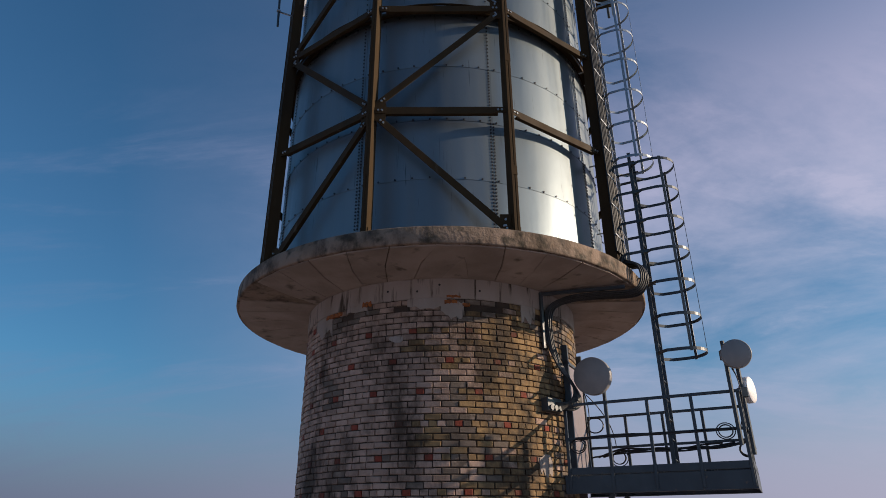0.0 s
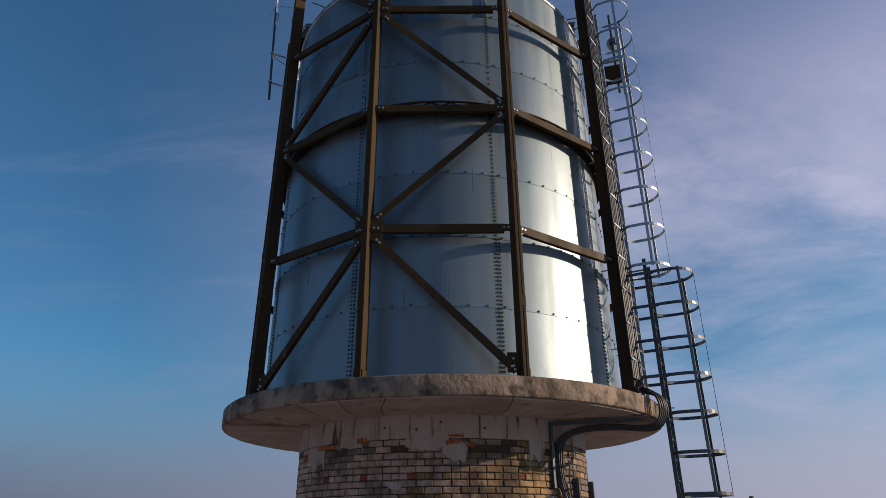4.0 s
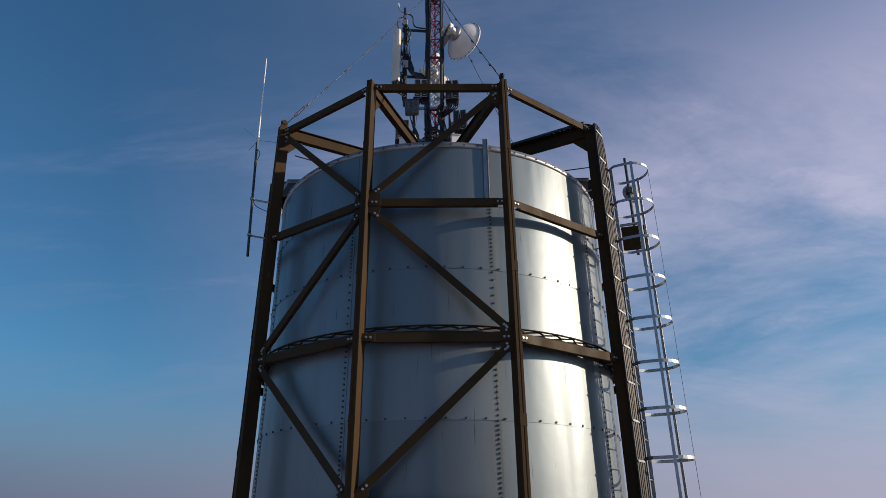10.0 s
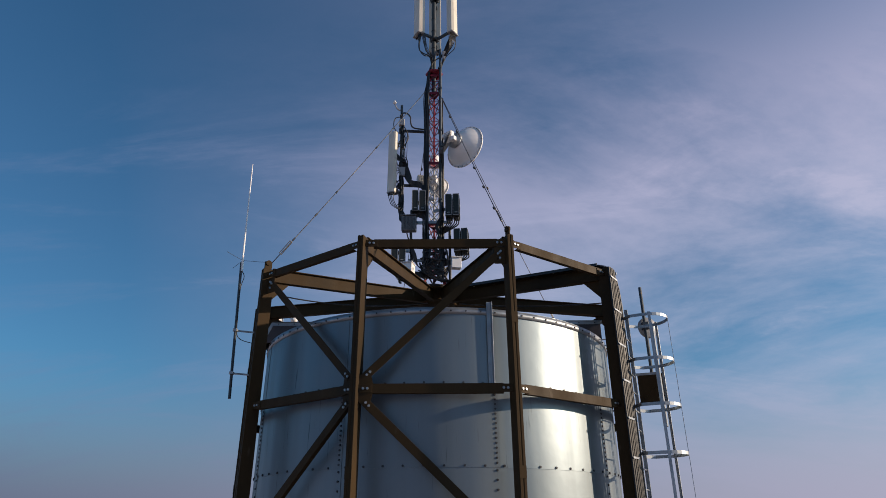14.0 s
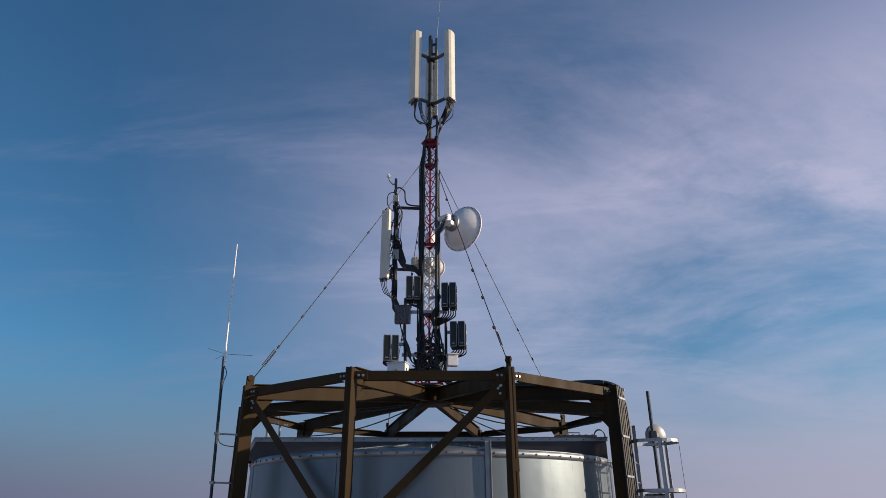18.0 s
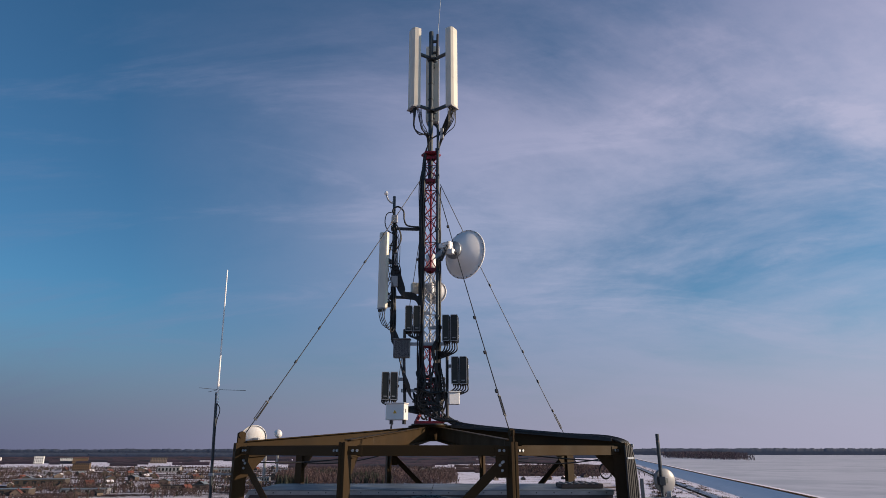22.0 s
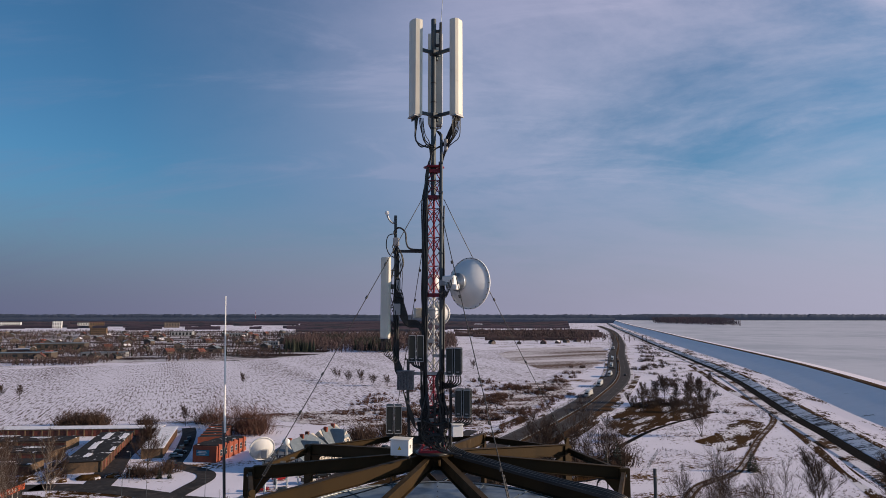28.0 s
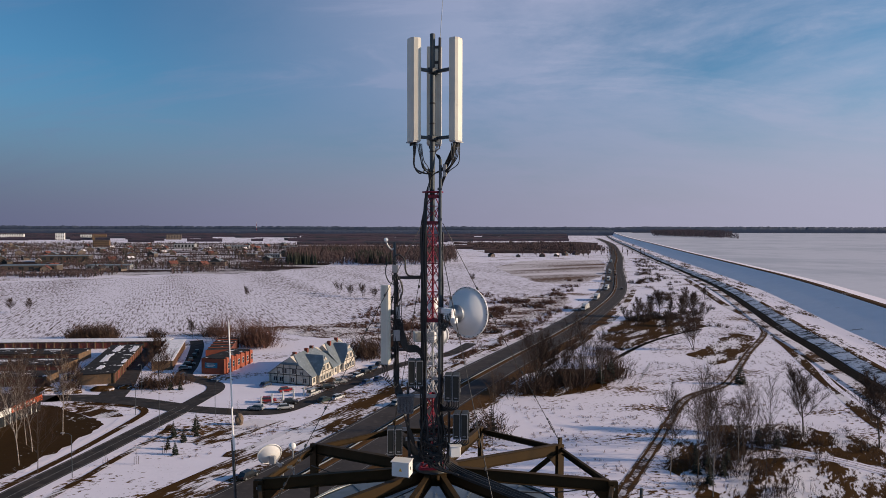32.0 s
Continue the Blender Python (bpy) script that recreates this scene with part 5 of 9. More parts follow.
for k in range(4):
    bm = B()
    a = DM @ Vector((0.05 - 0.04 * k, 0.02 * k, -0.58))
    tube(bm, smooth_line([a, a + Vector((-0.02, -0.06, -0.12)), a + Vector((-0.06 - 0.02 * k, -0.02, -0.26 - 0.03 * k)), a + Vector((-0.14, 0.10, -0.22)), (0.10, -0.22, 48.35 - 0.05 * k)], 4), 0.009, 5)
    part("lead", bm, M_BLACK, big)
small = round_dish("small_microwave_dish", "small white dish behind the mast with its radio unit", (0.04, 0.42, 48.02), Vector((0.35, 0.9, 0)), 0.23, 0.16, M_WHITE, odu=True)
bm = B()
bar(bm, (0.04, 0.3, 48.02), (MX, 0.1, 48.02), 0.08, 0.08)
part("mount_arm", bm, M_GALV, small)
enclosure("radio_unit", "white microwave radio unit beside the mast", (-0.33, 0.10, 48.03), (0.24, 0.16, 0.20), M_CREAM, turn=15, lid=False, fins=6)
bm = B()
lathe(bm, [(0, -0.15), (0.10, -0.15), (0.11, -0.1), (0.11, 0.13), (0.07, 0.16), (0, 0.17)], 20, Matrix.Translation((-0.06, 0.3, 48.65)))
part("repeater", bm, M_WHITE, small)

# ---- cables up the mast ----
lines = thing("mast_cables", "bundles of black cables tied along the mast legs", "cable", kind="thing")
rng = random.Random(8)


def lead(pts, r=0.013, n=5):
    bm = B()
    tube(bm, smooth_line(pts, 4), r, n)
    part("cable", bm, M_BLACK, lines)


for k in range(13):  # left leg bundle, up to the sector antennas
    ox, oy = MX - 0.135 - 0.021 * (k % 5), -0.10 - 0.030 * (k // 5)
    pts = [(MX - 0.08 + rng.uniform(-0.1, 0.1), -0.2, 45.55)] + [(ox + rng.uniform(-0.024, 0.024), oy + rng.uniform(-0.015, 0.015), 46.0 + 0.6 * i) for i in range(8)]
    pts += [(MX - 0.14 + rng.uniform(-0.03, 0.03), -0.12, 50.75), (MX - 0.09, -0.12, 51.05)]
    if k < 6:
        pts += [(MX + 0.01, -0.10, 51.28), (0.12 + 0.015 * k, -0.16, 51.40), (0.26 + 0.012 * k + rng.uniform(-0.03, 0.03), -0.30, 51.65), (0.34 + 0.02 * k, -0.36, 51.85)]
    lead(pts, 0.018 if k > 5 else 0.011)
for k in range(10):  # right leg bundle
    ox, oy = MX + 0.135 + 0.020 * (k % 4), -0.10 - 0.03 * (k // 4)
    pts = [(MX + 0.1 + rng.uniform(-0.1, 0.1), -0.25, 45.5), (ox + 0.02, oy - 0.05, 45.9)] + [(ox + rng.uniform(-0.014, 0.014), oy + rng.uniform(-0.01, 0.01), 46.3 + 0.55 * i) for i in range(5 + k % 5)]
    lead(pts, 0.017)
for k in range(11):  # left pole bundle
    top = 47.3 + 0.35 * (2 + k % 5)
    pts = [(LX + 0.05 + rng.uniform(-0.04, 0.04), LY - 0.04, 46.9)] + [(LX + 0.035 + rng.uniform(-0.045, 0.045), LY - 0.06 + rng.uniform(-0.03, 0.03), 47.15 + (top - 47.15) * i / 4) for i in range(5)]
    lead(pts, 0.016)
for k in range(8):
    lead([(LX + 0.03, LY - 0.05, 48.3 + 0.05 * k), (LX + 0.10 + 0.02 * k, LY - 0.06, 48.0), (LX + 0.25, LY - 0.05, 47.78 + 0.016 * k), (MX - 0.28, -0.08, 47.74 + 0.016 * k), (MX - 0.17, -0.1, 47.5)], 0.016)
    lead([(LX + 0.05, LY - 0.05, 47.2), (LX + 0.02 + 0.02 * k, LY - 0.06, 46.95), (LX + 0.15, LY - 0.10, 46.7 + 0.02 * k), (-0.62, -0.2, 46.5), (-0.52 + 0.01 * k, -0.2, 46.1), (-0.4, -0.15, 45.85), (-0.2, -0.2, 45.7)], 0.013)
for k in range(16):  # loose leads round the side pole
    z0, z1 = sorted((rng.uniform(47.3, 49.5), rng.uniform(47.3, 49.5)))
    lead([(LX + rng.uniform(-0.03, 0.06), LY - 0.06, z1), (LX + rng.uniform(-0.13, 0.16), LY - rng.uniform(0.06, 0.12), z1 * 0.7 + z0 * 0.3), (LX + rng.uniform(-0.13, 0.16), LY - rng.uniform(0.06, 0.12), z1 * 0.3 + z0 * 0.7), (LX + rng.uniform(-0.03, 0.08), LY - 0.06, z0)], rng.choice((0.007, 0.009, 0.012)))
for k in range(5):  # loops standing off the left pole
    z = 47.9 + 0.36 * k
    sx = 1 if k % 2 else -1
    lead([(LX + 0.03, LY - 0.06, z + 0.24), (LX + sx * 0.13, LY - 0.08, z + 0.20), (LX + sx * 0.17, LY - 0.08, z), (LX + sx * 0.10, LY - 0.08, z - 0.18), (LX + 0.03, LY - 0.06, z - 0.24)], 0.011)
lead([(LX + 0.02, LY - 0.04, 49.5), (LX - 0.02, LY - 0.06, 49.62), (LX + 0.08, LY - 0.06, 49.70), (LX + 0.2, LY - 0.06, 49.6), (LX + 0.22, LY - 0.05, 49.4), (LX + 0.3, LY - 0.05, 49.28), (MX - 0.17, -0.1, 49.27)], 0.018)
for k in range(4):  # drip loops under the slim antenna
    a = Vector((-1.03 + 0.035 * k, -0.29, 47.52))
    lead([a, a + Vector((-0.01, 0, -0.12 - 0.02 * k)), a + Vector((0.07 + 0.02 * k, 0.02, -0.32 - 0.04 * k)), a + Vector((0.20, 0.1, -0.22)), (LX + 0.02, LY - 0.03, 47.7)], 0.008)
for k in range(7):  # drip loops under the sector antennas
    a = Vector((-0.43 + 0.026 * k, -0.40 + 0.01 * k, 51.86))
    u, w = rng.uniform(-0.06, 0.05), rng.uniform(0.1, 0.45)
    lead([a, a + Vector((u * 0.3, 0, -0.12)), a + Vector((u + 0.02, 0.05, -0.28 - w * 0.4)), a + Vector((0.12 + rng.uniform(0, 0.12), 0.12, -0.42 - w * 0.35)), (MX - 0.07 + rng.uniform(-0.03, 0.03), -0.11, 51.16 + w * 0.5), (MX - 0.05, -0.1, 50.95)], rng.choice((0.007, 0.009, 0.013)))
    b = Vector((0.30 + 0.026 * k, -0.42 + 0.012 * k, 51.86))
    lead([b, b + Vector((0.0, 0, -0.2)), b + Vector((-0.03 + rng.uniform(-0.05, 0.04), 0.05, -0.35 + rng.uniform(-0.08, 0.05))), (0.16 + 0.01 * k, -0.2, 51.30), (MX + 0.16, -0.12, 50.95), (MX + 0.16, -0.10, 50.5)], 0.010)
    lead([(MX + 0.16, -0.1, 51.2), (0.09, -0.05, 51.5 + 0.02 * k), (-0.02, 0.05, 51.72), (-0.1 + 0.03 * k, 0.32, 51.86)], 0.007)
for cx, cy, cz in ((-0.385, -0.08, 47.15), (0.335, -0.32, 46.85), (0.53, -0.25, 46.11), (-0.81, -0.30, 45.83)):  # loops under the radio units
    for k in range(6):
        a = Vector((cx - 0.11 + 0.045 * k, cy - 0.04, cz))
        tgt = Vector((MX + math.copysign(0.17, cx - MX), -0.14, cz - 0.12 - 0.03 * k))
        lead([a, a + Vector((0, 0, -0.08 - 0.012 * k)), a.lerp(tgt, 0.4) + Vector((0, -0.02, -0.11)), tgt], 0.014)
for k in range(34):  # the tangle at the mast foot
    a0 = rng.uniform(0, 360)
    rr = rng.uniform(0.16, 0.30)
    z = rng.uniform(45.75, 46.35)
    lead([Vector((MX + rr * math.cos(radians(a0 + 40 * i)) * rng.uniform(0.8, 1.1), rr * 0.8 * math.sin(radians(a0 + 40 * i)) - 0.05, z + rng.uniform(-0.12, 0.12) - 0.05 * i)) for i in range(6)], rng.choice((0.013, 0.016, 0.019)))
for k in range(8):
    x = MX + rng.uniform(-0.2, 0.2)
    lead([(x, -0.18, 46.5), (x + rng.uniform(-0.1, 0.1), -0.24, 46.1), (x + rng.uniform(-0.12, 0.12), -0.22, 45.75), (x * 0.5 + 0.1, -0.3, 45.48), (0.25 + 0.03 * k, -0.35 - 0.02 * k, 45.42)], 0.017)
for k in range(3):  # a wide loop in front of the lattice
    lead([(MX + 0.17, -0.16, 47.0), (MX + 0.05 + 0.02 * k, -0.20, 46.75), (MX + 0.12, -0.22, 46.45 - 0.03 * k), (MX + 0.19, -0.2, 46.2), (MX + 0.08, -0.2, 45.95), (MX - 0.12, -0.18, 45.92), (MX - 0.18, -0.14, 46.3)], 0.022)
# the mast and all that it carries, set on the hub
HEAD = Matrix.Translation((0, -0.18, 45.45)) @ Matrix.Scale(0.98, 4) @ Matrix.Translation((0, 0, -45.45))
for ob in [o for o in scene.objects if o.parent is None and o.type == "EMPTY" and o not in before and o is not big]:
    ob.matrix_basis = HEAD @ ob.matrix_basis

# ---- guy wires ----


def guy(p, q):
    t = thing("guy_wire", "dark guy wire with turnbuckle from the mast to a frame lug", "guy wire", group="guy wires")
    p, q = Vector(p), Vector(q)
    bm = B()
    tube(bm, arc(p, q, 0.04, 14), 0.0075, 6)
    part("wire", bm, M_DARK, t)
    for k in (0.12, 0.24, 0.36, 0.62, 0.74):
        bm = B()
        c = q.lerp(p, k) - Vector((0, 0, 0.04 * 4 * k * (1 - k)))
        m, _ = along(c, c + (p - q).normalized())
        box(bm, (0.045, 0.03, 0.06), m @ Matrix.Translation((0.012, 0, -0.5)), 0.006)
        part("wire_clip", bm, M_DARK, t)
    bm = B()
    d = (p - q).normalized()
    a, b = q + d * 0.30, q + d * 0.62
    n = d.orthogonal().normalized() * 0.022
    rod(bm, a + n, b + n, 0.007, 6), rod(bm, a - n, b - n, 0.007, 6)
    rod(bm, a - n * 1.3, a + n * 1.3, 0.010, 6), rod(bm, b - n * 1.3, b + n * 1.3, 0.010, 6)
    part("turnbuckle", bm, M_DARK, t)
    bm = B()
    az = math.degrees(math.atan2(q.x, -q.y))
    m = Matrix.Translation(q) @ Matrix.Rotation(radians(az - 90), 4, "Z")
    box(bm, (0.13, 0.03, 0.22), m @ Matrix.Translation((0.03, 0, -0.06)), 0.01)
    rod(bm, m @ Vector((0.03, -0.03, 0.02)), m @ Vector((0.03, 0.03, 0.02)), 0.05, 14)
    part("lug", bm, M_STEEL, t)


for a, az in ((-54, -54), (18, 18), (126, 126), (-162, -162)):
    i = {-54: 0, 18: 1, 126: 1, -162: 2}[a]
    guy(HEAD @ Vector((MX, 0, 50.33)) + pol(az, 0.24), pol(az, R_COL - 0.02, 45.14))

# slack cables slung under the spokes
slack = thing("slack_cables", "black cables slung loosely under the roof beams", "cable", kind="thing")
for a, b, s in ((pol(-60, 3.2, 44.75), pol(-40, 0.3, 45.08), 0.12), (pol(-120, 3.3, 44.7), pol(-90, 0.3, 45.06), 0.16), (pol(140, 3.2, 44.75), pol(100, 0.3, 45.08), 0.10), (pol(95, 3.3, 44.8), pol(120, 0.4, 45.05), 0.22), (pol(70, 3.3, 44.75), pol(60, 0.5, 45.05), 0.06)):
    bm = B()
    tube(bm, arc(a, b, s), 0.012, 5)
    part("cable", bm, M_BLACK, slack)
bm = B()
for k in range(3):
    tube(bm, [pol(100, 3.35, 44.55) + Vector((0.11 * math.cos(i * math.pi / 8), 0.02 * k, (0.13 + 0.01 * k) * math.sin(i * math.pi / 8))) for i in range(17)], 0.008, 5)
part("coil", bm, M_BLACK, slack)

# ---- the land ----


def land_mat(name, snow, earth, small, large, lo, hi, bias=0.0, stretch=(1, 1), furrow=0.0, turn=0.0, earth2=None, broad=1.1, crisp=1.0):
    """Snow over earth: patches of two sizes, the large ones weighed by broad, the small ones by crisp; lo..hi is the share of the noise at which the earth shows. furrow: metres between plough lines."""
    m = bpy.data.materials.new(name)
    m.use_nodes = True
    nt = m.node_tree
    nt.nodes.clear()
    N = lambda kind, **kw: node(nt, kind, **kw)
    L = nt.links.new
    out, bs = N("ShaderNodeOutputMaterial"), N("ShaderNodeBsdfPrincipled")
    L(bs.outputs[0], out.inputs[0])
    geo, mp = N("ShaderNodeNewGeometry"), N("ShaderNodeMapping")
    mp.vector_type = "TEXTURE"  # stretched along its own turned axes
    mp.inputs["Rotation"].default_value = (0, 0, radians(turn))
    mp.inputs["Scale"].default_value = (stretch[0], stretch[1], 1)
    L(geo.outputs["Position"], mp.inputs[0])

    def nz(scale, detail, rough=0.6):
        n = N("ShaderNodeTexNoise")
        L(mp.outputs[0], n.inputs["Vector"])
        n.inputs["Scale"].default_value, n.inputs["Detail"].default_value, n.inputs["Roughness"].default_value = scale, detail, rough
        return n.outputs["Fac"]

    a, b = nz(1 / small, 7.0, 0.65), nz(1 / large, 4.0)
    mix = N("ShaderNodeMath", operation="MULTIPLY_ADD")
    L(b, mix.inputs[0])
    mix.inputs[1].default_value = broad
    off = N("ShaderNodeMath", operation="MULTIPLY_ADD")
    L(a, off.inputs[0])
    off.inputs[1].default_value, off.inputs[2].default_value = crisp, 0.5 - crisp / 2 - broad / 2 + bias
    L(off.outputs[0], mix.inputs[2])
    fac = mix.outputs[0]
    if furrow:
        wv = N("ShaderNodeTexWave")
        wv.bands_direction = "X"
        L(mp.outputs[0], wv.inputs["Vector"])
        wv.inputs["Scale"].default_value = 0.314 / furrow
        wv.inputs["Distortion"].default_value, wv.inputs["Detail"].default_value, wv.inputs["Detail Scale"].default_value = 1.6, 4.0, 0.6
        add = N("ShaderNodeMath", operation="MULTIPLY_ADD")
        L(wv.outputs["Fac"], add.inputs[0])
        add.inputs[1].default_value = 0.06
        L(fac, add.inputs[2])
        fac = add.outputs[0]
    rr = N("ShaderNodeMapRange")
    rr.interpolation_type = "SMOOTHSTEP"
    rr.inputs["From Min"].default_value, rr.inputs["From Max"].default_value = lo, hi
    L(fac, rr.inputs["Value"])
    e = N("ShaderNodeMix", data_type="RGBA")
    L(nz(0.45, 5.0), e.inputs[0])
    e2 = earth2 or tuple(c * 0.55 for c in earth)
    e.inputs[6].default_value, e.inputs[7].default_value = (*earth, 1), (*e2, 1)
    s = N("ShaderNodeMix", data_type="RGBA")
    L(nz(0.11, 5.0), s.inputs[0])
    s.inputs[6].default_value, s.inputs[7].default_value = (*snow, 1), (*(c * 0.86 for c in snow), 1)
    c = N("ShaderNodeMix", data_type="RGBA")
    L(rr.outputs[0], c.inputs[0]), L(s.outputs[2], c.inputs[6]), L(e.outputs[2], c.inputs[7])
    L(c.outputs[2], bs.inputs["Base Color"])
    bs.inputs["Roughness"].default_value = 0.85
    bs.inputs["Specular IOR Level"].default_value = 0.02
    bp = N("ShaderNodeBump")
    bp.inputs["Strength"].default_value, bp.inputs["Distance"].default_value = 0.35, 0.35 / crisp ** 2
    L(fac, bp.inputs["Height"])
    L(bp.outputs[0], bs.inputs["Normal"])
    return m


SNOWC = (0.82, 0.765, 0.855)
EARTH = (0.135, 0.070, 0.026)
M_SNOW = land_mat("patchy_snow", SNOWC, EARTH, 0.9, 22.0, 0.68, 0.76, stretch=(1.7, 1.0), turn=15, broad=1.9, crisp=1.7)
M_FIELD = land_mat("ploughed_snow_field", SNOWC, (0.105, 0.060, 0.045), 1.1, 40.0, 0.44, 0.84, furrow=2.1, turn=23.8, stretch=(1.0, 9.0), broad=0.5, crisp=1.8)
M_STUBBLE = land_mat("stubble_under_thin_snow", (0.72, 0.66, 0.69), (0.15, 0.090, 0.062), 1.0, 45.0, 0.40, 0.74, furrow=3.0, turn=-62, stretch=(1.0, 5.0))
M_SCRUB = land_mat("scrubby_snow", (0.76, 0.70, 0.72), (0.095, 0.042, 0.026), 1.1, 13.0, 0.46, 0.54, stretch=(1.5, 1.0), crisp=1.6)
M_GRASS = land_mat("dark_winter_grass", (0.55, 0.53, 0.54), (0.046, 0.026, 0.011), 1.2, 20.0, 0.22, 0.33, earth2=(0.026, 0.015, 0.007))
M_SHOULDER = land_mat("brown_earth_shoulder", (0.5, 0.46, 0.46), (0.100, 0.054, 0.026), 1.2, 20.0, 0.22, 0.34)
M_TOWN = land_mat("town_gardens", (0.60, 0.55, 0.58), (0.050, 0.032, 0.029), 3.0, 60.0, 0.46, 0.58, stretch=(2.5, 1.0), broad=1.9)
M_BROWN = land_mat("brown_grass_with_snow", (0.80, 0.75, 0.80), (0.080, 0.041, 0.015), 0.9, 9.0, 0.40, 0.54, stretch=(3.0, 0.8), turn=58, broad=1.7, crisp=1.0)
M_MATTED = land_mat("matted_brown_grass", (0.70, 0.66, 0.70), (0.066, 0.034, 0.0135), 0.8, 9.0, 0.32, 0.42, stretch=(3.0, 0.8), turn=58, broad=1.8)
M_VERGE = land_mat("brown_verge", (0.72, 0.67, 0.71), (0.085, 0.046, 0.022), 1.2, 18.0, 0.48, 0.60, broad=1.6)
M_TRACK = land_mat("muddy_track", (0.62, 0.57, 0.60), (0.085, 0.055, 0.040), 0.7, 5.0, 0.36, 0.56)
M_DITCH = land_mat("dark_ditch", (0.40, 0.40, 0.43), (0.012, 0.010, 0.009), 1.2, 8.0, 0.22, 0.30, stretch=(0.8, 3.0), turn=-15)
M_BANK = land_mat("snowy_bank", (0.78, 0.75, 0.78), (0.05, 0.038, 0.03), 1.0, 9.0, 0.49, 0.60, stretch=(2.4, 0.8), turn=-15)
M_BERM = land_mat("berm_snow", SNOWC, (0.075, 0.042, 0.020), 1.0, 14.0, 0.56, 0.66, stretch=(0.9, 3.5), turn=-15, broad=1.8, crisp=1.6)
M_DYKE = land_mat("smooth_snow_slope", (0.80, 0.78, 0.82), (0.11, 0.08, 0.05), 6.0, 60.0, 0.76, 0.90)
M_ICE = land_mat("snowy_lake_ice", (0.60, 0.60, 0.67), (0.47, 0.485, 0.55), 60.0, 260.0, 0.36, 0.75, earth2=(0.40, 0.42, 0.48))
M_PURE = land_mat("drifted_snow", SNOWC, EARTH, 1.0, 8.0, 0.74, 0.82)
M_ASPH = mat("asphalt", (0.062, 0.055, 0.056), 0.92, 0.0, (0.047, 0.043, 0.044), 6.0, stain=(0.078, 0.069, 0.067), stain_size=1.5, bump=0.2, bump_size=20, spec=0.06)
M_WET = mat("wet_asphalt", (0.046, 0.040, 0.039), 0.85, 0.0, (0.028, 0.026, 0.027), 4.0, stain=(0.085, 0.070, 0.064), stain_size=2.5, bump=0.2, bump_size=20, spec=0.12)
M_LINE = mat("road_paint", (0.26, 0.25, 0.24), 0.8, 0.0, (0.14, 0.13, 0.125), 0.8)

bm = B()
s = 4900.0
bm.faces.new([bm.verts.new(v) for v in ((-s, -s, 0), (s, -s, 0), (s, s, 0), (-s, s, 0))])
ground = part("ground", bm, M_SNOW)
tagged(ground, "flat winter land under thin patchy snow", "ground", kind="structure")


def strip(line, offs):
    """Rows of places beside a line: offs are (offset to the right, height)."""
    pts = smooth_line([(x, y, 0) for x, y in line], 8)
    rows = []
    for i, p in enumerate(pts):
        d = (pts[min(i + 1, len(pts) - 1)] - pts[max(i - 1, 0)]).normalized()
        n = Vector((d.y, -d.x, 0))
        rows.append([p + n * o + Vector((0, 0, z)) for o, z in offs])
    return rows


def swept(name, line, offs, material, label, category, kind="structure", wobble=0.0):
    rng = random.Random(len(name) + len(line))
    bm = B()
    rows = [[bm.verts.new(v + Vector((rng.uniform(-wobble, wobble), 0, 0))) for v in r] for r in strip(line, offs)]
    for a, b in zip(rows, rows[1:]):
        for k in range(len(offs) - 1):
            bm.faces.new((a[k], b[k], b[k + 1], a[k + 1]))
    bmesh.ops.recalc_face_normals(bm, faces=bm.faces[:])
    if bm.faces[:][0].normal.z < 0:
        bmesh.ops.reverse_faces(bm, faces=bm.faces[:])
    return tagged(part(name, bm, material), label, category, kind=kind)


def ribbon(name, line, width, z, material, label, category):
    return swept(name, line, [(-width / 2, z), (width / 2, z)], material, label, category)


def sheet_of(name, poly, z, material, label, jag=0.0):
    rng = random.Random(len(poly) * 7)
    bm = B()
    pts = []
    for (x0, y0), (x1, y1) in zip(poly, poly[1:] + poly[:1]):
        ln = math.hypot(x1 - x0, y1 - y0)
        n = min(60, max(1, int(ln / 1.6))) if jag else 1
        for k in range(n):
            x, y = x0 + (x1 - x0) * k / n, y0 + (y1 - y0) * k / n
            d = jag * (1.1 * noise.noise(Vector((x * 0.16, y * 0.16, 7.0))) + 0.9 * noise.noise(Vector((x * 0.5, y * 0.5, 3.0))) + rng.uniform(-0.22, 0.22))
            pts.append((x - d * (y1 - y0) / ln, y + d * (x1 - x0) / ln))
    f = bm.faces.new([bm.verts.new((x, y, z)) for x, y in pts])
    if f.normal.z < 0:
        f.normal_flip()
    bmesh.ops.triangulate(bm, faces=bm.faces[:])
    return tagged(part(name, bm, material), label, "ground", kind="structure")


sheet_of("field", [(-900, 520), (-389, 533), (-290, 583), (-199, 754), (-62, 782), (234, 930), (213, 793), (129, 547), (64, 416), (20, 345), (-25, 313), (-80, 294), (-129, 280), (-173, 264), (-420, 255)], 0.06, M_FIELD, "snow-covered ploughed field with thin furrows", 2.0)
sheet_of("scrub", [(-95, 292), (-25, 318), (32, 378), (66, 440), (92, 470), (84, 400), (48, 320), (16, 262), (-20, 258), (-66, 270)], 0.09, M_SCRUB, "scrubby rough ground with half-melted snow", 2.5)
sheet_of("grass", [(-125, 161), (-110, 160.5), (-104, 157), (-96, 151), (-86, 143), (-85, 128), (-86.5, 108), (-94, 70), (-140, 90), (-130, 130)], 0.05, M_GRASS, "dark winter grass by the road, nearly free of snow", 1.6)
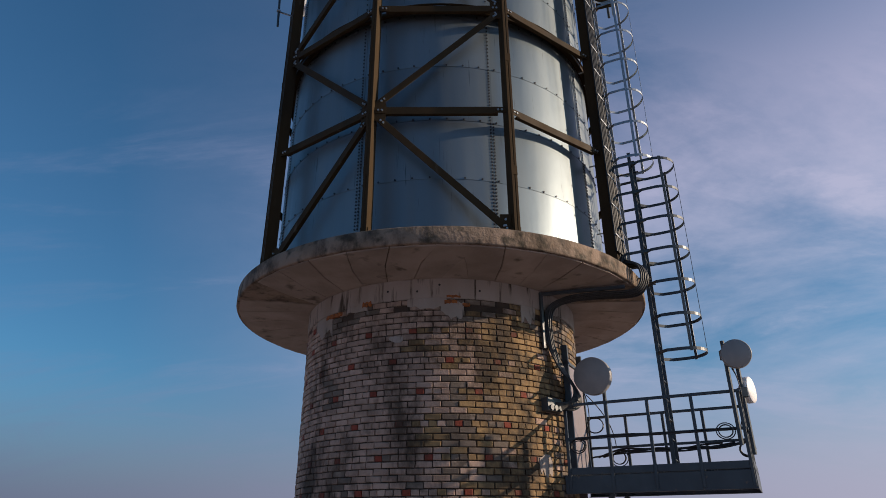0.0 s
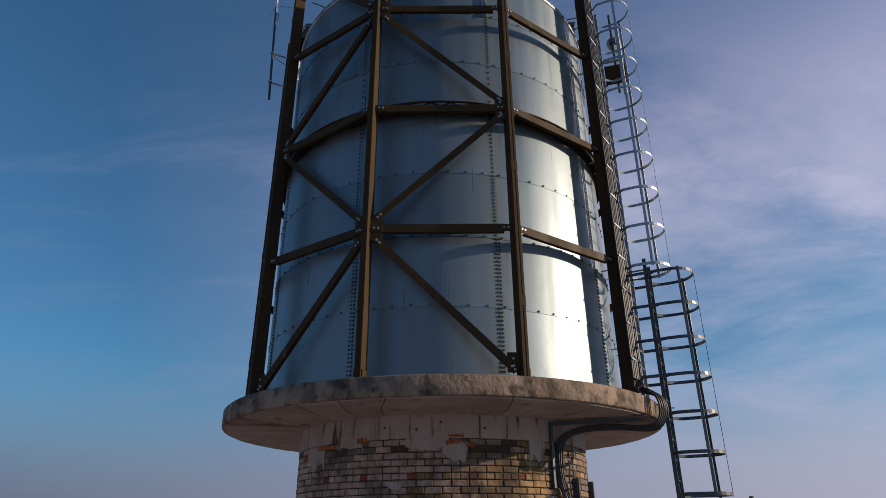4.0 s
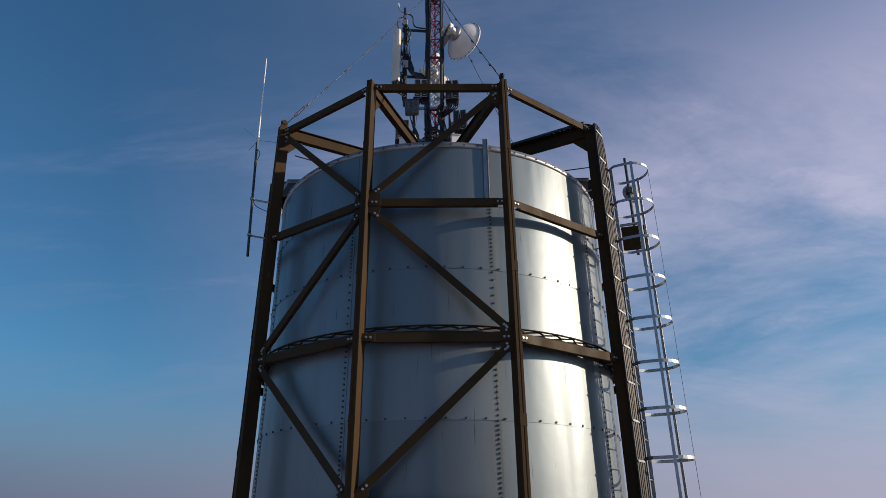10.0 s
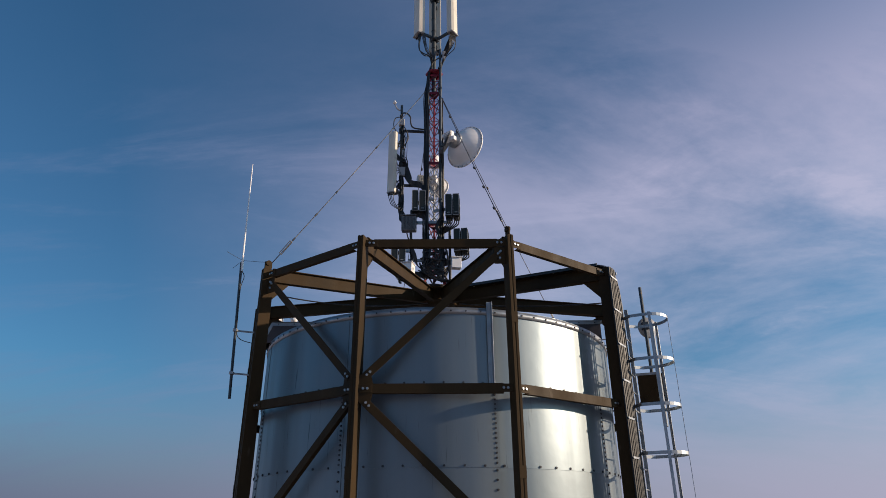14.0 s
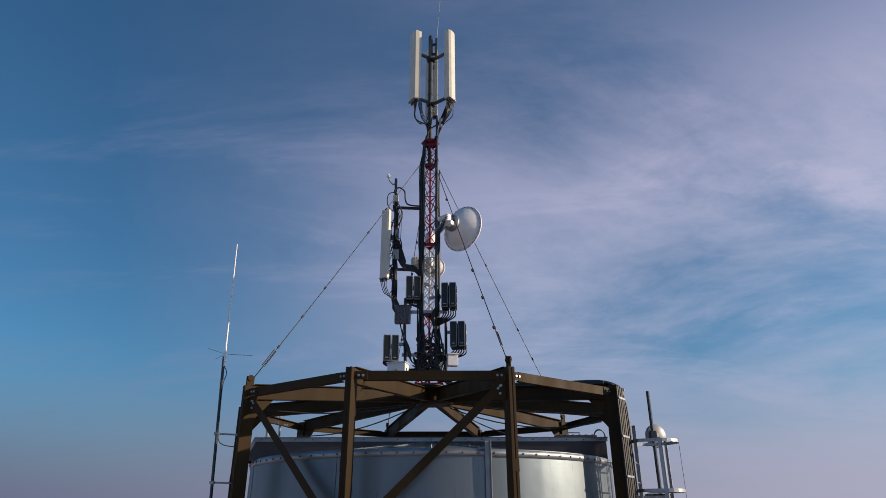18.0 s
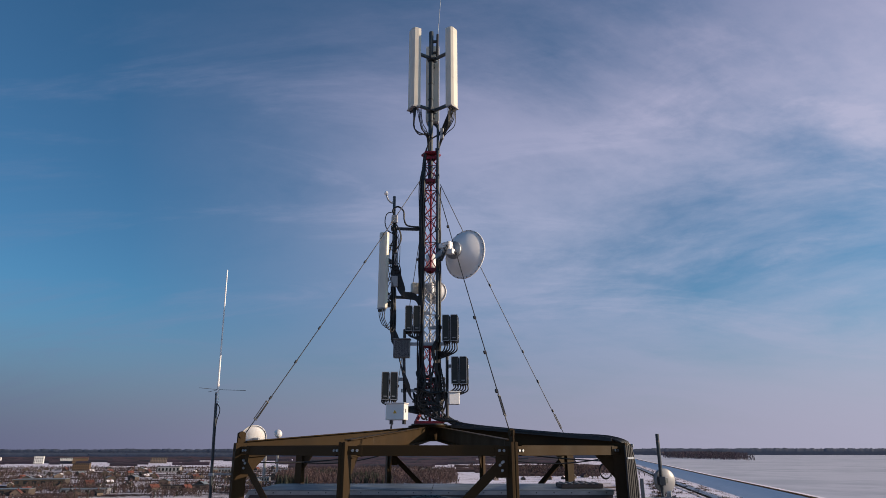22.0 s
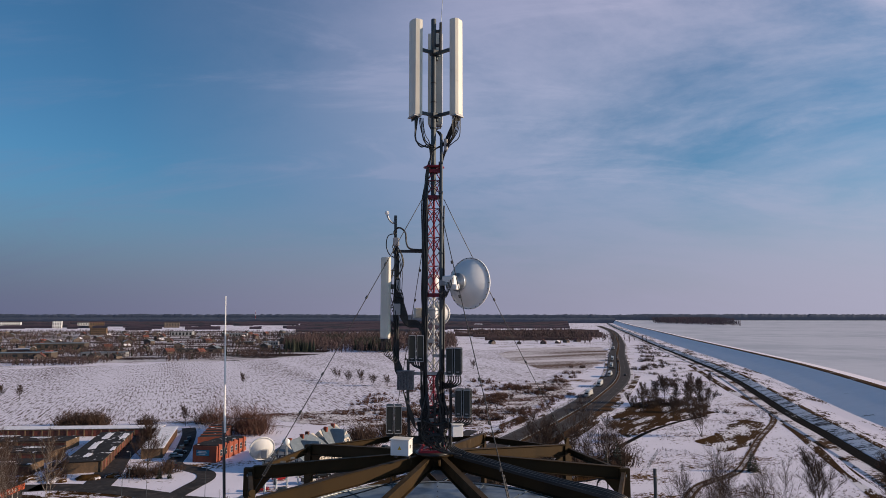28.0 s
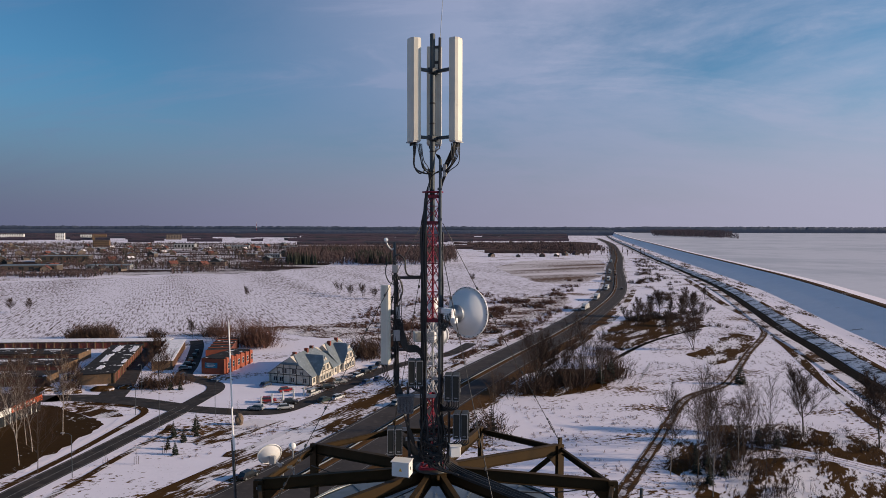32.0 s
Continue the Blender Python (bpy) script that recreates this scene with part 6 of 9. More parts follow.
# unseen brown ground, added to cut the snow's bounce onto the tower
M_UNSEEN_GROUND = land_mat("unseen_brown_ground", (0.55, 0.50, 0.48), (0.150, 0.098, 0.060), 1.5, 16.0, 0.40, 0.54)
sheet_of("yard", [(-70, -60), (-64, 40), (-50, 80), (-44, 92), (26, 86), (70, 60), (80, -40), (60, -160), (-60, -150)], 0.04, M_UNSEEN_GROUND, "unseen brown ground round the tower foot, added to dim bounced light", 2.0)
sheet_of("stubble_field", [(228, 915), (205, 740), (170, 640), (112, 520), (84, 548), (70, 640), (64, 760), (110, 880), (170, 925)], 0.08, M_STUBBLE, "stubble field showing brown through thin snow", 4.0)
sheet_of("brown_meadow", [(70, 266), (80, 290), (92, 316), (108, 338), (124, 336), (140, 328), (132, 300), (116, 286), (102, 273), (86, 256), (72, 238)], 0.05, M_MATTED, "brown grass under the grove with strips of snow", 2.0)
sheet_of("brown_meadow", [(47, 99), (46, 116), (55, 133), (69, 144), (91, 145), (95, 137), (104, 131), (118, 134), (112, 122), (97, 114), (86, 120), (78, 126), (66, 124), (58, 117), (52, 107), (50, 96)], 0.05, M_BROWN, "brown weedy ground among the trees with snow patches", 1.6)
sheet_of("brown_meadow", [(54, 108), (60, 116), (67, 121), (79, 122), (88, 114), (98, 104), (92, 86), (70, 74), (48, 78)], 0.055, M_BROWN, "brown weedy ground with old snow between ruts", 1.6)
sheet_of("brown_meadow", [(98, 212), (112, 224), (128, 246), (142, 272), (136, 280), (122, 262), (110, 246), (96, 232)], 0.054, M_BROWN, "rows of brown grass through the snow", 2.0)
sheet_of("grass_patch", [(-38, 120), (-30, 132), (-22, 150), (-28, 152), (-38, 140), (-48, 122)], 0.06, M_MATTED, "matted brown grass showing through the snow", 1.2)
sheet_of("grass_patch", [(-54, 128), (-46, 136), (-40, 146), (-48, 147), (-56, 139), (-60, 130)], 0.062, M_BROWN, "thin brown grass showing through snow", 1.2)
sheet_of("grass_patch", [(14, 172), (22, 190), (34, 206), (54, 206), (66, 208), (58, 192), (48, 178), (34, 170)], 0.06, M_MATTED, "brown leaf litter under the thicket", 1.5)
sheet_of("town_ground", [(-1400, 1750), (-700, 640), (-470, 600), (-330, 612), (-215, 640), (-150, 740), (-150, 900), (-420, 1750)], 0.07, M_TOWN, "brown gardens and yards with broken snow between houses", 2.0)
sheet_of("grass_patch", [(-101, 158.5), (-88, 155), (-84, 150), (-90, 148), (-98, 152)], 0.06, M_MATTED, "bare brown bed in the traffic island", 0.8)
sheet_of("grass_patch", [(-55, 141), (-47, 140), (-42, 146), (-50, 148)], 0.066, M_VERGE, "bare ground round the boulder", 0.8)
# roads
HIGHWAY = [(-150, -120), (-88, 0), (-33, 100), (-5, 160), (16, 204), (54, 280), (90, 360), (137, 488), (205, 738), (306, 1100), (480, 1800), (640, 2600)]
swept("verge", HIGHWAY, [(-12.5, 0.12), (11.6, 0.12)], M_VERGE, "brown grass verge along the highway", "verge")
swept("grass_strip", HIGHWAY[1:6], [(-20.5, 0.07), (-16.5, 0.075), (-12.8, 0.13)], M_BROWN, "brown grass and snow in streaks beside the highway", "strip")
swept("grass_strip", HIGHWAY[1:8], [(12.8, 0.13), (17.0, 0.07)], M_BROWN, "brown grass and snow in streaks beside the highway", "strip")
ribbon("road", HIGHWAY, 19.0, 0.32, M_ASPH, "grey asphalt dual carriageway with a narrow median", "road")
swept("median", HIGHWAY, [(-1.3, 0.34), (-0.9, 0.42), (0.9, 0.42), (1.3, 0.34)], M_SHOULDER, "narrow brown median strip between the carriageways", "median")
swept("road_shoulder", HIGHWAY[:7], [(9.3, 0.33), (13.5, 0.15)], M_SHOULDER, "brown earth shoulder of the highway", "shoulder")
for off in (-8.6, -1.7, 1.7, 8.6):
    swept("edge_line", HIGHWAY, [(off - 0.08, 0.335), (off + 0.08, 0.335)], M_LINE, "thin white road edge line", "road marking")
dash = thing("lane_dashes", "white dashed lane markings on the highway", "road marking", kind="structure")
pts = strip(HIGHWAY[1:9], [(-5.2, 0.34), (5.2, 0.34)])
for side in (0, 1):
    line = [r[side] for r in pts]
    for p, q in zip(line, line[1:]):
        d = (q - p)
        n = int(d.length // 12)
        for k in range(n):
            if p.y > 640:
                break
            a = p + d * (k / max(n, 1))
            bm = B()
            u = d.normalized()
            w = Vector((u.y, -u.x, 0)) * 0.09
            bm.faces.new([bm.verts.new(v) for v in (a - w, a + w, a + u * 3.5 + w, a + u * 3.5 - w)])
            part("dash", bm, M_LINE, dash)
guard = thing("guard_rail", "long steel guard rail on posts along the highway median", "guard rail")
bm = B()
rows = strip(HIGHWAY[1:9], [(0.05, 0.95), (-0.05, 0.88), (0.05, 0.80), (-0.05, 0.72), (0.05, 0.64)])
vs = [[bm.verts.new(v) for v in r] for r in rows]
for a, b in zip(vs, vs[1:]):
    for k in range(4):
        bm.faces.new((a[k], b[k], b[k + 1], a[k + 1]))
part("beam", bm, M_GALV, guard)
line = [r[0] for r in strip(HIGHWAY[1:7], [(0.0, 0.4)])]
for p, q in zip(line, line[1:]):
    n = int((q - p).length // 4)
    for k in range(n):
        bm = B()
        c = p.lerp(q, k / n)
        bar(bm, c, c + Vector((0, 0, 0.5)), 0.08, 0.05, up=(1, 0, 0))
        part("post", bm, M_GALV, guard)
SIDE = [(-92, 40), (-86, 72), (-81.0, 96), (-78.6, 110), (-76.4, 122), (-74.4, 135), (-72.5, 147), (-71.0, 157.5)]
ribbon("road", SIDE, 5.8, 0.12, M_WET, "wet asphalt side road with snow along its edges", "road")
for off in (-2.5, 0.0, 2.5):
    swept("edge_line", SIDE, [(off - 0.06, 0.125), (off + 0.06, 0.125)], M_LINE, "thin worn white line on the side road", "road marking")
ribbon("snow_bank", [(x - 4.0, y) for x, y in SIDE[:7]], 2.2, 0.09, M_PURE, "low bank of ploughed snow beside the side road", "snow bank")
ribbon("snow_bank", [(x + 4.0, y) for x, y in SIDE[:7]], 2.2, 0.09, M_PURE, "low bank of ploughed snow beside the side road", "snow bank")
ribbon("footpath", [(-96, 40), (-90.5, 72), (-86.0, 94), (-83.2, 108), (-81.8, 118), (-80.8, 127), (-80.2, 137), (-79.8, 147), (-80.3, 153.5), (-83.8, 157.4), (-92.6, 160.2), (-104.6, 161.6)], 1.9, 0.10, M_MATTED, "bare brown footpath curving beside the side road", "path")
ribbon("footpath", [(-84, 40), (-78.5, 72), (-73.4, 95), (-71.4, 108), (-70.2, 119), (-68.6, 129), (-67.6, 137), (-68.6, 143)], 1.7, 0.10, M_MATTED, "bare brown footpath beside the side road", "path")
ribbon("snow_bank", [(-87.2, 106), (-85.4, 114), (-84.4, 122), (-83.6, 132), (-83.0, 142), (-84, 149)], 1.3, 0.095, M_PURE, "strip of snow between footpath and grass", "snow bank")
ribbon("road", [(-260, 168), (-127, 166), (-112, 166.8), (-104, 166.9), (-95, 165.2), (-84, 162), (-71.5, 157.0)], 7.0, 0.10, M_WET, "wet asphalt street past the garages", "road")
ribbon("road", [(-71.5, 157.0), (-58.6, 154.3), (-50.9, 153.7), (-43.7, 155.5), (-38.2, 164.7), (-32.2, 177.1), (-25.8, 193.8), (-18.4, 208.0), (-8, 220), (3.2, 233), (12.0, 253.5)], 5.4, 0.08, M_WET, "wet service road in front of the guesthouse", "road")
sheet_of("parking_yard", [(-36, 172), (-44, 178), (-42, 184), (-34, 196), (-27, 208), (-22, 206), (-27, 192)], 0.076, M_TRACK, "wet parking yard with trodden snow before the guesthouse", 0.8)
ribbon("road", [(-71.5, 157.0), (-70.4, 168), (-69.8, 176), (-72.5, 183), (-80, 189), (-86.5, 194), (-89.5, 205), (-93, 217), (-102, 244), (-108, 258)], 5.4, 0.085, M_WET, "wet yard lane looping round a snowy island", "road")
ribbon("road", [(-97, 167), (-100, 178), (-103.5, 188), (-110, 206), (-117, 237), (-121, 248)], 8.0, 0.075, M_WET, "wet lane between garage rows", "road")
TRACK = [(22, 78), (32.7, 101.3), (38.8, 112.1), (48.9, 129.8), (59.3, 148.9), (69.2, 165.9), (76.5, 173.9), (88.3, 183.3), (101.3, 202.6), (121.9, 235.9), (143.3, 267.7), (154, 286)]
ribbon("track", TRACK, 3.0, 0.06, M_TRACK, "muddy vehicle track across the snow", "track")
for off in (-0.85, 0.85):
    swept("wheel_rut", TRACK, [(off - 0.30, 0.066), (off + 0.30, 0.066)], M_SHOULDER, "dark wet wheel rut of the vehicle track", "rut", wobble=0.1)
ribbon("bare_strip", [(108, 130), (110, 141), (113.5, 154.4), (120.3, 175), (127.5, 198.1), (134, 217.4), (146, 253), (155, 286), (166, 312), (172, 345), (184, 402), (236, 600)], 5.0, 0.055, M_MATTED, "strip of bare brown grass beside the dyke", "strip")
ribbon("snow_bank", [(112, 132), (117, 156.5), (123, 182), (134.5, 212), (148, 250), (160, 286)], 2.0, 0.07, M_PURE, "long drift of clean snow along the strip", "snow bank")
ribbon("ditch", [(64, 222), (69, 229), (85, 252), (102, 271.4), (115.6, 283.8), (125.8, 292)], 2.0, 0.06, M_DITCH, "small dark ditch through the meadow", "ditch")
ribbon("track", [(70, 131), (78.5, 125.5), (85.2, 120), (92, 112), (104, 96)], 3.6, 0.066, M_PURE, "snow-covered track through the weeds", "track")
for k in (-0.8, 0.8):
    swept("wheel_rut", [(78.5, 125.5), (85.2, 120), (92, 112), (104, 96)], [(k - 0.15, 0.072), (k + 0.15, 0.072)], M_TRACK, "wheel rut in the snowy track", "rut")

# the dyke: ditch, bank, snow slope, crest and the frozen reservoir
DYKE = [(60, -120), (92, 0), (118, 100), (145, 201), (157, 243), (172, 300), (225, 480), (266, 660), (352, 1060), (470, 1585), (640, 2350), (960, 3700), (1240, 4850)]
swept("embankment", DYKE, [(-13.4, 0.03), (-12, 0.4), (-7.6, 0.4)], M_VERGE, "brown bank beside the ditch", "bank")
swept("channel", DYKE, [(-7.6, 0.4), (-6.7, 0.06), (-1.4, 0.1)], M_DITCH, "dark drainage channel below the dyke", "channel", wobble=0.5)
swept("channel_bank", DYKE, [(-1.4, 0.1), (1.5, 0.78), (4.3, 1.4)], M_BANK, "snowy bank rising from the channel", "bank")
swept("berm_path", DYKE, [(4.3, 1.4), (5.2, 1.55), (7.0, 1.5)], M_BROWN, "brown edge of the berm path", "path")
swept("berm", DYKE, [(7.0, 1.5), (15, 1.35), (22.5, 1.5)], M_BERM, "flat snowy berm with brown patches", "berm")
swept("dyke_slope", DYKE, [(22.5, 1.5), (36, 5.1), (49.4, 8.86)], M_DYKE, "smooth snow-covered dyke slope in shade", "slope")
swept("dyke_crest", DYKE, [(49.4, 8.86), (51.2, 9.25), (54.8, 9.25), (56, 8.9)], M_SHOULDER, "brown dirt road along the dyke crest", "crest")
swept("dyke_shore", DYKE, [(56, 8.9), (72, 7.0)], M_PURE, "snowy shore below the dyke crest", "shore")
bm = B()
rows = [r[0] for r in strip(DYKE, [(64.5, 7.3)])]
far = [bm.verts.new((4900, p.y, 7.3)) for p in rows]
near = [bm.verts.new(p) for p in rows]
for k in range(len(rows) - 1):
    bm.faces.new((near[k], far[k], far[k + 1], near[k + 1]))
tagged(part("lake", bm, M_ICE), "frozen reservoir under thin snow", "water", kind="structure")

# ---- woods, trees and bushes ----
M_BARK = mat("grey_brown_bark", (0.060, 0.042, 0.031), 0.9, 0.0, (0.040, 0.029, 0.023), 0.5, bump=0.3, bump_size=12, obj=0.25)
M_BIRCH = mat("birch_bark", (0.30, 0.26, 0.23), 0.85, 0.0, (0.20, 0.17, 0.15), 0.8, stain=(0.05, 0.045, 0.04), stain_size=0.25, stain_mix=(0.58, 0.64), streak=0.5)
M_TWIG = mat("bare_twigs", (0.062, 0.033, 0.022), 0.9, 0.0, (0.044, 0.025, 0.018), 2.0, obj=0.25)
M_REDTWIG = mat("reddish_twigs", (0.125, 0.055, 0.038), 0.9, 0.0, (0.08, 0.042, 0.03), 2.0, obj=0.25)
M_NEEDLE = mat("dark_needles", (0.020, 0.026, 0.015), 0.9, 0.0, (0.010, 0.014, 0.009), 0.8, obj=0.25)
M_WOOD1 = mat("bare_woodland", (0.096, 0.060, 0.060), 0.95, 0.0, (0.058, 0.038, 0.038), 60.0, stain=(0.046, 0.036, 0.034), stain_size=35.0, stain_mix=(0.54, 0.66), island=0.3)
M_WOOD2 = mat("far_woodland", (0.092, 0.063, 0.080), 0.95, 0.0, (0.072, 0.052, 0.068), 220.0, stain=(0.050, 0.048, 0.062), stain_size=120.0, stain_mix=(0.50, 0.58), island=0.04)


def prong(vs, fs, p, q, r0, r1, n=4):
    d = (q - p).normalized()
    a = d.orthogonal().normalized()
    b = d.cross(a)
    k0 = len(vs)
    for c, r in ((p, r0), (q, r1)):
        vs += [c + r * (math.cos(2 * math.pi * i / n) * a + math.sin(2 * math.pi * i / n) * b) for i in range(n)]
    fs += [(k0 + i, k0 + (i + 1) % n, k0 + n + (i + 1) % n, k0 + n + i) for i in range(n)]


def sprig(vs, fs, p, d, length, w, rng):
    """A thin flat twig."""
    side = d.cross(Vector((rng.uniform(-1, 1), rng.uniform(-1, 1), rng.uniform(-1, 1)))).normalized() * w
    k0 = len(vs)
    vs += [p - side, p + side, p + d * length]
    fs += [(k0, k0 + 1, k0 + 2)]


def mesh_of(name, vs, fs, material):
    me = bpy.data.meshes.new(name)
    me.from_pydata([tuple(v) for v in vs], [], fs)
    me.materials.append(material)
    return me


def bare_tree(seed, h, spread, trunk_r, limbs=15, subs=8, twigs=9, bark=None, lean=0.05, start=0.25, stems=1, fine=0.011):
    """Meshes of a leafless tree: its trunk with limbs, and its crown of fine twigs."""
    rng = random.Random(seed)
    tv, tf, cv, cf = [], [], [], []

    def bough(p, d, length, r, n, rise):
        """A bent branch; returns places and directions along it."""
        out = []
        for i in range(n):
            d = (d + Vector((rng.uniform(-1, 1), rng.uniform(-1, 1), rng.uniform(-0.6, 1.0) + rise)) * 0.17).normalized()
            q = p + d * length / n
            r1 = r * (1 - 0.75 / n)
            prong(tv, tf, p, q, r, r1, 3)
            out += [(p.lerp(q, t), d, (i + t) / n) for t in (0.35, 0.85)]
            p, r = q, r1
        return out

    for s in range(stems):
        base = Vector((rng.uniform(-0.4, 0.4), rng.uniform(-0.4, 0.4), -0.1)) if stems > 1 else Vector((0, 0, -0.1))
        tilt = lean if stems == 1 else 0.42
        d = Vector((rng.uniform(-tilt, tilt), rng.uniform(-tilt, tilt), 1)).normalized()
        hh = h * rng.uniform(0.8, 1.0)
        p, segs, axis = base, 8, []
        for i in range(segs):
            q = p + d * hh / segs
            r0, r1 = trunk_r * (1 - i / segs) ** 0.85 + 0.012, trunk_r * (1 - (i + 1) / segs) ** 0.85 + 0.012
            prong(tv, tf, p, q, r0, r1, 6)
            axis.append((p, q, d))
            d = (d + Vector((rng.uniform(-1, 1), rng.uniform(-1, 1), 0.1)) * 0.07).normalized()
            p = q
        for k in range(limbs):
            u = start + (0.97 - start) * (k + rng.random()) / limbs
            p, q, d = axis[min(segs - 1, int(u * segs))]
            c = p.lerp(q, u * segs % 1.0)
            az = k * 2.4 + rng.uniform(-0.5, 0.5)
            dd = Vector((math.cos(az) * spread, math.sin(az) * spread, rng.uniform(0.35, 0.8))).normalized()
            ln = hh * 0.52 * (1.12 - u) ** 0.6 * rng.uniform(0.65, 1.1)
            for c1, d1, f1 in rng.sample(bough(c, dd, ln, trunk_r * 0.42 * (1.1 - u) + 0.01, 4, 0.8), min(8, subs)):
                side = Vector((rng.uniform(-1, 1), rng.uniform(-1, 1), rng.uniform(-0.2, 0.9)))
                l2 = ln * rng.uniform(0.25, 0.5) * (1.15 - 0.5 * f1)
                for c2, d2, f2 in bough(c1, (d1 + side * 0.8).normalized(), l2, 0.016, 2, 0.5):
                    for _ in range(max(1, twigs // 4 + (rng.random() < (twigs % 4) / 4))):
                        d3 = (d2 + Vector((rng.uniform(-1, 1), rng.uniform(-1, 1), rng.uniform(-0.3, 0.9))) * 0.85).normalized()
                        l3 = l2 * rng.uniform(0.4, 1.0) + 0.25
                        sprig(cv, cf, c2, d3, l3, fine, rng)
                        for _ in range(2):
                            d4 = (d3 + Vector((rng.uniform(-1, 1), rng.uniform(-1, 1), rng.uniform(-0.3, 0.9))) * 0.7).normalized()
                            sprig(cv, cf, c2 + d3 * l3 * rng.uniform(0.25, 0.75), d4, l3 * rng.uniform(0.4, 0.8), fine * 0.8, rng)
    return mesh_of("trunk", tv, tf, bark or M_BARK), (cv, cf)


def plant(name, category, label, trunk, crown, twig, at, scale=1.0, turn=0.0, group=""):
    t = new(name)
    t.matrix_basis = Matrix.LocRotScale(Vector((*at, 0.0)), Euler((0, 0, turn)), Vector((scale, scale, scale)))
    tagged(t, label, category, group)
    for nm, me in (("trunk", trunk), ("crown", crown)):
        if me is not None:
            ob = new(nm, me)
            ob.parent = t
    return t


rng = random.Random(77)
KIND = {}
for i in range(3):
    tr, (cv, cf) = bare_tree(100 + i, 9.0, 0.62, 0.10, 22, 8, 14, fine=0.0135)
    KIND["broad", i] = (tr, mesh_of("crown", cv, cf, M_TWIG))
    tr, (cv, cf) = bare_tree(200 + i, 12.0, 0.42, 0.055, 18, 7, 9, M_BIRCH, start=0.30, fine=0.009)
    KIND["birch", i] = (tr, mesh_of("crown", cv, cf, M_TWIG))
    tr, (cv, cf) = bare_tree(300 + i, 8.0, 0.55, 0.06, 10, 7, 11, stems=3, start=0.2, fine=0.0135)
    KIND["alder", i] = (tr, mesh_of("crown", cv, cf, M_TWIG))
    tr, (cv, cf) = bare_tree(400 + i, 9.0, 0.45, 0.04, 15, 5, 6, start=0.2, fine=0.008)
    KIND["sapling", i] = (tr, mesh_of("crown", cv, cf, M_TWIG))
LABELS = {"broad": "leafless broad-crowned tree standing in the snow", "birch": "slim bare birch with a pale trunk", "alder": "bare alder with several stems", "sapling": "slender bare young tree among dry weeds"}
TREES = {
    "broad": [(99, 305), (115, 334), (125, 331), (136, 329), (87, 137), (180, 418), (193, 549), (-134, 411), (-247, 341), (-236, 341), (-111, 262), (-87, 177), (-112, 176), (99.2, 128.1), (150, 362), (158, 395), (119, 331), (129, 325), (105, 280)],
    "alder": [(94, 306), (26, 545), (-38, 414), (-48, 414), (-58, 430), (-67, 430), (-78, 448), (102, 240), (140, 350), (128, 300), (30, 180), (36, 184), (108, 318)],
    "birch": [(56, 115.5), (50.2, 101.9), (-90, 106), (-91, 124), (-95, 128), (-91, 135), (44.2, 181.4), (50.4, 185), (45.9, 112), (-88.5, 116), (62.8, 118.6), (-100, 132)],
    "sapling": [(50.8, 110.5), (58, 122), (64, 119), (70, 128), (61, 104), (76, 131), (60, 127), (28, 176), (33, 181), (39, 178), (44, 184), (24, 170), (12, 137), (-96, 120), (-82, 112)],
}
for kind, spots in TREES.items():
    for i, (x, y) in enumerate(spots):
        tr, cr = KIND[kind, i % 3]
        sc = rng.uniform(0.8, 1.15) * {"broad": 1.95, "alder": 1.9, "birch": 1.65, "sapling": 2.0}[kind] * (0.55 if y > 400 or x < -100 else 0.72 if y > 270 else 1.0)
        plant("tree", "tree", LABELS[kind], tr, cr, None, (x, y), sc, rng.uniform(0, 6.3), group=kind + " trees")
# thickets: joined, nobody could count them
def thicket(name, label, spots, twig, seed, h, per, broad=1.0):
    """Bushes of thin stems and twigs round each spot (x, y, radius, bushes)."""
    rng = random.Random(seed)
    vs, fs = [], []
    for x, y, rad, n in spots:
        for _ in range(n):
            a, r = rng.uniform(0, 2 * math.pi), rad * math.sqrt(rng.random())
            c = Vector((x + r * math.cos(a), y + r * math.sin(a), -0.05))
            hh = h * rng.uniform(0.5, 1.2)
            wide = hh * rng.uniform(0.35, 0.6)
            for _ in range(per * 2):
                o = Vector((rng.gauss(0, 0.5), rng.gauss(0, 0.5), 0)) * wide
                p = c + o
                d = (o * (0.5 / wide) + Vector((rng.gauss(0, 0.22), rng.gauss(0, 0.22), 1))).normalized()
                ln = hh * rng.uniform(0.55, 1.0) / (1 + 0.55 * (o.length / wide) ** 2)
                sprig(vs, fs, p, d, ln, (0.022 + 0.004 * h) * broad, rng)
                for _ in range(6):
                    sprig(vs, fs, p + d * ln * rng.uniform(0.15, 0.9), (d + Vector((rng.gauss(0, 0.75), rng.gauss(0, 0.75), rng.gauss(0.1, 0.3)))).normalized(), ln * rng.uniform(0.25, 0.45), (0.016 + 0.003 * h) * broad, rng)
    ob = new(name, mesh_of(name, vs, fs, twig))
    return tagged(ob, label, "bushes", kind="stuff")


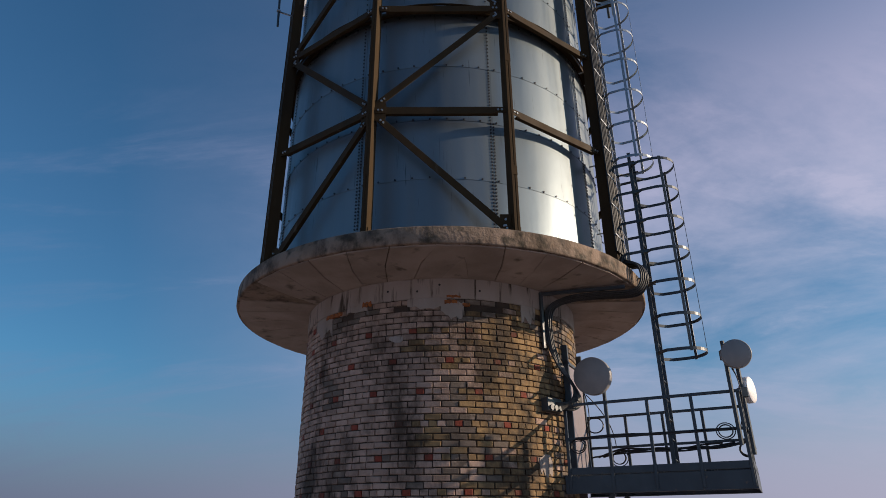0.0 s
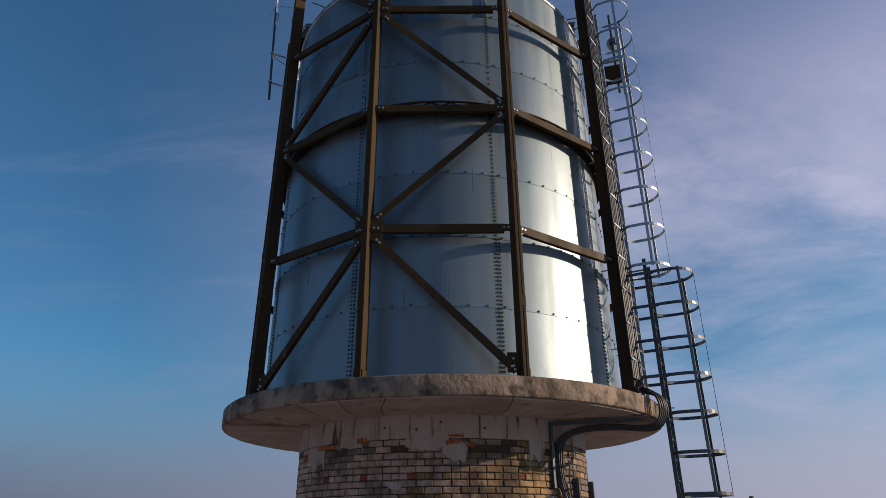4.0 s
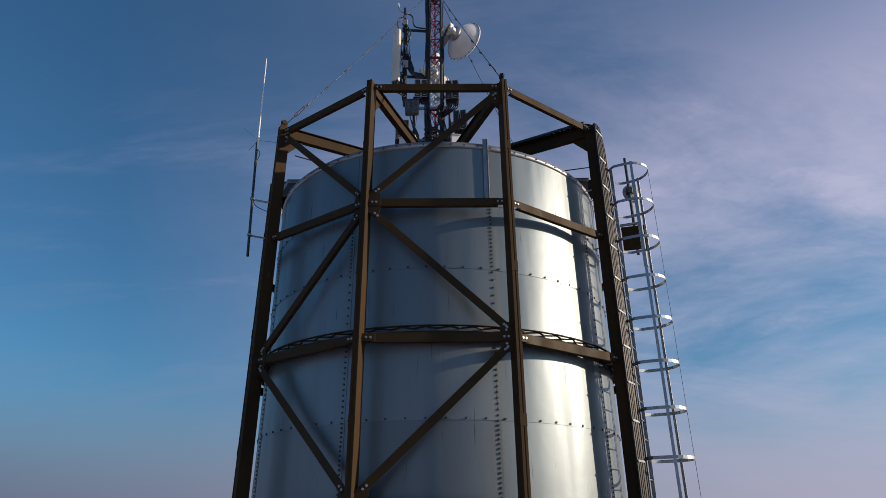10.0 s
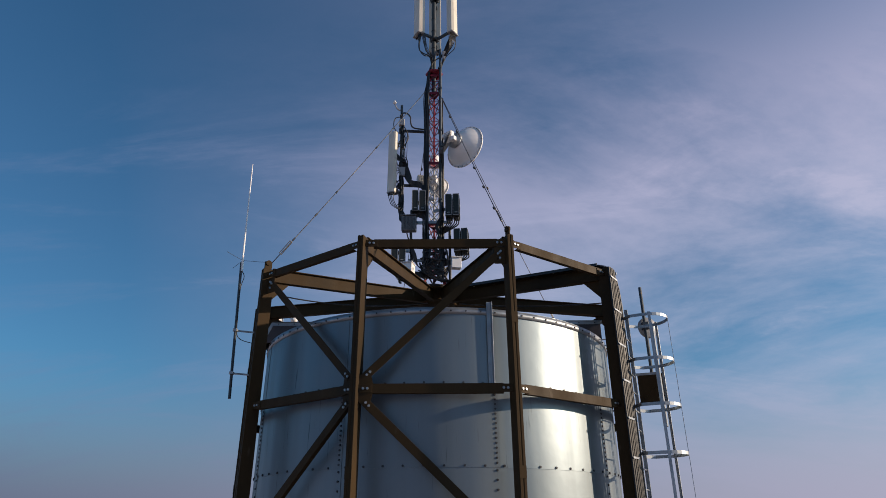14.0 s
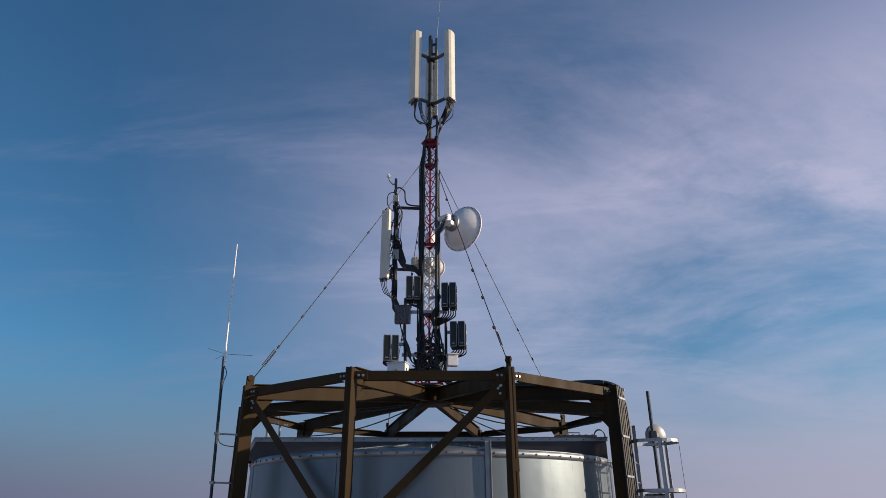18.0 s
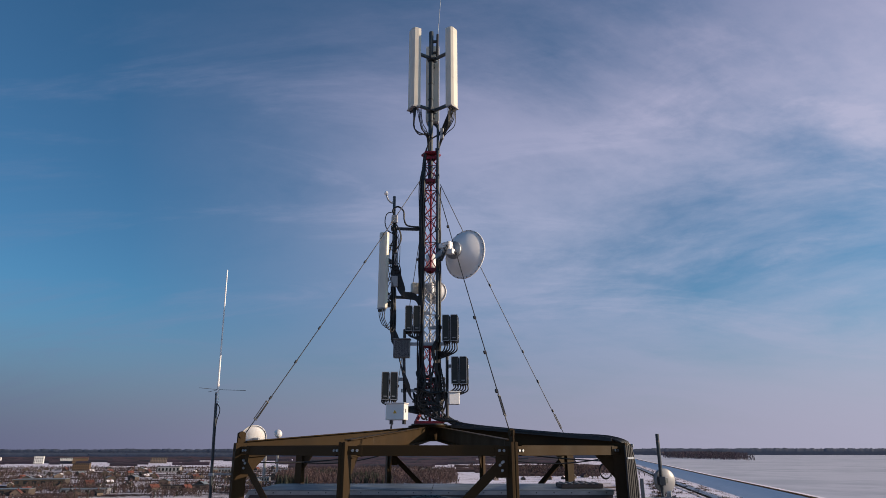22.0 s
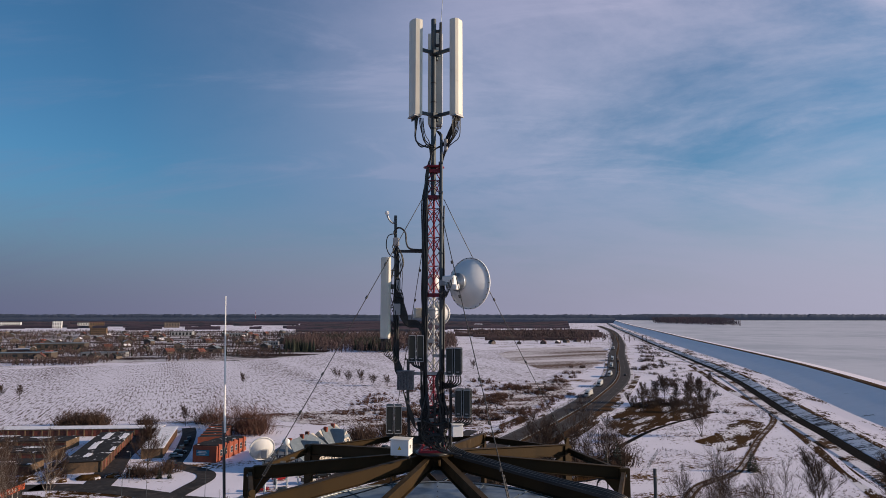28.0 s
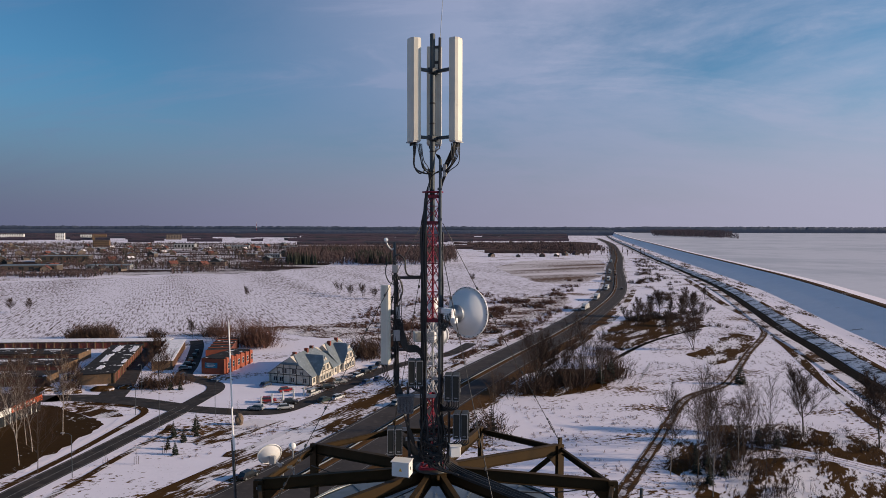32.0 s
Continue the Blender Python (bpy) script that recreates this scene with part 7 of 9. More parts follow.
line_bushes = [(54 + 36 * t + rng.uniform(-6, 2) - 14, 290 + 80 * t, 4, 3) for t in [i / 16 for i in range(17)]] + [(20 + 34 * i / 10 - 16, 214 + 70 * i / 10, 3.5, 3) for i in range(11)]
thicket("roadside_bushes", "low reddish bushes along the highway", line_bushes, M_REDTWIG, 4, 2.6, 14, 2.0)
thicket("scrub_bushes", "reddish scrub scattered over rough ground", [(-60 + 9 * i, 285 + 12 * math.sin(i) + 4 * i, 9, 9) for i in range(11)] + [(-20, 300, 20, 20), (20, 335, 18, 18), (50, 385, 14, 12)], M_REDTWIG, 5, 1.7, 12, 2.2)
thicket("scrub_bushes", "reddish scrub scattered over rough ground", [(60 * u - 40 + rng.uniform(-40, 60) * (0.3 + u), 285 + 150 * u + rng.uniform(-14, 14), 7, 4) for u in [i / 60 for i in range(60)]], M_REDTWIG, 15, 2.2, 14, 2.4)
thicket("scrub_bushes", "dense reddish-brown scrub between field and highway", [(-14, 292, 10, 16), (2, 302, 9, 14), (14, 300, 8, 14), (24, 338, 10, 18), (34, 352, 9, 16), (40, 402, 9, 14), (50, 398, 8, 14), (56, 372, 7, 10), (22, 285, 7, 12), (36, 300, 5, 8), (66, 392, 7, 8), (78, 440, 8, 10), (92, 470, 8, 8), (104, 500, 8, 8), (120, 560, 7, 6), (30, 440, 12, 10), (-2, 350, 10, 9), (10, 380, 10, 8)], M_REDTWIG, 16, 3.4, 16, 2.6)
thicket("scrub_bushes", "dark bushes on the rough strip beyond the highway", [(150, 420, 9, 12), (158, 440, 8, 9), (172, 540, 9, 12), (184, 556, 8, 10), (196, 575, 8, 8), (212, 640, 10, 10), (228, 700, 10, 10), (250, 770, 10, 10), (276, 860, 12, 12), (300, 930, 12, 12), (118, 330, 10, 16), (128, 326, 8, 14), (104, 320, 7, 10), (140, 345, 6, 8)], M_TWIG, 18, 3.8, 14, 2.6)
thicket("hedge_bushes", "brown bushes at the edge of the field", [(-158, 259, 4, 12), (-151, 258, 4, 12), (-146, 257, 3, 8), (-128, 262, 2, 4), (-104, 268, 4, 5), (-30, 225, 5, 10), (-20, 240, 5, 10)], M_TWIG, 6, 8.6, 26, 1.7)
thicket("hedge_bushes", "tall brown bushes behind the brick workshop", [(-96, 262, 3, 3), (-83, 251, 2, 6), (-79, 248, 3, 9), (-75.5, 245, 2, 7)], M_REDTWIG, 26, 13.0, 20, 1.1)
thicket("thicket", "dark bushes at the street corner", [(-87, 180, 4, 12), (-92, 178, 3, 9), (-84, 184, 3, 7), (-113, 176, 3, 5), (-123, 176, 3, 4)], M_TWIG, 17, 4.4, 16, 1.6)
thicket("thicket", "dense bare thicket beside the highway", [(27, 179, 7, 7), (34, 181, 7, 8), (39, 186, 7, 8), (46, 188, 8, 9), (52, 194, 7, 7), (58, 200, 5, 5), (20, 172, 5, 5), (11, 137, 4, 6), (62, 230, 4, 4), (56, 214, 6, 5)], M_TWIG, 7, 8.0, 14, 1.5)
thicket("weeds", "dry weeds and saplings among the trees", [(56, 112, 12, 40), (75, 128, 12, 30), (95, 128, 10, 20), (98, 100, 14, 25), (62, 95, 12, 25), (120, 318, 20, 26), (178, 420, 10, 8), (160, 300, 8, 8), (150, 290, 8, 8)], M_TWIG, 8, 2.6, 9)
thicket("saplings", "crowd of slender bare saplings in the brown weeds", [(58, 116, 6, 12), (66, 124, 6, 12), (74, 130, 6, 10), (84, 133, 6, 8), (64, 108, 6, 6)], M_TWIG, 36, 5.4, 9, 1.1)
thicket("dyke_bushes", "bare bushes scattered by the dyke track", [(150 + 0.27 * (y - 280) - 20 + rng.uniform(-22, 8), y, 6, 4) for y in range(300, 900, 22)], M_TWIG, 9, 3.4, 12, 2.2)

tufts = []
while len(tufts) < 900:
    x, y = rng.uniform(-60, 150), rng.uniform(105, 420)
    road = 0.5 * (y - 166)
    if abs(x - road) < 20 or x > 0.27 * y + 88 or x < road - 70:
        continue
    if noise.noise(Vector((x * 0.03, y * 0.03, 6.0))) > (0.0 if x < road else -0.05):
        tufts.append((x, y, 3.0, 3))
thicket("dry_weeds", "dry brown weeds sticking out of the snow", tufts, M_REDTWIG, 21, 0.8, 5)


def spruce(at, h, label="small dark green spruce in the snow"):
    rng = random.Random(int(at[0] * 10))
    t = thing("spruce", label, "tree", (*at, 0), group="spruces")
    tv, tf, cv, cf = [], [], [], []
    prong(tv, tf, Vector((0, 0, -0.1)), Vector((0, 0, h)), 0.02 * h + 0.02, 0.01, 6)
    n = 13
    for i in range(n):
        z = h * (0.08 + 0.9 * i / n)
        rad = h * 0.28 * (1 - i / n) + 0.08
        for k in range(11):
            a = rng.uniform(0, 2 * math.pi)
            p = Vector((0, 0, z + rng.uniform(-0.1, 0.1)))
            d = Vector((math.cos(a), math.sin(a), -0.22 + 0.4 * i / n)).normalized()
            q = p + d * rad * rng.uniform(0.75, 1.15)
            side = d.cross(Vector((0, 0, 1))).normalized()
            k0 = len(cv)
            w = rad * 0.22
            cv += [p, p.lerp(q, 0.55) + side * w, q, p.lerp(q, 0.55) - side * w, p.lerp(q, 0.6) - Vector((0, 0, w * 0.9))]
            cf += [(k0, k0 + 1, k0 + 2), (k0, k0 + 2, k0 + 3), (k0, k0 + 4, k0 + 2)]
    for nm, me in (("trunk", mesh_of("trunk", tv, tf, M_BARK)), ("crown", mesh_of("crown", cv, cf, M_NEEDLE))):
        new(nm, me).parent = t


for x, y, h in ((-83.4, 176.6, 3.6), (-80.5, 176.6, 3.2), (-63.8, 133.4, 4.2), (-61.8, 125.9, 3.0), (-58.7, 122.5, 3.2), (-60.3, 130.7, 3.4), (-60.5, 138.7, 4.4), (-58.8, 134.5, 2.6)):
    spruce((x, y), h)
spruce((94.7, 185.5), 8.0, "taller ragged pine beside the track")
spruce((50, 186), 7.0, "dark spruce in the thicket")
spruce((55, 192), 9.0, "dark spruce in the thicket")
spruce((11.6, 137), 7.5, "young pine at the edge of the highway")
for x, y, h in ((51.6, 113.0, 4.5), (54.6, 114.5, 5.0), (56.5, 112, 4.0), (59.3, 116.0, 4.6), (54.0, 119.5, 4.2), (72.5, 129.5, 5.0), (75.6, 127.6, 4.4), (52.0, 107.5, 4.2)):
    spruce((x, y), h, "young dark pine among the bare trees")


def wood(name, label, places, seed, h, material, twigs=14, w=0.16, z0=0.0, wide=0.55):
    """A wood of simple bare trees at (x, y) places, joined."""
    rng = random.Random(seed)
    vs, fs = [], []
    for x, y in places:
        hh = h * rng.uniform(0.75, 1.15)
        p = Vector((x, y, z0))
        k0 = len(vs)
        vs += [p + Vector((-0.11, 0, 0)), p + Vector((0.11, 0, 0)), p + Vector((0, 0, hh * 0.7))]
        fs.append((k0, k0 + 1, k0 + 2))
        for _ in range(twigs):
            z = hh * rng.uniform(0.06, 0.85)
            a = rng.uniform(0, 2 * math.pi)
            d = Vector((math.cos(a) * wide, math.sin(a) * wide, 1)).normalized()
            sprig(vs, fs, p + Vector((0, 0, z)), d, hh * rng.uniform(0.18, 0.38), w, rng)
    ob = new(name, mesh_of(name, vs, fs, material))
    return tagged(ob, label, "woodland", kind="stuff")


def firs(name, label, places, seed, h):
    """Plain conifers of three tiers, joined."""
    rng = random.Random(seed)
    vs, fs = [], []
    for x, y in places:
        hh = h * rng.uniform(0.7, 1.1)
        for z0, z1, w in ((0.06, 0.55, 0.15), (0.30, 0.78, 0.12), (0.55, 1.0, 0.08)):
            k0 = len(vs)
            vs += [Vector((x + w * hh * math.cos(a), y + w * hh * math.sin(a), hh * z0)) for a in (0.4, 1.65, 2.9, 4.2, 5.4)] + [Vector((x, y, hh * z1))]
            fs += [(k0 + i, k0 + (i + 1) % 5, k0 + 5) for i in range(5)]
    return tagged(new(name, mesh_of(name, vs, fs, M_NEEDLE)), label, "woodland", kind="stuff")


rng = random.Random(31)
spots = []
while len(spots) < 4600:
    x, y = rng.uniform(-260, 130), rng.uniform(775, 1250)
    edge = 775 + 120 * max(0, (x + 60) / 190) + 14 * noise.noise(Vector((x * 0.02, 0, 0)))
    if y > edge and x > -0.262 * y + 4 and x < 0.0 * y + 18:
        spots.append((x, y))
wood("woodland", "leafless woodland beyond the snowy field", spots, 1, 15.0, M_WOOD1, 14, 0.24)
firs("conifers", "dark conifers standing in blocks within the woodland", [p for p in spots if noise.noise(Vector((p[0] * 0.014, p[1] * 0.008, 4.0))) > 0.42], 6, 16.0)
spots = [(rng.gauss(215, 45), rng.gauss(1230, 90)) for _ in range(420)] + [(rng.uniform(60, 330), rng.uniform(1250, 1700)) for _ in range(700)]
wood("woodland", "brown woodland near the bend of the highway", spots, 2, 12.0, M_WOOD1, 16, 0.5)
spots = []
while len(spots) < 6500:
    y = 560 + 1140 * rng.random() ** 1.5
    x = rng.uniform(-0.76, -0.22) * y
    if noise.noise(Vector((x * 0.012, y * 0.010, 1.0))) > (-0.02 if y < 1000 else -0.15) and y > 575 + max(0, x + 330) * 1.0:
        spots.append((x, y))
wood("town_trees", "bare trees and garden bushes among the houses", spots, 3, 6.0, M_WOOD1, 18, 0.24, wide=1.1)
firs("conifers", "dark conifers scattered in the gardens", spots[::40], 7, 9.0)
spots = [(rng.uniform(-430, 0) - 0.05 * (y - 600), y) for y in (rng.uniform(590, 740) for _ in range(420)) if True]
wood("town_trees", "low bushes along the far edge of the field", [(x, y) for x, y in spots if y > 600 + max(0, x + 330) * 1.35], 4, 3.0, M_WOOD1, 8, 0.22)
spots = []
for _ in range(2600):
    t, u = rng.random(), rng.random()
    spots.append((1010 + 700 * t - 60 * u + rng.uniform(0, 300) * t, 2130 + 2300 * t + u * 700))
wood("woodland", "dark wooded peninsula in the frozen lake", [(x, y) for x, y in spots if x > 0.29 * y + 35 and x < 0.45 * y + 70], 5, 24.0, M_WOOD2, 12, 0.9, 6.5)


def far_wood(name, label, y0, y1, xa, xb, n, h, material, seed, width):
    """Distant woodland: ragged rows of crowns one behind another, joined."""
    rng = random.Random(seed)
    vs, fs = [], []
    for k in range(n):
        y = y0 + (y1 - y0) * k / max(1, n - 1)
        x, b, last = xa(y), xb(y), None
        while x < b:
            x += width * rng.uniform(0.35, 0.9)
            if noise.noise(Vector((x * 0.0022, y * 0.0030, seed))) + 0.5 * noise.noise(Vector((x * 0.009, y * 0.008, seed + 4.0))) < (0.05 if y < 1760 else -0.02 if y < 3000 else -0.35) and k < n - 2:
                last = None
                continue
            rough = 1.0 if h < 20 else 0.4
            stand = 1 + rough * 0.30 * noise.noise(Vector((x * 0.004, y * 0.01, 2.0))) + rough * 0.22 * noise.noise(Vector((x * 0.02, y * 0.03, 5.0)))
            top = h * stand * rng.uniform(0.90, 1.02)
            j = lambda: rng.uniform(-0.03, 0.03) * width
            k0 = len(vs)
            vs += [Vector((x, y + j(), -0.5)), Vector((x + j() * 0.5, y + j(), top * rng.uniform(0.4, 0.65))), Vector((x + j() * 0.5, y + j(), top)), Vector((x + j(), y + width * 1.5, top * 0.8))]
            if last is not None:
                fs += [(last + i, k0 + i, k0 + i + 1, last + i + 1) for i in range(3)]
            last = k0
    me = mesh_of(name, vs, fs, material)
    me.shade_smooth()
    return tagged(new(name, me), label, "woodland", kind="stuff")


# distance haze is painted into this blue-grey base colour
M_WOOD3 = mat("haze_tinted_far_woodland", (0.072, 0.092, 0.138), 0.95, 0.0, (0.062, 0.080, 0.122), 300.0)
far_wood("woodland", "leafless undergrowth and stems of the woodland", 795, 1250, lambda y: -0.255 * y + 6, lambda y: 14, 9, 7.0, M_WOOD2, 8, 2.4)
far_wood("woodland", "bare thickets behind the bend of the highway", 1150, 1720, lambda y: 0.03 * y + 30 * math.sin(y * 0.05), lambda y: 0.235 * y + 22 * math.sin(y * 0.03), 12, 6.5, M_WOOD1, 9, 3.0)
far_wood("far_woods", "distant brown woodland to the horizon", 1300, 1740, lambda y: -0.24 * y, lambda y: -0.02 * y, 5, 9, M_WOOD2, 5, 5)
far_wood("far_woods", "distant brown woodland to the horizon", 1750, 3300, lambda y: -0.85 * y, lambda y: 0.19 * y + 20, 18, 10, M_WOOD2, 1, 8)
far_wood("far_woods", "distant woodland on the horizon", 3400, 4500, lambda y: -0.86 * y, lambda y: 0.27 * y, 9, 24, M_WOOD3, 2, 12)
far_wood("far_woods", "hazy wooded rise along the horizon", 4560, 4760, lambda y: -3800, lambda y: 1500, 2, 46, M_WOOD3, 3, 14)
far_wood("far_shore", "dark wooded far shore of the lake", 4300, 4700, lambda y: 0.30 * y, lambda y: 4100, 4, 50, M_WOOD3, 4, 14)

# ---- buildings ----
M_RENDER = mat("cream_render", (0.55, 0.50, 0.43), 0.85, 0.0, (0.48, 0.43, 0.37), 1.5, stain=(0.34, 0.30, 0.26), stain_size=0.7, bump=0.1, bump_size=6)
M_YBRICK = mat("yellow_brick_wall", (0.15, 0.090, 0.050), 0.85, 0.0, (0.11, 0.070, 0.042), 1.2, stain=(0.085, 0.062, 0.045), stain_size=0.8)
M_ORANGE = mat("orange_brick_wall", (0.30, 0.075, 0.038), 0.85, 0.0, (0.24, 0.062, 0.035), 1.5, stain=(0.22, 0.07, 0.045), stain_size=0.8)
M_ROOF = mat("dark_felt_roof", (0.026, 0.025, 0.027), 0.95, 0.0, (0.038, 0.036, 0.037), 2.5, stain=(0.70, 0.67, 0.70), stain_size=2.8, stain_mix=(0.63, 0.66), spec=0.1)
M_SNOWROOF = mat("snow_on_roof", (0.80, 0.76, 0.81), 0.8, 0.0, (0.66, 0.65, 0.68), 2.0)
M_METAL = mat("blue_grey_metal_roof", (0.205, 0.235, 0.255), 0.5, 0.3, (0.165, 0.195, 0.215), 2.0, stain=(0.28, 0.32, 0.34), stain_size=1.0)
M_TIMBER = mat("dark_timber", (0.035, 0.025, 0.02), 0.8)
M_GLASS = mat("window_glass", (0.02, 0.025, 0.03), 0.08, 0.0, (0.03, 0.035, 0.04), 2.0)
M_GATE = mat("brown_garage_gate", (0.135, 0.032, 0.020), 0.8, 0.0, (0.070, 0.024, 0.018), 1.0, obj=0.6)
M_SIGNR = mat("red_sign", (0.55, 0.10, 0.035), 0.5)
M_SIGNB = mat("blue_sign", (0.02, 0.22, 0.36), 0.5)
M_SIGNW = mat("white_sign", (0.72, 0.72, 0.70), 0.5)
M_RTILE = mat("red_roof", (0.150, 0.050, 0.036), 0.8, obj=0.4)
M_HOUSE = mat("weathered_house_wall", (0.12, 0.092, 0.075), 0.85, 0.0, (0.09, 0.072, 0.062), 2.0, obj=0.4)
M_STONE = mat("brown_boulder", (0.17, 0.115, 0.08), 0.9, 0.0, (0.12, 0.085, 0.06), 0.6, bump=0.5, bump_size=3)


def garage_row(p0, p1, depth, h, n, label, roof=None, gates=True, yaw_side=1):
    """A row of garages from p0 to p1 (the gated side), going back by depth."""
    p0, p1 = Vector((*p0, 0)), Vector((*p1, 0))
    u = (p1 - p0).normalized()
    v = Vector((-u.y, u.x, 0)) * yaw_side
    ln = (p1 - p0).length
    m = Matrix((u, v, u.cross(v))).transposed().to_4x4()
    m.translation = p0
    t = thing("garage_row", label, "garage", group="garage rows")
    bm = B()
    box(bm, (ln, depth, h), m @ Matrix.Translation((ln / 2, depth / 2, h / 2)))
    part("wall", bm, M_YBRICK, t)
    bm = B()
    box(bm, (ln + 0.6, depth + 0.8, 0.22), m @ Matrix.Translation((ln / 2, depth / 2, h + 0.11)), 0.02)
    part("roof", bm, roof or M_ROOF, t)
    if gates:
        w = ln / n
        for k in range(n):
            bm = B()
            box(bm, (w * 0.84, 0.10, h * 0.84), m @ Matrix.Translation((w * (k + 0.5), -0.03, h * 0.40)), 0.01)
            part("gate", bm, M_GATE, t)
            bm = B()
            box(bm, (w * 0.14, 0.4, h - 0.1), m @ Matrix.Translation((w * k, -0.1, h / 2 - 0.05)))
            part("pier", bm, M_YBRICK, t)
    return t


garage_row((-196, 236), (-113, 241.5), 6, 2.9, 26, "long yellow-brick garage row with snow on its flat roof", M_SNOWROOF)
garage_row((-190, 211), (-133.5, 214), 9, 3.2, 10, "yellow-brick garage row with a dark felt roof", None, True, 1)
garage_row((-168, 195), (-128.5, 196), 9.5, 3.2, 9, "yellow-brick garage row with snow patches on the roof")
garage_row((-152, 179), (-124, 180), 7.5, 3.0, 7, "low brown garage row beside the street")
garage_row((-104.6, 184), (-118.9, 232), 10.5, 3.3, 12, "wide garage block with half-melted snow on its roof", None, True, 1)
garage_row((-94.4, 203), (-106.5, 243), 6.6, 3.2, 14, "narrow garage row under a white snowy roof", M_SNOWROOF)
# old snow lying on the roofs in ragged sheets, thin at the edge
for k, (x, y, w, d, a, z) in enumerate(((-162, 222, 14, 3.2, 3, 3.42), (-146, 220, 9, 2.6, 3, 3.42), (-176, 217, 10, 2.4, 3, 3.42), (-152, 201, 15, 3.6, 1, 3.42), (-138, 203, 8, 2.6, 1, 3.42), (-142, 185, 9, 2.6, 2, 3.22), (-133, 183, 6, 2.0, 2, 3.22), (-118.8, 206, 17, 3.0, 107, 3.52), (-123.2, 222, 17, 3.4, 107, 3.52), (-117.0, 222, 15, 3.0, 107, 3.52), (-112.6, 191, 8, 2.6, 107, 3.52), (-110, 201, 9, 1.8, 107, 3.52))):
    rr = random.Random(k)
    n = 44
    def edge(t, g):
        u = (abs(math.cos(t)) ** 0.5 * math.copysign(1, math.cos(t)), abs(math.sin(t)) ** 0.5 * math.copysign(1, math.sin(t)))
        q = (0.78 + 0.45 * noise.noise(Vector((u[0] * 2.2 + k * 7.0, u[1] * 2.2, 1.0))) + rr.uniform(-0.05, 0.05)) * g
        return u[0] * w / 2 * q, u[1] * d / 2 * q
    bm = B()
    lo = [bm.verts.new((*edge(i * 2 * math.pi / n, 1.0), 0.0)) for i in range(n)]
    hi = [bm.verts.new((v.co.x * 0.93, v.co.y * 0.86, 0.07)) for v in lo]
    bm.faces.new(hi)
    for i in range(n):
        bm.faces.new((lo[i], lo[(i + 1) % n], hi[(i + 1) % n], hi[i]))
    bmesh.ops.transform(bm, matrix=Matrix.Translation((x, y, z - 0.02)) @ Matrix.Rotation(radians(a), 4, "Z"), verts=bm.verts[:])
    tagged(part("roof_snow", bm, M_SNOWROOF), "ragged sheet of old snow lying on a garage roof", "snow", group="roof snow")


def window_on(parent, m, w, h, rows=1, cols=2, frame_mat=None):
    """A window facing -y of m."""
    bm = B()
    box(bm, (w, 0.06, h), m)
    win = part("window", bm, frame_mat or M_SIGNW, parent)
    for r in range(rows):
        for c in range(cols):
            bm = B()
            pw, ph = w / cols - 0.10, h / rows - 0.10
            box(bm, (pw, 0.02, ph), m @ Matrix.Translation(((c + 0.5) * w / cols - w / 2, -0.036, (r + 0.5) * h / rows - h / 2)))
            part("pane", bm, M_GLASS, win)
    return win


# the guesthouse: half-timbered walls under a blue-grey metal roof
def prism(bm, m, w, ln, z0, zr, hip=0.0, over=0.5, thick=0.25):
    """A pitched roof: w across x, ln along y, from the eaves z0 to the ridge zr; hip: how far the ridge ends are cut back."""
    hw = w / 2 + over
    drop = (zr - z0) * over / (w / 2)
    e = z0 - drop
    y0, y1 = -over, ln + over
    zh = zr - (zr - e) * 0.42
    xh = hw * (zr - zh) / (zr - e)
    def add(off):
        r = lambda x, y, z: bm.verts.new(m @ Vector((x, y, z + off)))
        return dict(a=r(-hw, y0, e), b=r(hw, y0, e), c=r(hw, y1, e), d=r(-hw, y1, e), f=r(0, y0 + hip, zr), g=r(0, y1 - hip, zr), a2=r(-xh, y0, zh), b2=r(xh, y0, zh), c2=r(xh, y1, zh), d2=r(-xh, y1, zh))
    t, u = add(thick), add(0.0)
    for q, flip in ((t, False), (u, True)):
        fs = [("a", "a2", "f", "g", "d2", "d"), ("b", "c", "c2", "g", "f", "b2")]
        if hip:
            fs += [("a2", "b2", "f"), ("d2", "g", "c2")]
        for n in fs:
            vs = [q[k] for k in n]
            if not hip:
                vs = [q[k] for k in n if k not in ("a2", "b2", "c2", "d2")]
            bm.faces.new(vs[::-1] if flip else vs)
    edge = ["a", "d"], ["c", "b"], ["d", "d2"], ["c2", "c"], ["b", "b2"], ["a2", "a"]
    for p, q in edge:
        bm.faces.new((t[p], t[q], u[q], u[p]))
    bmesh.ops.recalc_face_normals(bm, faces=bm.faces[:])


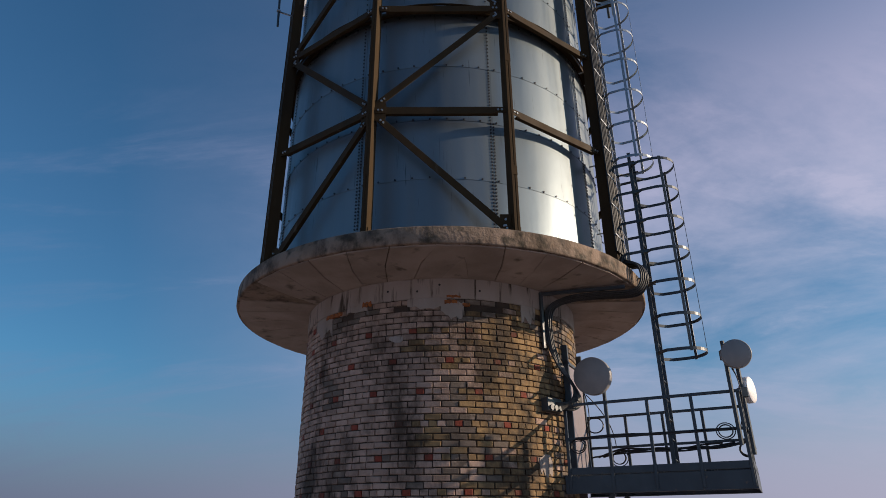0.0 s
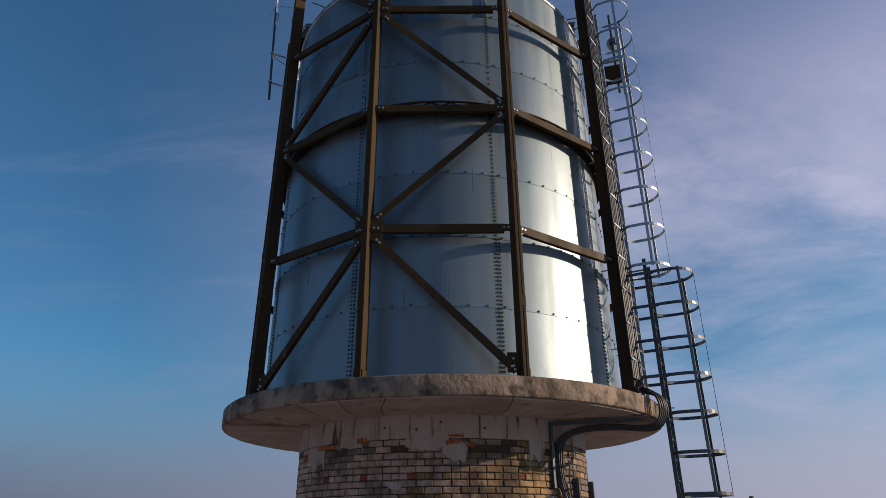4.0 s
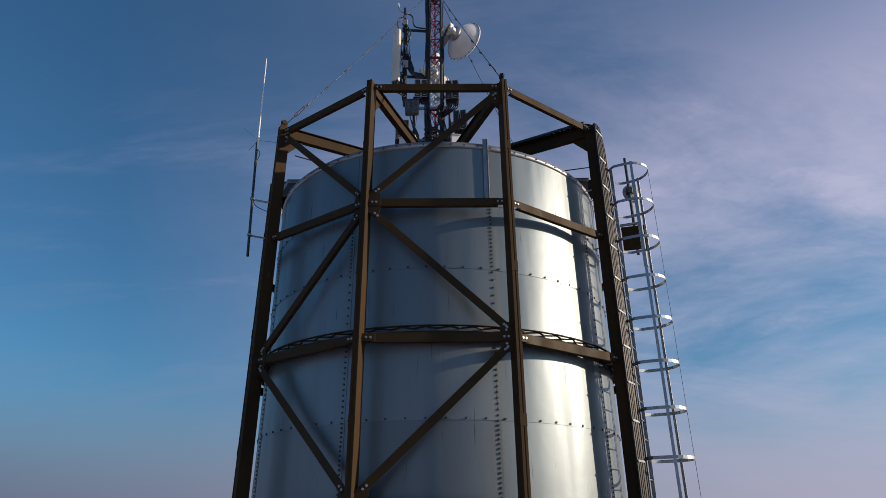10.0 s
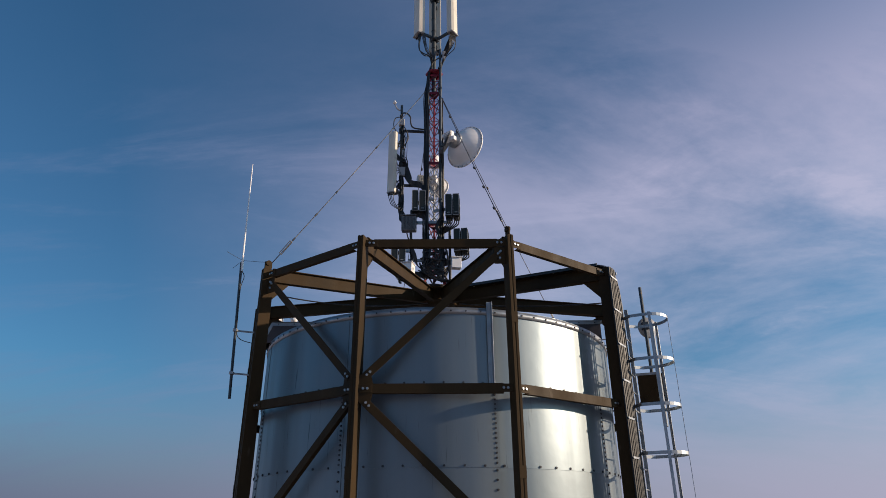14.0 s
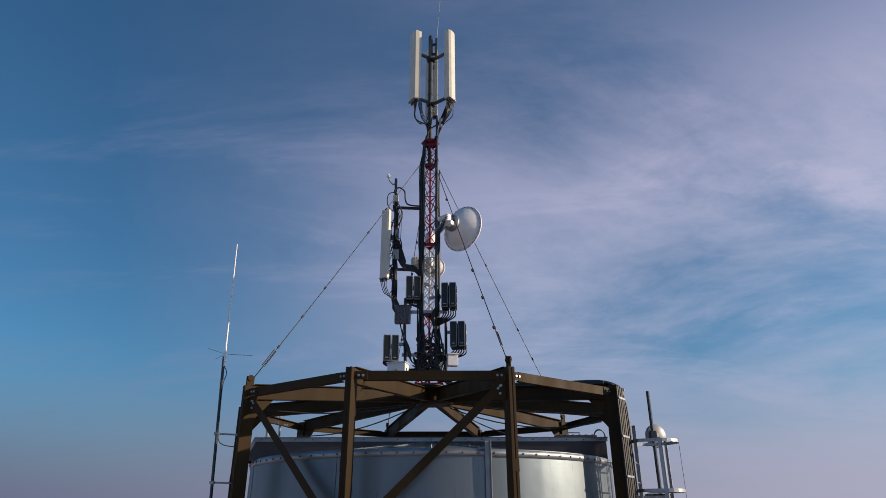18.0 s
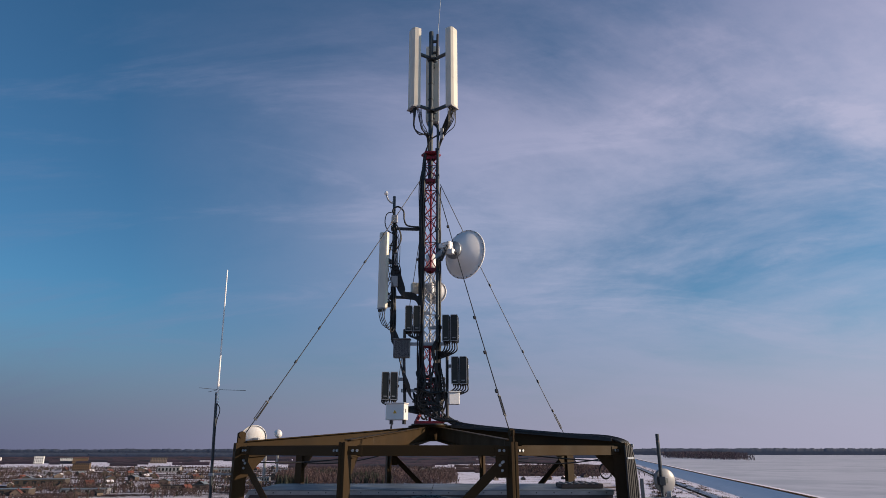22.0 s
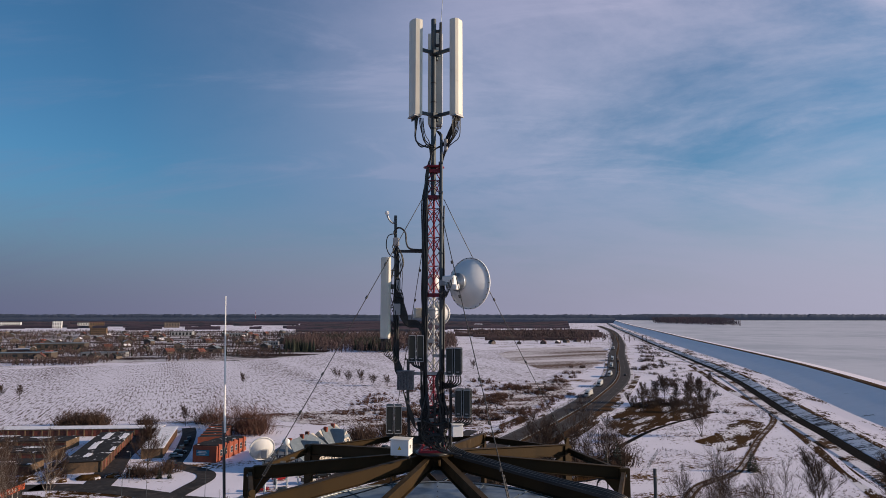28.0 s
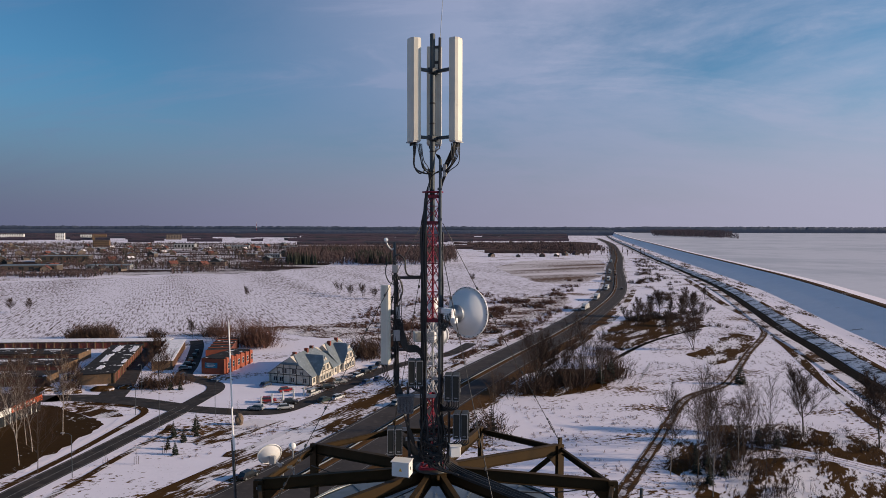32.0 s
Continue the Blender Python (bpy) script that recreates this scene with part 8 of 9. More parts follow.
def wing(parent, m, w, ln, eave, ridge_z, hip, cross=None, cols=6, front=True):
    bm = B()
    hw = w / 2
    v = [bm.verts.new(m @ Vector(p)) for p in ((-hw, 0, 0), (hw, 0, 0), (hw, 0, eave), (0, 0, ridge_z - 0.1), (-hw, 0, eave), (-hw, ln, 0), (hw, ln, 0), (hw, ln, eave), (0, ln, ridge_z - 0.1), (-hw, ln, eave))]
    for q in ((0, 1, 2, 3, 4), (5, 9, 8, 7, 6), (1, 6, 7, 2), (0, 4, 9, 5), (2, 7, 8, 3), (4, 3, 8, 9)):
        bm.faces.new([v[k] for k in q])
    bmesh.ops.recalc_face_normals(bm, faces=bm.faces[:])
    # the gable under a cut-back ridge is lower
    part("wall", bm, M_RENDER, parent)
    bm = B()
    prism(bm, m, w, ln, eave + 0.05, ridge_z, hip)
    part("roof", bm, M_METAL, parent)
    if front:
        gable = [(-0.45, 0.1), (-0.30, 0.1), (-0.15, 0.1), (0.0, 0.1), (0.15, 0.1), (0.30, 0.1), (0.45, 0.1)]
        for fx, z in gable:
            x = fx * w
            top = eave + (ridge_z - eave) * (1 - abs(x) / hw) - 0.5
            bm = B()
            box(bm, (0.22, 0.08, min(top, ridge_z - 2.2)), m @ Matrix.Translation((x, -0.05, min(top, ridge_z - 2.2) / 2)))
            part("timber", bm, M_TIMBER, parent)
        for z in (0.2, eave, eave + 2.3):
            ww = w if z <= eave else w * (1 - (z - eave) / (ridge_z - eave)) - 0.4
            bm = B()
            box(bm, (ww, 0.08, 0.22), m @ Matrix.Translation((0, -0.055, z)))
            part("timber", bm, M_TIMBER, parent)
        for x in (-0.34, -0.2, 0.06, 0.34):
            window_on(parent, m @ Matrix.Translation((x * w, -0.07, 1.7)), 1.5, 1.7)
        for x in (-0.13, 0.10):
            window_on(parent, m @ Matrix.Translation((x * w, -0.07, eave + 1.4)), 1.9, 1.9)
        for s in (-1, 1):
            window_on(parent, m @ Matrix.Translation((s * 0.27 * w, -0.07, eave + 0.8)), 1.2, 1.0)
    side = m @ Matrix.Translation((hw, 0, 0)) @ Matrix.Rotation(radians(90), 4, "Z")
    for k in range(cols):
        x = ln * (k + 0.5) / cols
        window_on(parent, side @ Matrix.Translation((x, -0.05, 1.75)), 1.4, 1.8)
    for k in range(cols + 1):
        bm = B()
        box(bm, (0.16, 0.06, eave), side @ Matrix.Translation((ln * k / cols, -0.04, eave / 2)))
        part("timber", bm, M_TIMBER, parent)
    if cross:
        c0, cw, cz, cr = cross  # place along the side, width, eaves, ridge
        g = side @ Matrix.Translation((c0, -1.0, 0))
        bm = B()
        hv = cw / 2
        dp = hw + 1.0
        v = [bm.verts.new(g @ Vector(p)) for p in ((-hv, 0, 0), (hv, 0, 0), (hv, 0, cz), (0, 0, cr - 0.1), (-hv, 0, cz), (-hv, dp, 0), (hv, dp, 0), (hv, dp, cz), (0, dp, cr - 0.1), (-hv, dp, cz))]
        for q in ((0, 1, 2, 3, 4), (1, 6, 7, 2), (0, 4, 9, 5), (2, 7, 8, 3), (4, 3, 8, 9)):
            bm.faces.new([v[k] for k in q])
        bmesh.ops.recalc_face_normals(bm, faces=bm.faces[:])
        part("cross_wing_wall", bm, M_RENDER, parent)
        bm = B()
        prism(bm, g, cw, dp - 0.6, cz + 0.05, cr, 1.6)
        part("cross_wing_roof", bm, M_METAL, parent)
        for x in (-0.34, -0.12, 0.12, 0.34):
            window_on(parent, g @ Matrix.Translation((x * cw, -0.05, 1.7)), 1.3, 1.9)
        for x in (-0.14, 0.14):
            window_on(parent, g @ Matrix.Translation((x * cw, -0.05, cz + 1.5)), 1.3, 1.8)
        for x in (-0.48, -0.24, 0.0, 0.24, 0.48):
            bm = B()
            zt = cz + (cr - cz) * (1 - abs(x) * 2) - 1.0
            box(bm, (0.18, 0.06, max(zt, cz)), g @ Matrix.Translation((x * cw, -0.04, max(zt, cz) / 2)))
            part("timber", bm, M_TIMBER, parent)
        for z in (cz, 0.2):
            bm = B()
            box(bm, (cw, 0.06, 0.2), g @ Matrix.Translation((0, -0.045, z)))
            part("timber", bm, M_TIMBER, parent)


inn = thing("guesthouse", "half-timbered white guesthouse with a blue-grey metal roof", "house")
IA = math.degrees(math.atan2(212.4 - 177.5, -30.8 + 41.5)) - 90
IM = Matrix.Translation((-48.6, 183.6, 0)) @ Matrix.Rotation(radians(IA), 4, "Z") @ Matrix.Scale(0.88, 4)
wing(inn, IM, 17.5, 20.0, 3.4, 10.0, 3.2, (8.5, 10.0, 3.6, 9.2), 6)
IM2 = IM @ Matrix.Translation((1.6, 21.0, 0))
wing(inn, IM2, 14.0, 15.0, 3.6, 10.6, 3.0, (7.5, 10.0, 4.0, 10.0), 4, False)
for m, x, y, z in ((IM, -0.5, 4, 9.6), (IM, 0.4, 11, 9.8), (IM, -0.3, 16, 9.8), (IM2, 1.0, 4, 10.2), (IM2, 0.4, 11, 10.3)):
    bm = B()
    box(bm, (1.3, 1.0, 1.8), m @ Matrix.Translation((x, y, z + 0.3)), 0.03)
    box(bm, (1.5, 1.2, 0.14), m @ Matrix.Translation((x, y, z + 1.15)), 0.02)
    part("chimney", bm, M_BRICKR, inn)
# white gate posts of its car park
for k in range(8):
    p = Vector((-50.5, 160.5, 0)).lerp(Vector((-42.5, 171.0, 0)), k / 7) + (Vector((1.2, -0.7, 0)) if k % 2 else Vector((-0.6, 0.4, 0)))
    post = thing("gate_post", "white square masonry post by the car park", "post", tuple(p), group="white posts")
    bm = B()
    box(bm, (0.42, 0.42, 2.2), Matrix.Translation((0, 0, 1.1)), 0.02)
    part("shaft", bm, M_SIGNW, post)
    bm = B()
    box(bm, (0.56, 0.56, 0.12), Matrix.Translation((0, 0, 2.26)), 0.03)
    part("cap", bm, M_SIGNW, post)

# the orange workshop
ws = thing("workshop", "orange-red brick workshop with stepped piers and a flat dark roof", "building")
WM = Matrix.Translation((-82.0, 197.3, 0)) @ Matrix.Rotation(radians(-10), 4, "Z")
for k, (y, ln, h) in enumerate(((0, 6.6, 5.2), (6.6, 6.6, 4.9), (13.2, 6.8, 4.6))):
    bm = B()
    box(bm, (8.4 + 0.3 * (k % 2), ln - 0.01, h), WM @ Matrix.Translation((4.2, y + ln / 2, h / 2)))
    part("wall", bm, M_ORANGE, ws)
    bm = B()
    box(bm, (7.8, ln - 0.4, 0.2), WM @ Matrix.Translation((4.2, y + ln / 2, h + 0.1)))
    part("roof", bm, M_ROOF, ws)
    for j in range(2):
        bm = B()
        box(bm, (0.6, 0.8, h + 0.5), WM @ Matrix.Translation((8.5, y + 1.2 + 3.3 * j, (h + 0.5) / 2)))
        part("pier", bm, M_ORANGE, ws)
        window_on(ws, WM @ Matrix.Translation((8.42 + 0.15 * (k % 2), y + 2.9 + 3.1 * j, h * 0.5)) @ Matrix.Rotation(radians(90), 4, "Z"), 1.3, 2.0, 2, 1)
bm = B()
box(bm, (4.6, 0.12, 1.8), WM @ Matrix.Translation((3.6, -0.10, 3.0)), 0.02)
sign = part("sign_board", bm, M_SIGNB, ws, "blue sign board")
for k, w in enumerate((2.8, 3.4, 2.2)):
    bm = B()
    box(bm, (w, 0.03, 0.24), WM @ Matrix.Translation((3.4, -0.175, 3.5 - 0.45 * k)))
    part("sign_bar", bm, M_SIGNW, sign)
RM = Matrix.Translation((-84.0, 196.5, 0)) @ Matrix.Rotation(radians(9), 4, "Z")
rear = thing("storehouse", "low dark-roofed store row with red cross walls", "building")
for k in range(5):
    bm = B()
    box(bm, (8.0, 5.4, 3.8), RM @ Matrix.Translation((3.4 - 0.2 * k, 22.8 + 5.5 * k, 1.9)))
    part("wall", bm, M_GATE, rear)
    bm = B()
    box(bm, (8.2, 4.9, 0.2), RM @ Matrix.Translation((3.4 - 0.2 * k, 22.8 + 5.5 * k, 3.9)))
    part("roof", bm, M_ROOF, rear)
    bm = B()
    box(bm, (8.3, 0.3, 4.15), RM @ Matrix.Translation((3.4 - 0.2 * k, 20.2 + 5.5 * k, 2.15)))
    part("cross_wall", bm, M_ORANGE, rear)

# shop and the end of an apartment block
shop = thing("shop", "low glass-fronted shop with a red and white fascia", "shop")
SM = Matrix.Translation((-109.2, 138.6, 0)) @ Matrix.Rotation(radians(90), 4, "Z")
bm = B()
box(bm, (16.5, 12, 4.2), SM @ Matrix.Translation((8.2, 6.2, 2.1)))
part("wall", bm, M_RENDER, shop)
bm = B()
box(bm, (17.0, 12.6, 0.25), SM @ Matrix.Translation((8.2, 6.0, 4.35)))
part("roof", bm, M_ROOF, shop)
bm = B()
box(bm, (12.0, 0.35, 1.5), SM @ Matrix.Translation((10.6, -0.2, 3.55)), 0.02)
part("fascia", bm, M_SIGNR, shop, "red fascia board")
bm = B()
box(bm, (4.4, 0.35, 1.5), SM @ Matrix.Translation((2.3, -0.2, 3.55)), 0.02)
part("fascia", bm, M_SIGNW, shop, "white fascia board")
txt = bpy.data.curves.new("lettering", "FONT")
txt.body, txt.size, txt.extrude, txt.align_x = "AUTO", 1.25, 0.02, "LEFT"
ob = new("lettering", txt)
ob.data.materials.append(M_SIGNW)
ob.parent = shop
ob.matrix_basis = SM @ Matrix.Translation((5.0, -0.42, 3.1)) @ Matrix.Rotation(radians(90), 4, "X")
for k, w in enumerate((0.9, 0.9, 0.7, 0.9)):
    bm = B()
    box(bm, (w * 0.75, 0.05, 0.85), SM @ Matrix.Translation((9.6 + 1.2 * k, -0.40, 3.53)))
    part("letter_bar", bm, M_SIGNW, shop)
for k in range(8):
    bm = B()
    box(bm, (1.75, 0.08, 2.5), SM @ Matrix.Translation((1.4 + 2.0 * k, -0.06, 1.45)))
    part("shop_window", bm, M_GLASS, shop)
    bm = B()
    box(bm, (0.16, 0.2, 2.8), SM @ Matrix.Translation((0.4 + 2.0 * k, -0.08, 1.4)))
    part("mullion", bm, M_SIGNW, shop)
flat = thing("apartment_building", "beige apartment block end with orange panels", "apartment building")
bm = B()
box(bm, (14, 12, 16), Matrix.Translation((-116.2, 132.0, 8.0)))
part("wall", bm, M_RENDER, flat)
bm = B()
box(bm, (14.4, 12.4, 0.4), Matrix.Translation((-116.2, 132.0, 16.2)))
part("roof", bm, M_ROOF, flat)
for k in range(5):
    for j in range(3):
        window_on(flat, Matrix.Translation((-109.17, 128.5 + 3.4 * j, 2.0 + 3.0 * k)) @ Matrix.Rotation(radians(90), 4, "Z"), 1.5, 1.4)
for s in (0, 1):
    bm = B()
    box(bm, (0.10, 0.9, 15.6), Matrix.Translation((-109.16, 130.2 + 3.4 * s, 7.8)))
    part("wall_panel", bm, M_ORANGE, flat)


# far town: houses, sheds and blocks
def small_house(w, d, h, rh, wall, roof):
    t = thing("house", "small far house with a pitched roof among bare trees", "house", group="town houses")
    bm = B()
    v = [bm.verts.new(p) for p in ((-w / 2, 0, 0), (w / 2, 0, 0), (w / 2, 0, h), (0, 0, h + rh - 0.1), (-w / 2, 0, h), (-w / 2, d, 0), (w / 2, d, 0), (w / 2, d, h), (0, d, h + rh - 0.1), (-w / 2, d, h))]
    for q in ((0, 1, 2, 3, 4), (5, 9, 8, 7, 6), (1, 6, 7, 2), (0, 4, 9, 5)):
        bm.faces.new([v[k] for k in q])
    part("wall", bm, wall, t)
    bm = B()
    prism(bm, Matrix.Identity(4), w, d, h, h + rh, 0.0, 0.5, 0.2)
    part("roof", bm, roof, t)
    for x in (-0.25, 0.25):
        bm = B()
        box(bm, (1.2, 0.08, 1.4), Matrix.Translation((x * w, -0.03, h * 0.55)))
        part("window", bm, M_GLASS, t)
    bm = B()
    box(bm, (0.8, 0.8, 1.6), Matrix.Translation((w * 0.12, d * 0.5, h + rh)))
    part("chimney", bm, M_BRICKR, t)
    return t


models = [small_house(9, 10, 3.2, 3.6, M_HOUSE, M_RTILE), small_house(8, 9, 3.0, 3.0, M_HOUSE, M_ROOF), small_house(12, 10, 5.5, 3.0, M_HOUSE, M_METAL), small_house(7, 8, 2.8, 2.4, M_HOUSE, M_SNOWROOF)]
rng = random.Random(91)
placed = []
while len(placed) < 110:
    y = 620 * (1 + 1.5 * rng.random() ** 1.3)
    x = rng.uniform(-0.74, -0.24) * y
    if y < 640 + max(0, x + 330) * 2.2 or any((x - a) ** 2 + (y - b) ** 2 < 24 ** 2 for a, b in placed):
        continue
    placed.append((x, y))
for x, y in ((160, 1010), (205, 1060), (235, 1090), (120, 1000), (80, 1010), (185, 1025)):
    placed.append((x, y))
for i, (x, y) in enumerate(placed):
    m = Matrix.Translation((x, y, 0)) @ Matrix.Rotation(rng.uniform(-0.8, 0.8), 4, "Z")
    if i < 4:
        models[i].matrix_basis = m
    else:
        copy_thing(models[rng.choice((0, 1, 1, 2, 3))], m)


def block(at, turn, w, d, h, floors, cols, wall, label, roof=None, name="apartment_building", category="apartment building"):
    t = thing(name, label, category)
    m = Matrix.Translation((*at, 0)) @ Matrix.Rotation(radians(turn), 4, "Z")
    t.matrix_basis = m
    bm = B()
    box(bm, (w, d, h), Matrix.Translation((0, d / 2, h / 2)))
    part("wall", bm, wall, t)
    bm = B()
    box(bm, (w + 0.6, d + 0.6, 0.5), Matrix.Translation((0, d / 2, h + 0.25)))
    part("roof", bm, roof or M_ROOF, t)
    for f in range(floors):
        for c in range(cols):
            bm = B()
            box(bm, (w / cols * 0.5, 0.1, h / floors * 0.5), Matrix.Translation((-w / 2 + (c + 0.5) * w / cols, -0.03, (f + 0.55) * h / floors)))
            part("window", bm, M_GLASS, t)
    return t


block((-1480, 2120), 20, 70, 14, 20, 4, 14, M_SIGNW, "long white far apartment block")
block((-1290, 2080), 20, 26, 14, 24, 5, 5, M_SIGNW, "white far apartment block")
block((-1240, 2150), 20, 40, 14, 18, 4, 8, M_SIGNW, "pale far apartment block")
block((-1180, 2120), 25, 44, 14, 19, 4, 9, M_YBRICK, "yellowish far apartment block with a red roof", M_RTILE)
block((-800, 1440), 15, 34, 14, 15, 3, 8, M_YBRICK, "yellow brick far office building")
block((-960, 2200), 20, 50, 14, 18, 4, 10, M_HOUSE, "brownish far apartment block")
for at, turn, w, d, h, label in (((-455, 665), 12, 60, 18, 6, "long grey far shed with a snowy yard"), ((-545, 655), 10, 34, 16, 9, "pale flat-roofed warehouse at the town edge"), ((-380, 690), 8, 46, 14, 5, "long blue-grey shed among bare bushes"), ((-300, 760), 6, 55, 14, 5, "dark low shed beside the field"), ((-520, 840), 15, 60, 22, 8, "yellowish far hall with a metal roof"), ((-560, 1330), 12, 42, 26, 11, "grey metal hall with arched roof"), ((-330, 1320), 5, 30, 16, 7, "white far hall at the wood's edge"), ((-265, 950), 5, 22, 12, 6, "brown barn standing in the snow"), ((-300, 955), 5, 14, 10, 6, "dark barn standing in the snow"), ((-430, 1300), 8, 36, 16, 8, "yellow hall among the town trees")):
    block(at, turn, w, d, h, 1, 6, rng.choice((M_HOUSE, M_GREY, M_HOUSE)), label, rng.choice((M_METAL, M_METAL, M_ROOF)), "shed", "shed")
tower = thing("radio_tower", "red and white far lattice radio tower", "tower")
for k in range(6):
    bm = B()
    rod(bm, (-1050, 3480, 12 * k), (-1050, 3480, 12 * k + 12), 2.2 - 0.25 * k, 6)
    part("tower_section", bm, (M_RED, M_MWHITE)[k % 2], tower)
pyl = thing("power_pylon", "dark far power pylon by the lake", "pylon")
bm = B()
rod(bm, (1130, 2800, 0), (1130, 2800, 42), 1.6, 4, 0.6)
bar(bm, (1122, 2800, 34), (1138, 2800, 34), 0.8, 0.8)
bar(bm, (1124, 2800, 40), (1136, 2800, 40), 0.8, 0.8)
part("lattice", bm, M_DARK, pyl)

# ---- vehicles ----
M_TYRE = mat("tyre", (0.015, 0.015, 0.016), 0.8)
PAINT = {k: mat("car_paint_" + k, c, 0.3, 0.3, tuple(v * 0.9 for v in c), 2.0) for k, c in (("silver", (0.36, 0.37, 0.38)), ("dark", (0.022, 0.024, 0.028)), ("white", (0.62, 0.62, 0.61)), ("red", (0.33, 0.022, 0.02)), ("blue", (0.035, 0.07, 0.15)), ("green", (0.03, 0.05, 0.042)))}


def car(paint, label, van=False):
    t = thing("car", label, "car", group="cars")
    L_, W_, H_ = (4.4, 1.75, 1.46) if not van else (4.6, 1.8, 1.85)
    side = [(-L_ / 2, 0.30), (-L_ / 2, 0.72), (-L_ / 2 + 0.15, 0.88), (L_ / 2 - 1.2, 0.92), (L_ / 2 - 0.1, 0.74), (L_ / 2, 0.62), (L_ / 2, 0.30)]
    bm = B()
    a = [bm.verts.new((x, -W_ / 2, z)) for x, z in side]
    b = [bm.verts.new((x, W_ / 2, z)) for x, z in side]
    bm.faces.new(a), bm.faces.new(b[::-1])
    n = len(side)
    for k in range(n):
        bm.faces.new((a[k], a[(k + 1) % n], b[(k + 1) % n], b[k]))
    bmesh.ops.recalc_face_normals(bm, faces=bm.faces[:])
    bmesh.ops.bevel(bm, geom=bm.edges[:], offset=0.05, segments=1, affect="EDGES")
    body = part("body", bm, PAINT[paint], t)
    cab = [(-L_ / 2 + 0.25, 0.86), (-L_ / 2 + 0.7, H_), (0.35, H_), (L_ / 2 - 1.25, 0.90)] if not van else [(-L_ / 2 + 0.03, 0.86), (-L_ / 2 + 0.12, H_), (0.8, H_), (L_ / 2 - 1.1, 0.90)]
    bm = B()
    a = [bm.verts.new((x, -W_ / 2 * (0.96 if z < 1 else 0.80), z)) for x, z in cab]
    b = [bm.verts.new((x, W_ / 2 * (0.96 if z < 1 else 0.80), z)) for x, z in cab]
    bm.faces.new(a), bm.faces.new(b[::-1])
    for k in range(4):
        bm.faces.new((a[k], a[(k + 1) % 4], b[(k + 1) % 4], b[k]))
    bmesh.ops.recalc_face_normals(bm, faces=bm.faces[:])
    part("glasshouse", bm, M_GLASS, t)
    bm = B()
    box(bm, (cab[2][0] - cab[1][0] + 0.1, W_ * 0.80, 0.05), Matrix.Translation(((cab[1][0] + cab[2][0]) / 2, 0, H_)), 0.015)
    if van:
        for s in (-1, 1):
            box(bm, (1.9, 0.04, 0.85), Matrix.Translation((-L_ / 2 + 1.1, s * W_ * 0.44, 1.35)))
    part("roof_panel", bm, PAINT[paint], t)
    for x in (-L_ / 2 + 0.8, L_ / 2 - 0.8):
        for s in (-1, 1):
            bm = B()
            rod(bm, (x, s * (W_ / 2 - 0.2), 0.31), (x, s * (W_ / 2 + 0.01), 0.31), 0.31, 14)
            wh = part("wheel", bm, M_TYRE, t)
            bm = B()
            rod(bm, (x, s * (W_ / 2 + 0.005), 0.31), (x, s * (W_ / 2 + 0.02), 0.31), 0.19, 10)
            part("rim", bm, M_GALV, wh)
    for s in (-1, 1):
        bm = B()
        box(bm, (0.06, 0.32, 0.14), Matrix.Translation((L_ / 2 - 0.03, s * 0.6, 0.66)), 0.01)
        part("headlight", bm, M_SIGNW, t)
        bm = B()
        box(bm, (0.05, 0.28, 0.16), Matrix.Translation((-L_ / 2 + 0.01, s * 0.62, 0.74)), 0.01)
        part("tail_light", bm, M_RED, t)
    return t


def lorry(paint, label):
    t = thing("lorry", label, "lorry", group="lorries")
    bm = B()
    box(bm, (9.5, 2.5, 2.7), Matrix.Translation((-2.0, 0, 2.45)), 0.04)
    part("cargo_box", bm, PAINT[paint], t)
    bm = B()
    box(bm, (2.2, 2.4, 2.4), Matrix.Translation((4.4, 0, 1.9)), 0.12)
    part("cab", bm, PAINT["white"], t)
    bm = B()
    box(bm, (0.08, 2.1, 0.9), Matrix.Translation((5.5, 0, 2.4)))
    part("windscreen", bm, M_GLASS, t)
    bm = B()
    box(bm, (11, 1.0, 0.35), Matrix.Translation((-0.5, 0, 0.9)))
    part("chassis", bm, M_DARK, t)
    for x in (-5.3, -4.1, 1.4, 4.3):
        for s in (-1, 1):
            bm = B()
            rod(bm, (x, s * 0.9, 0.5), (x, s * 1.24, 0.5), 0.5, 14)
            part("wheel", bm, M_TYRE, t)
    return t


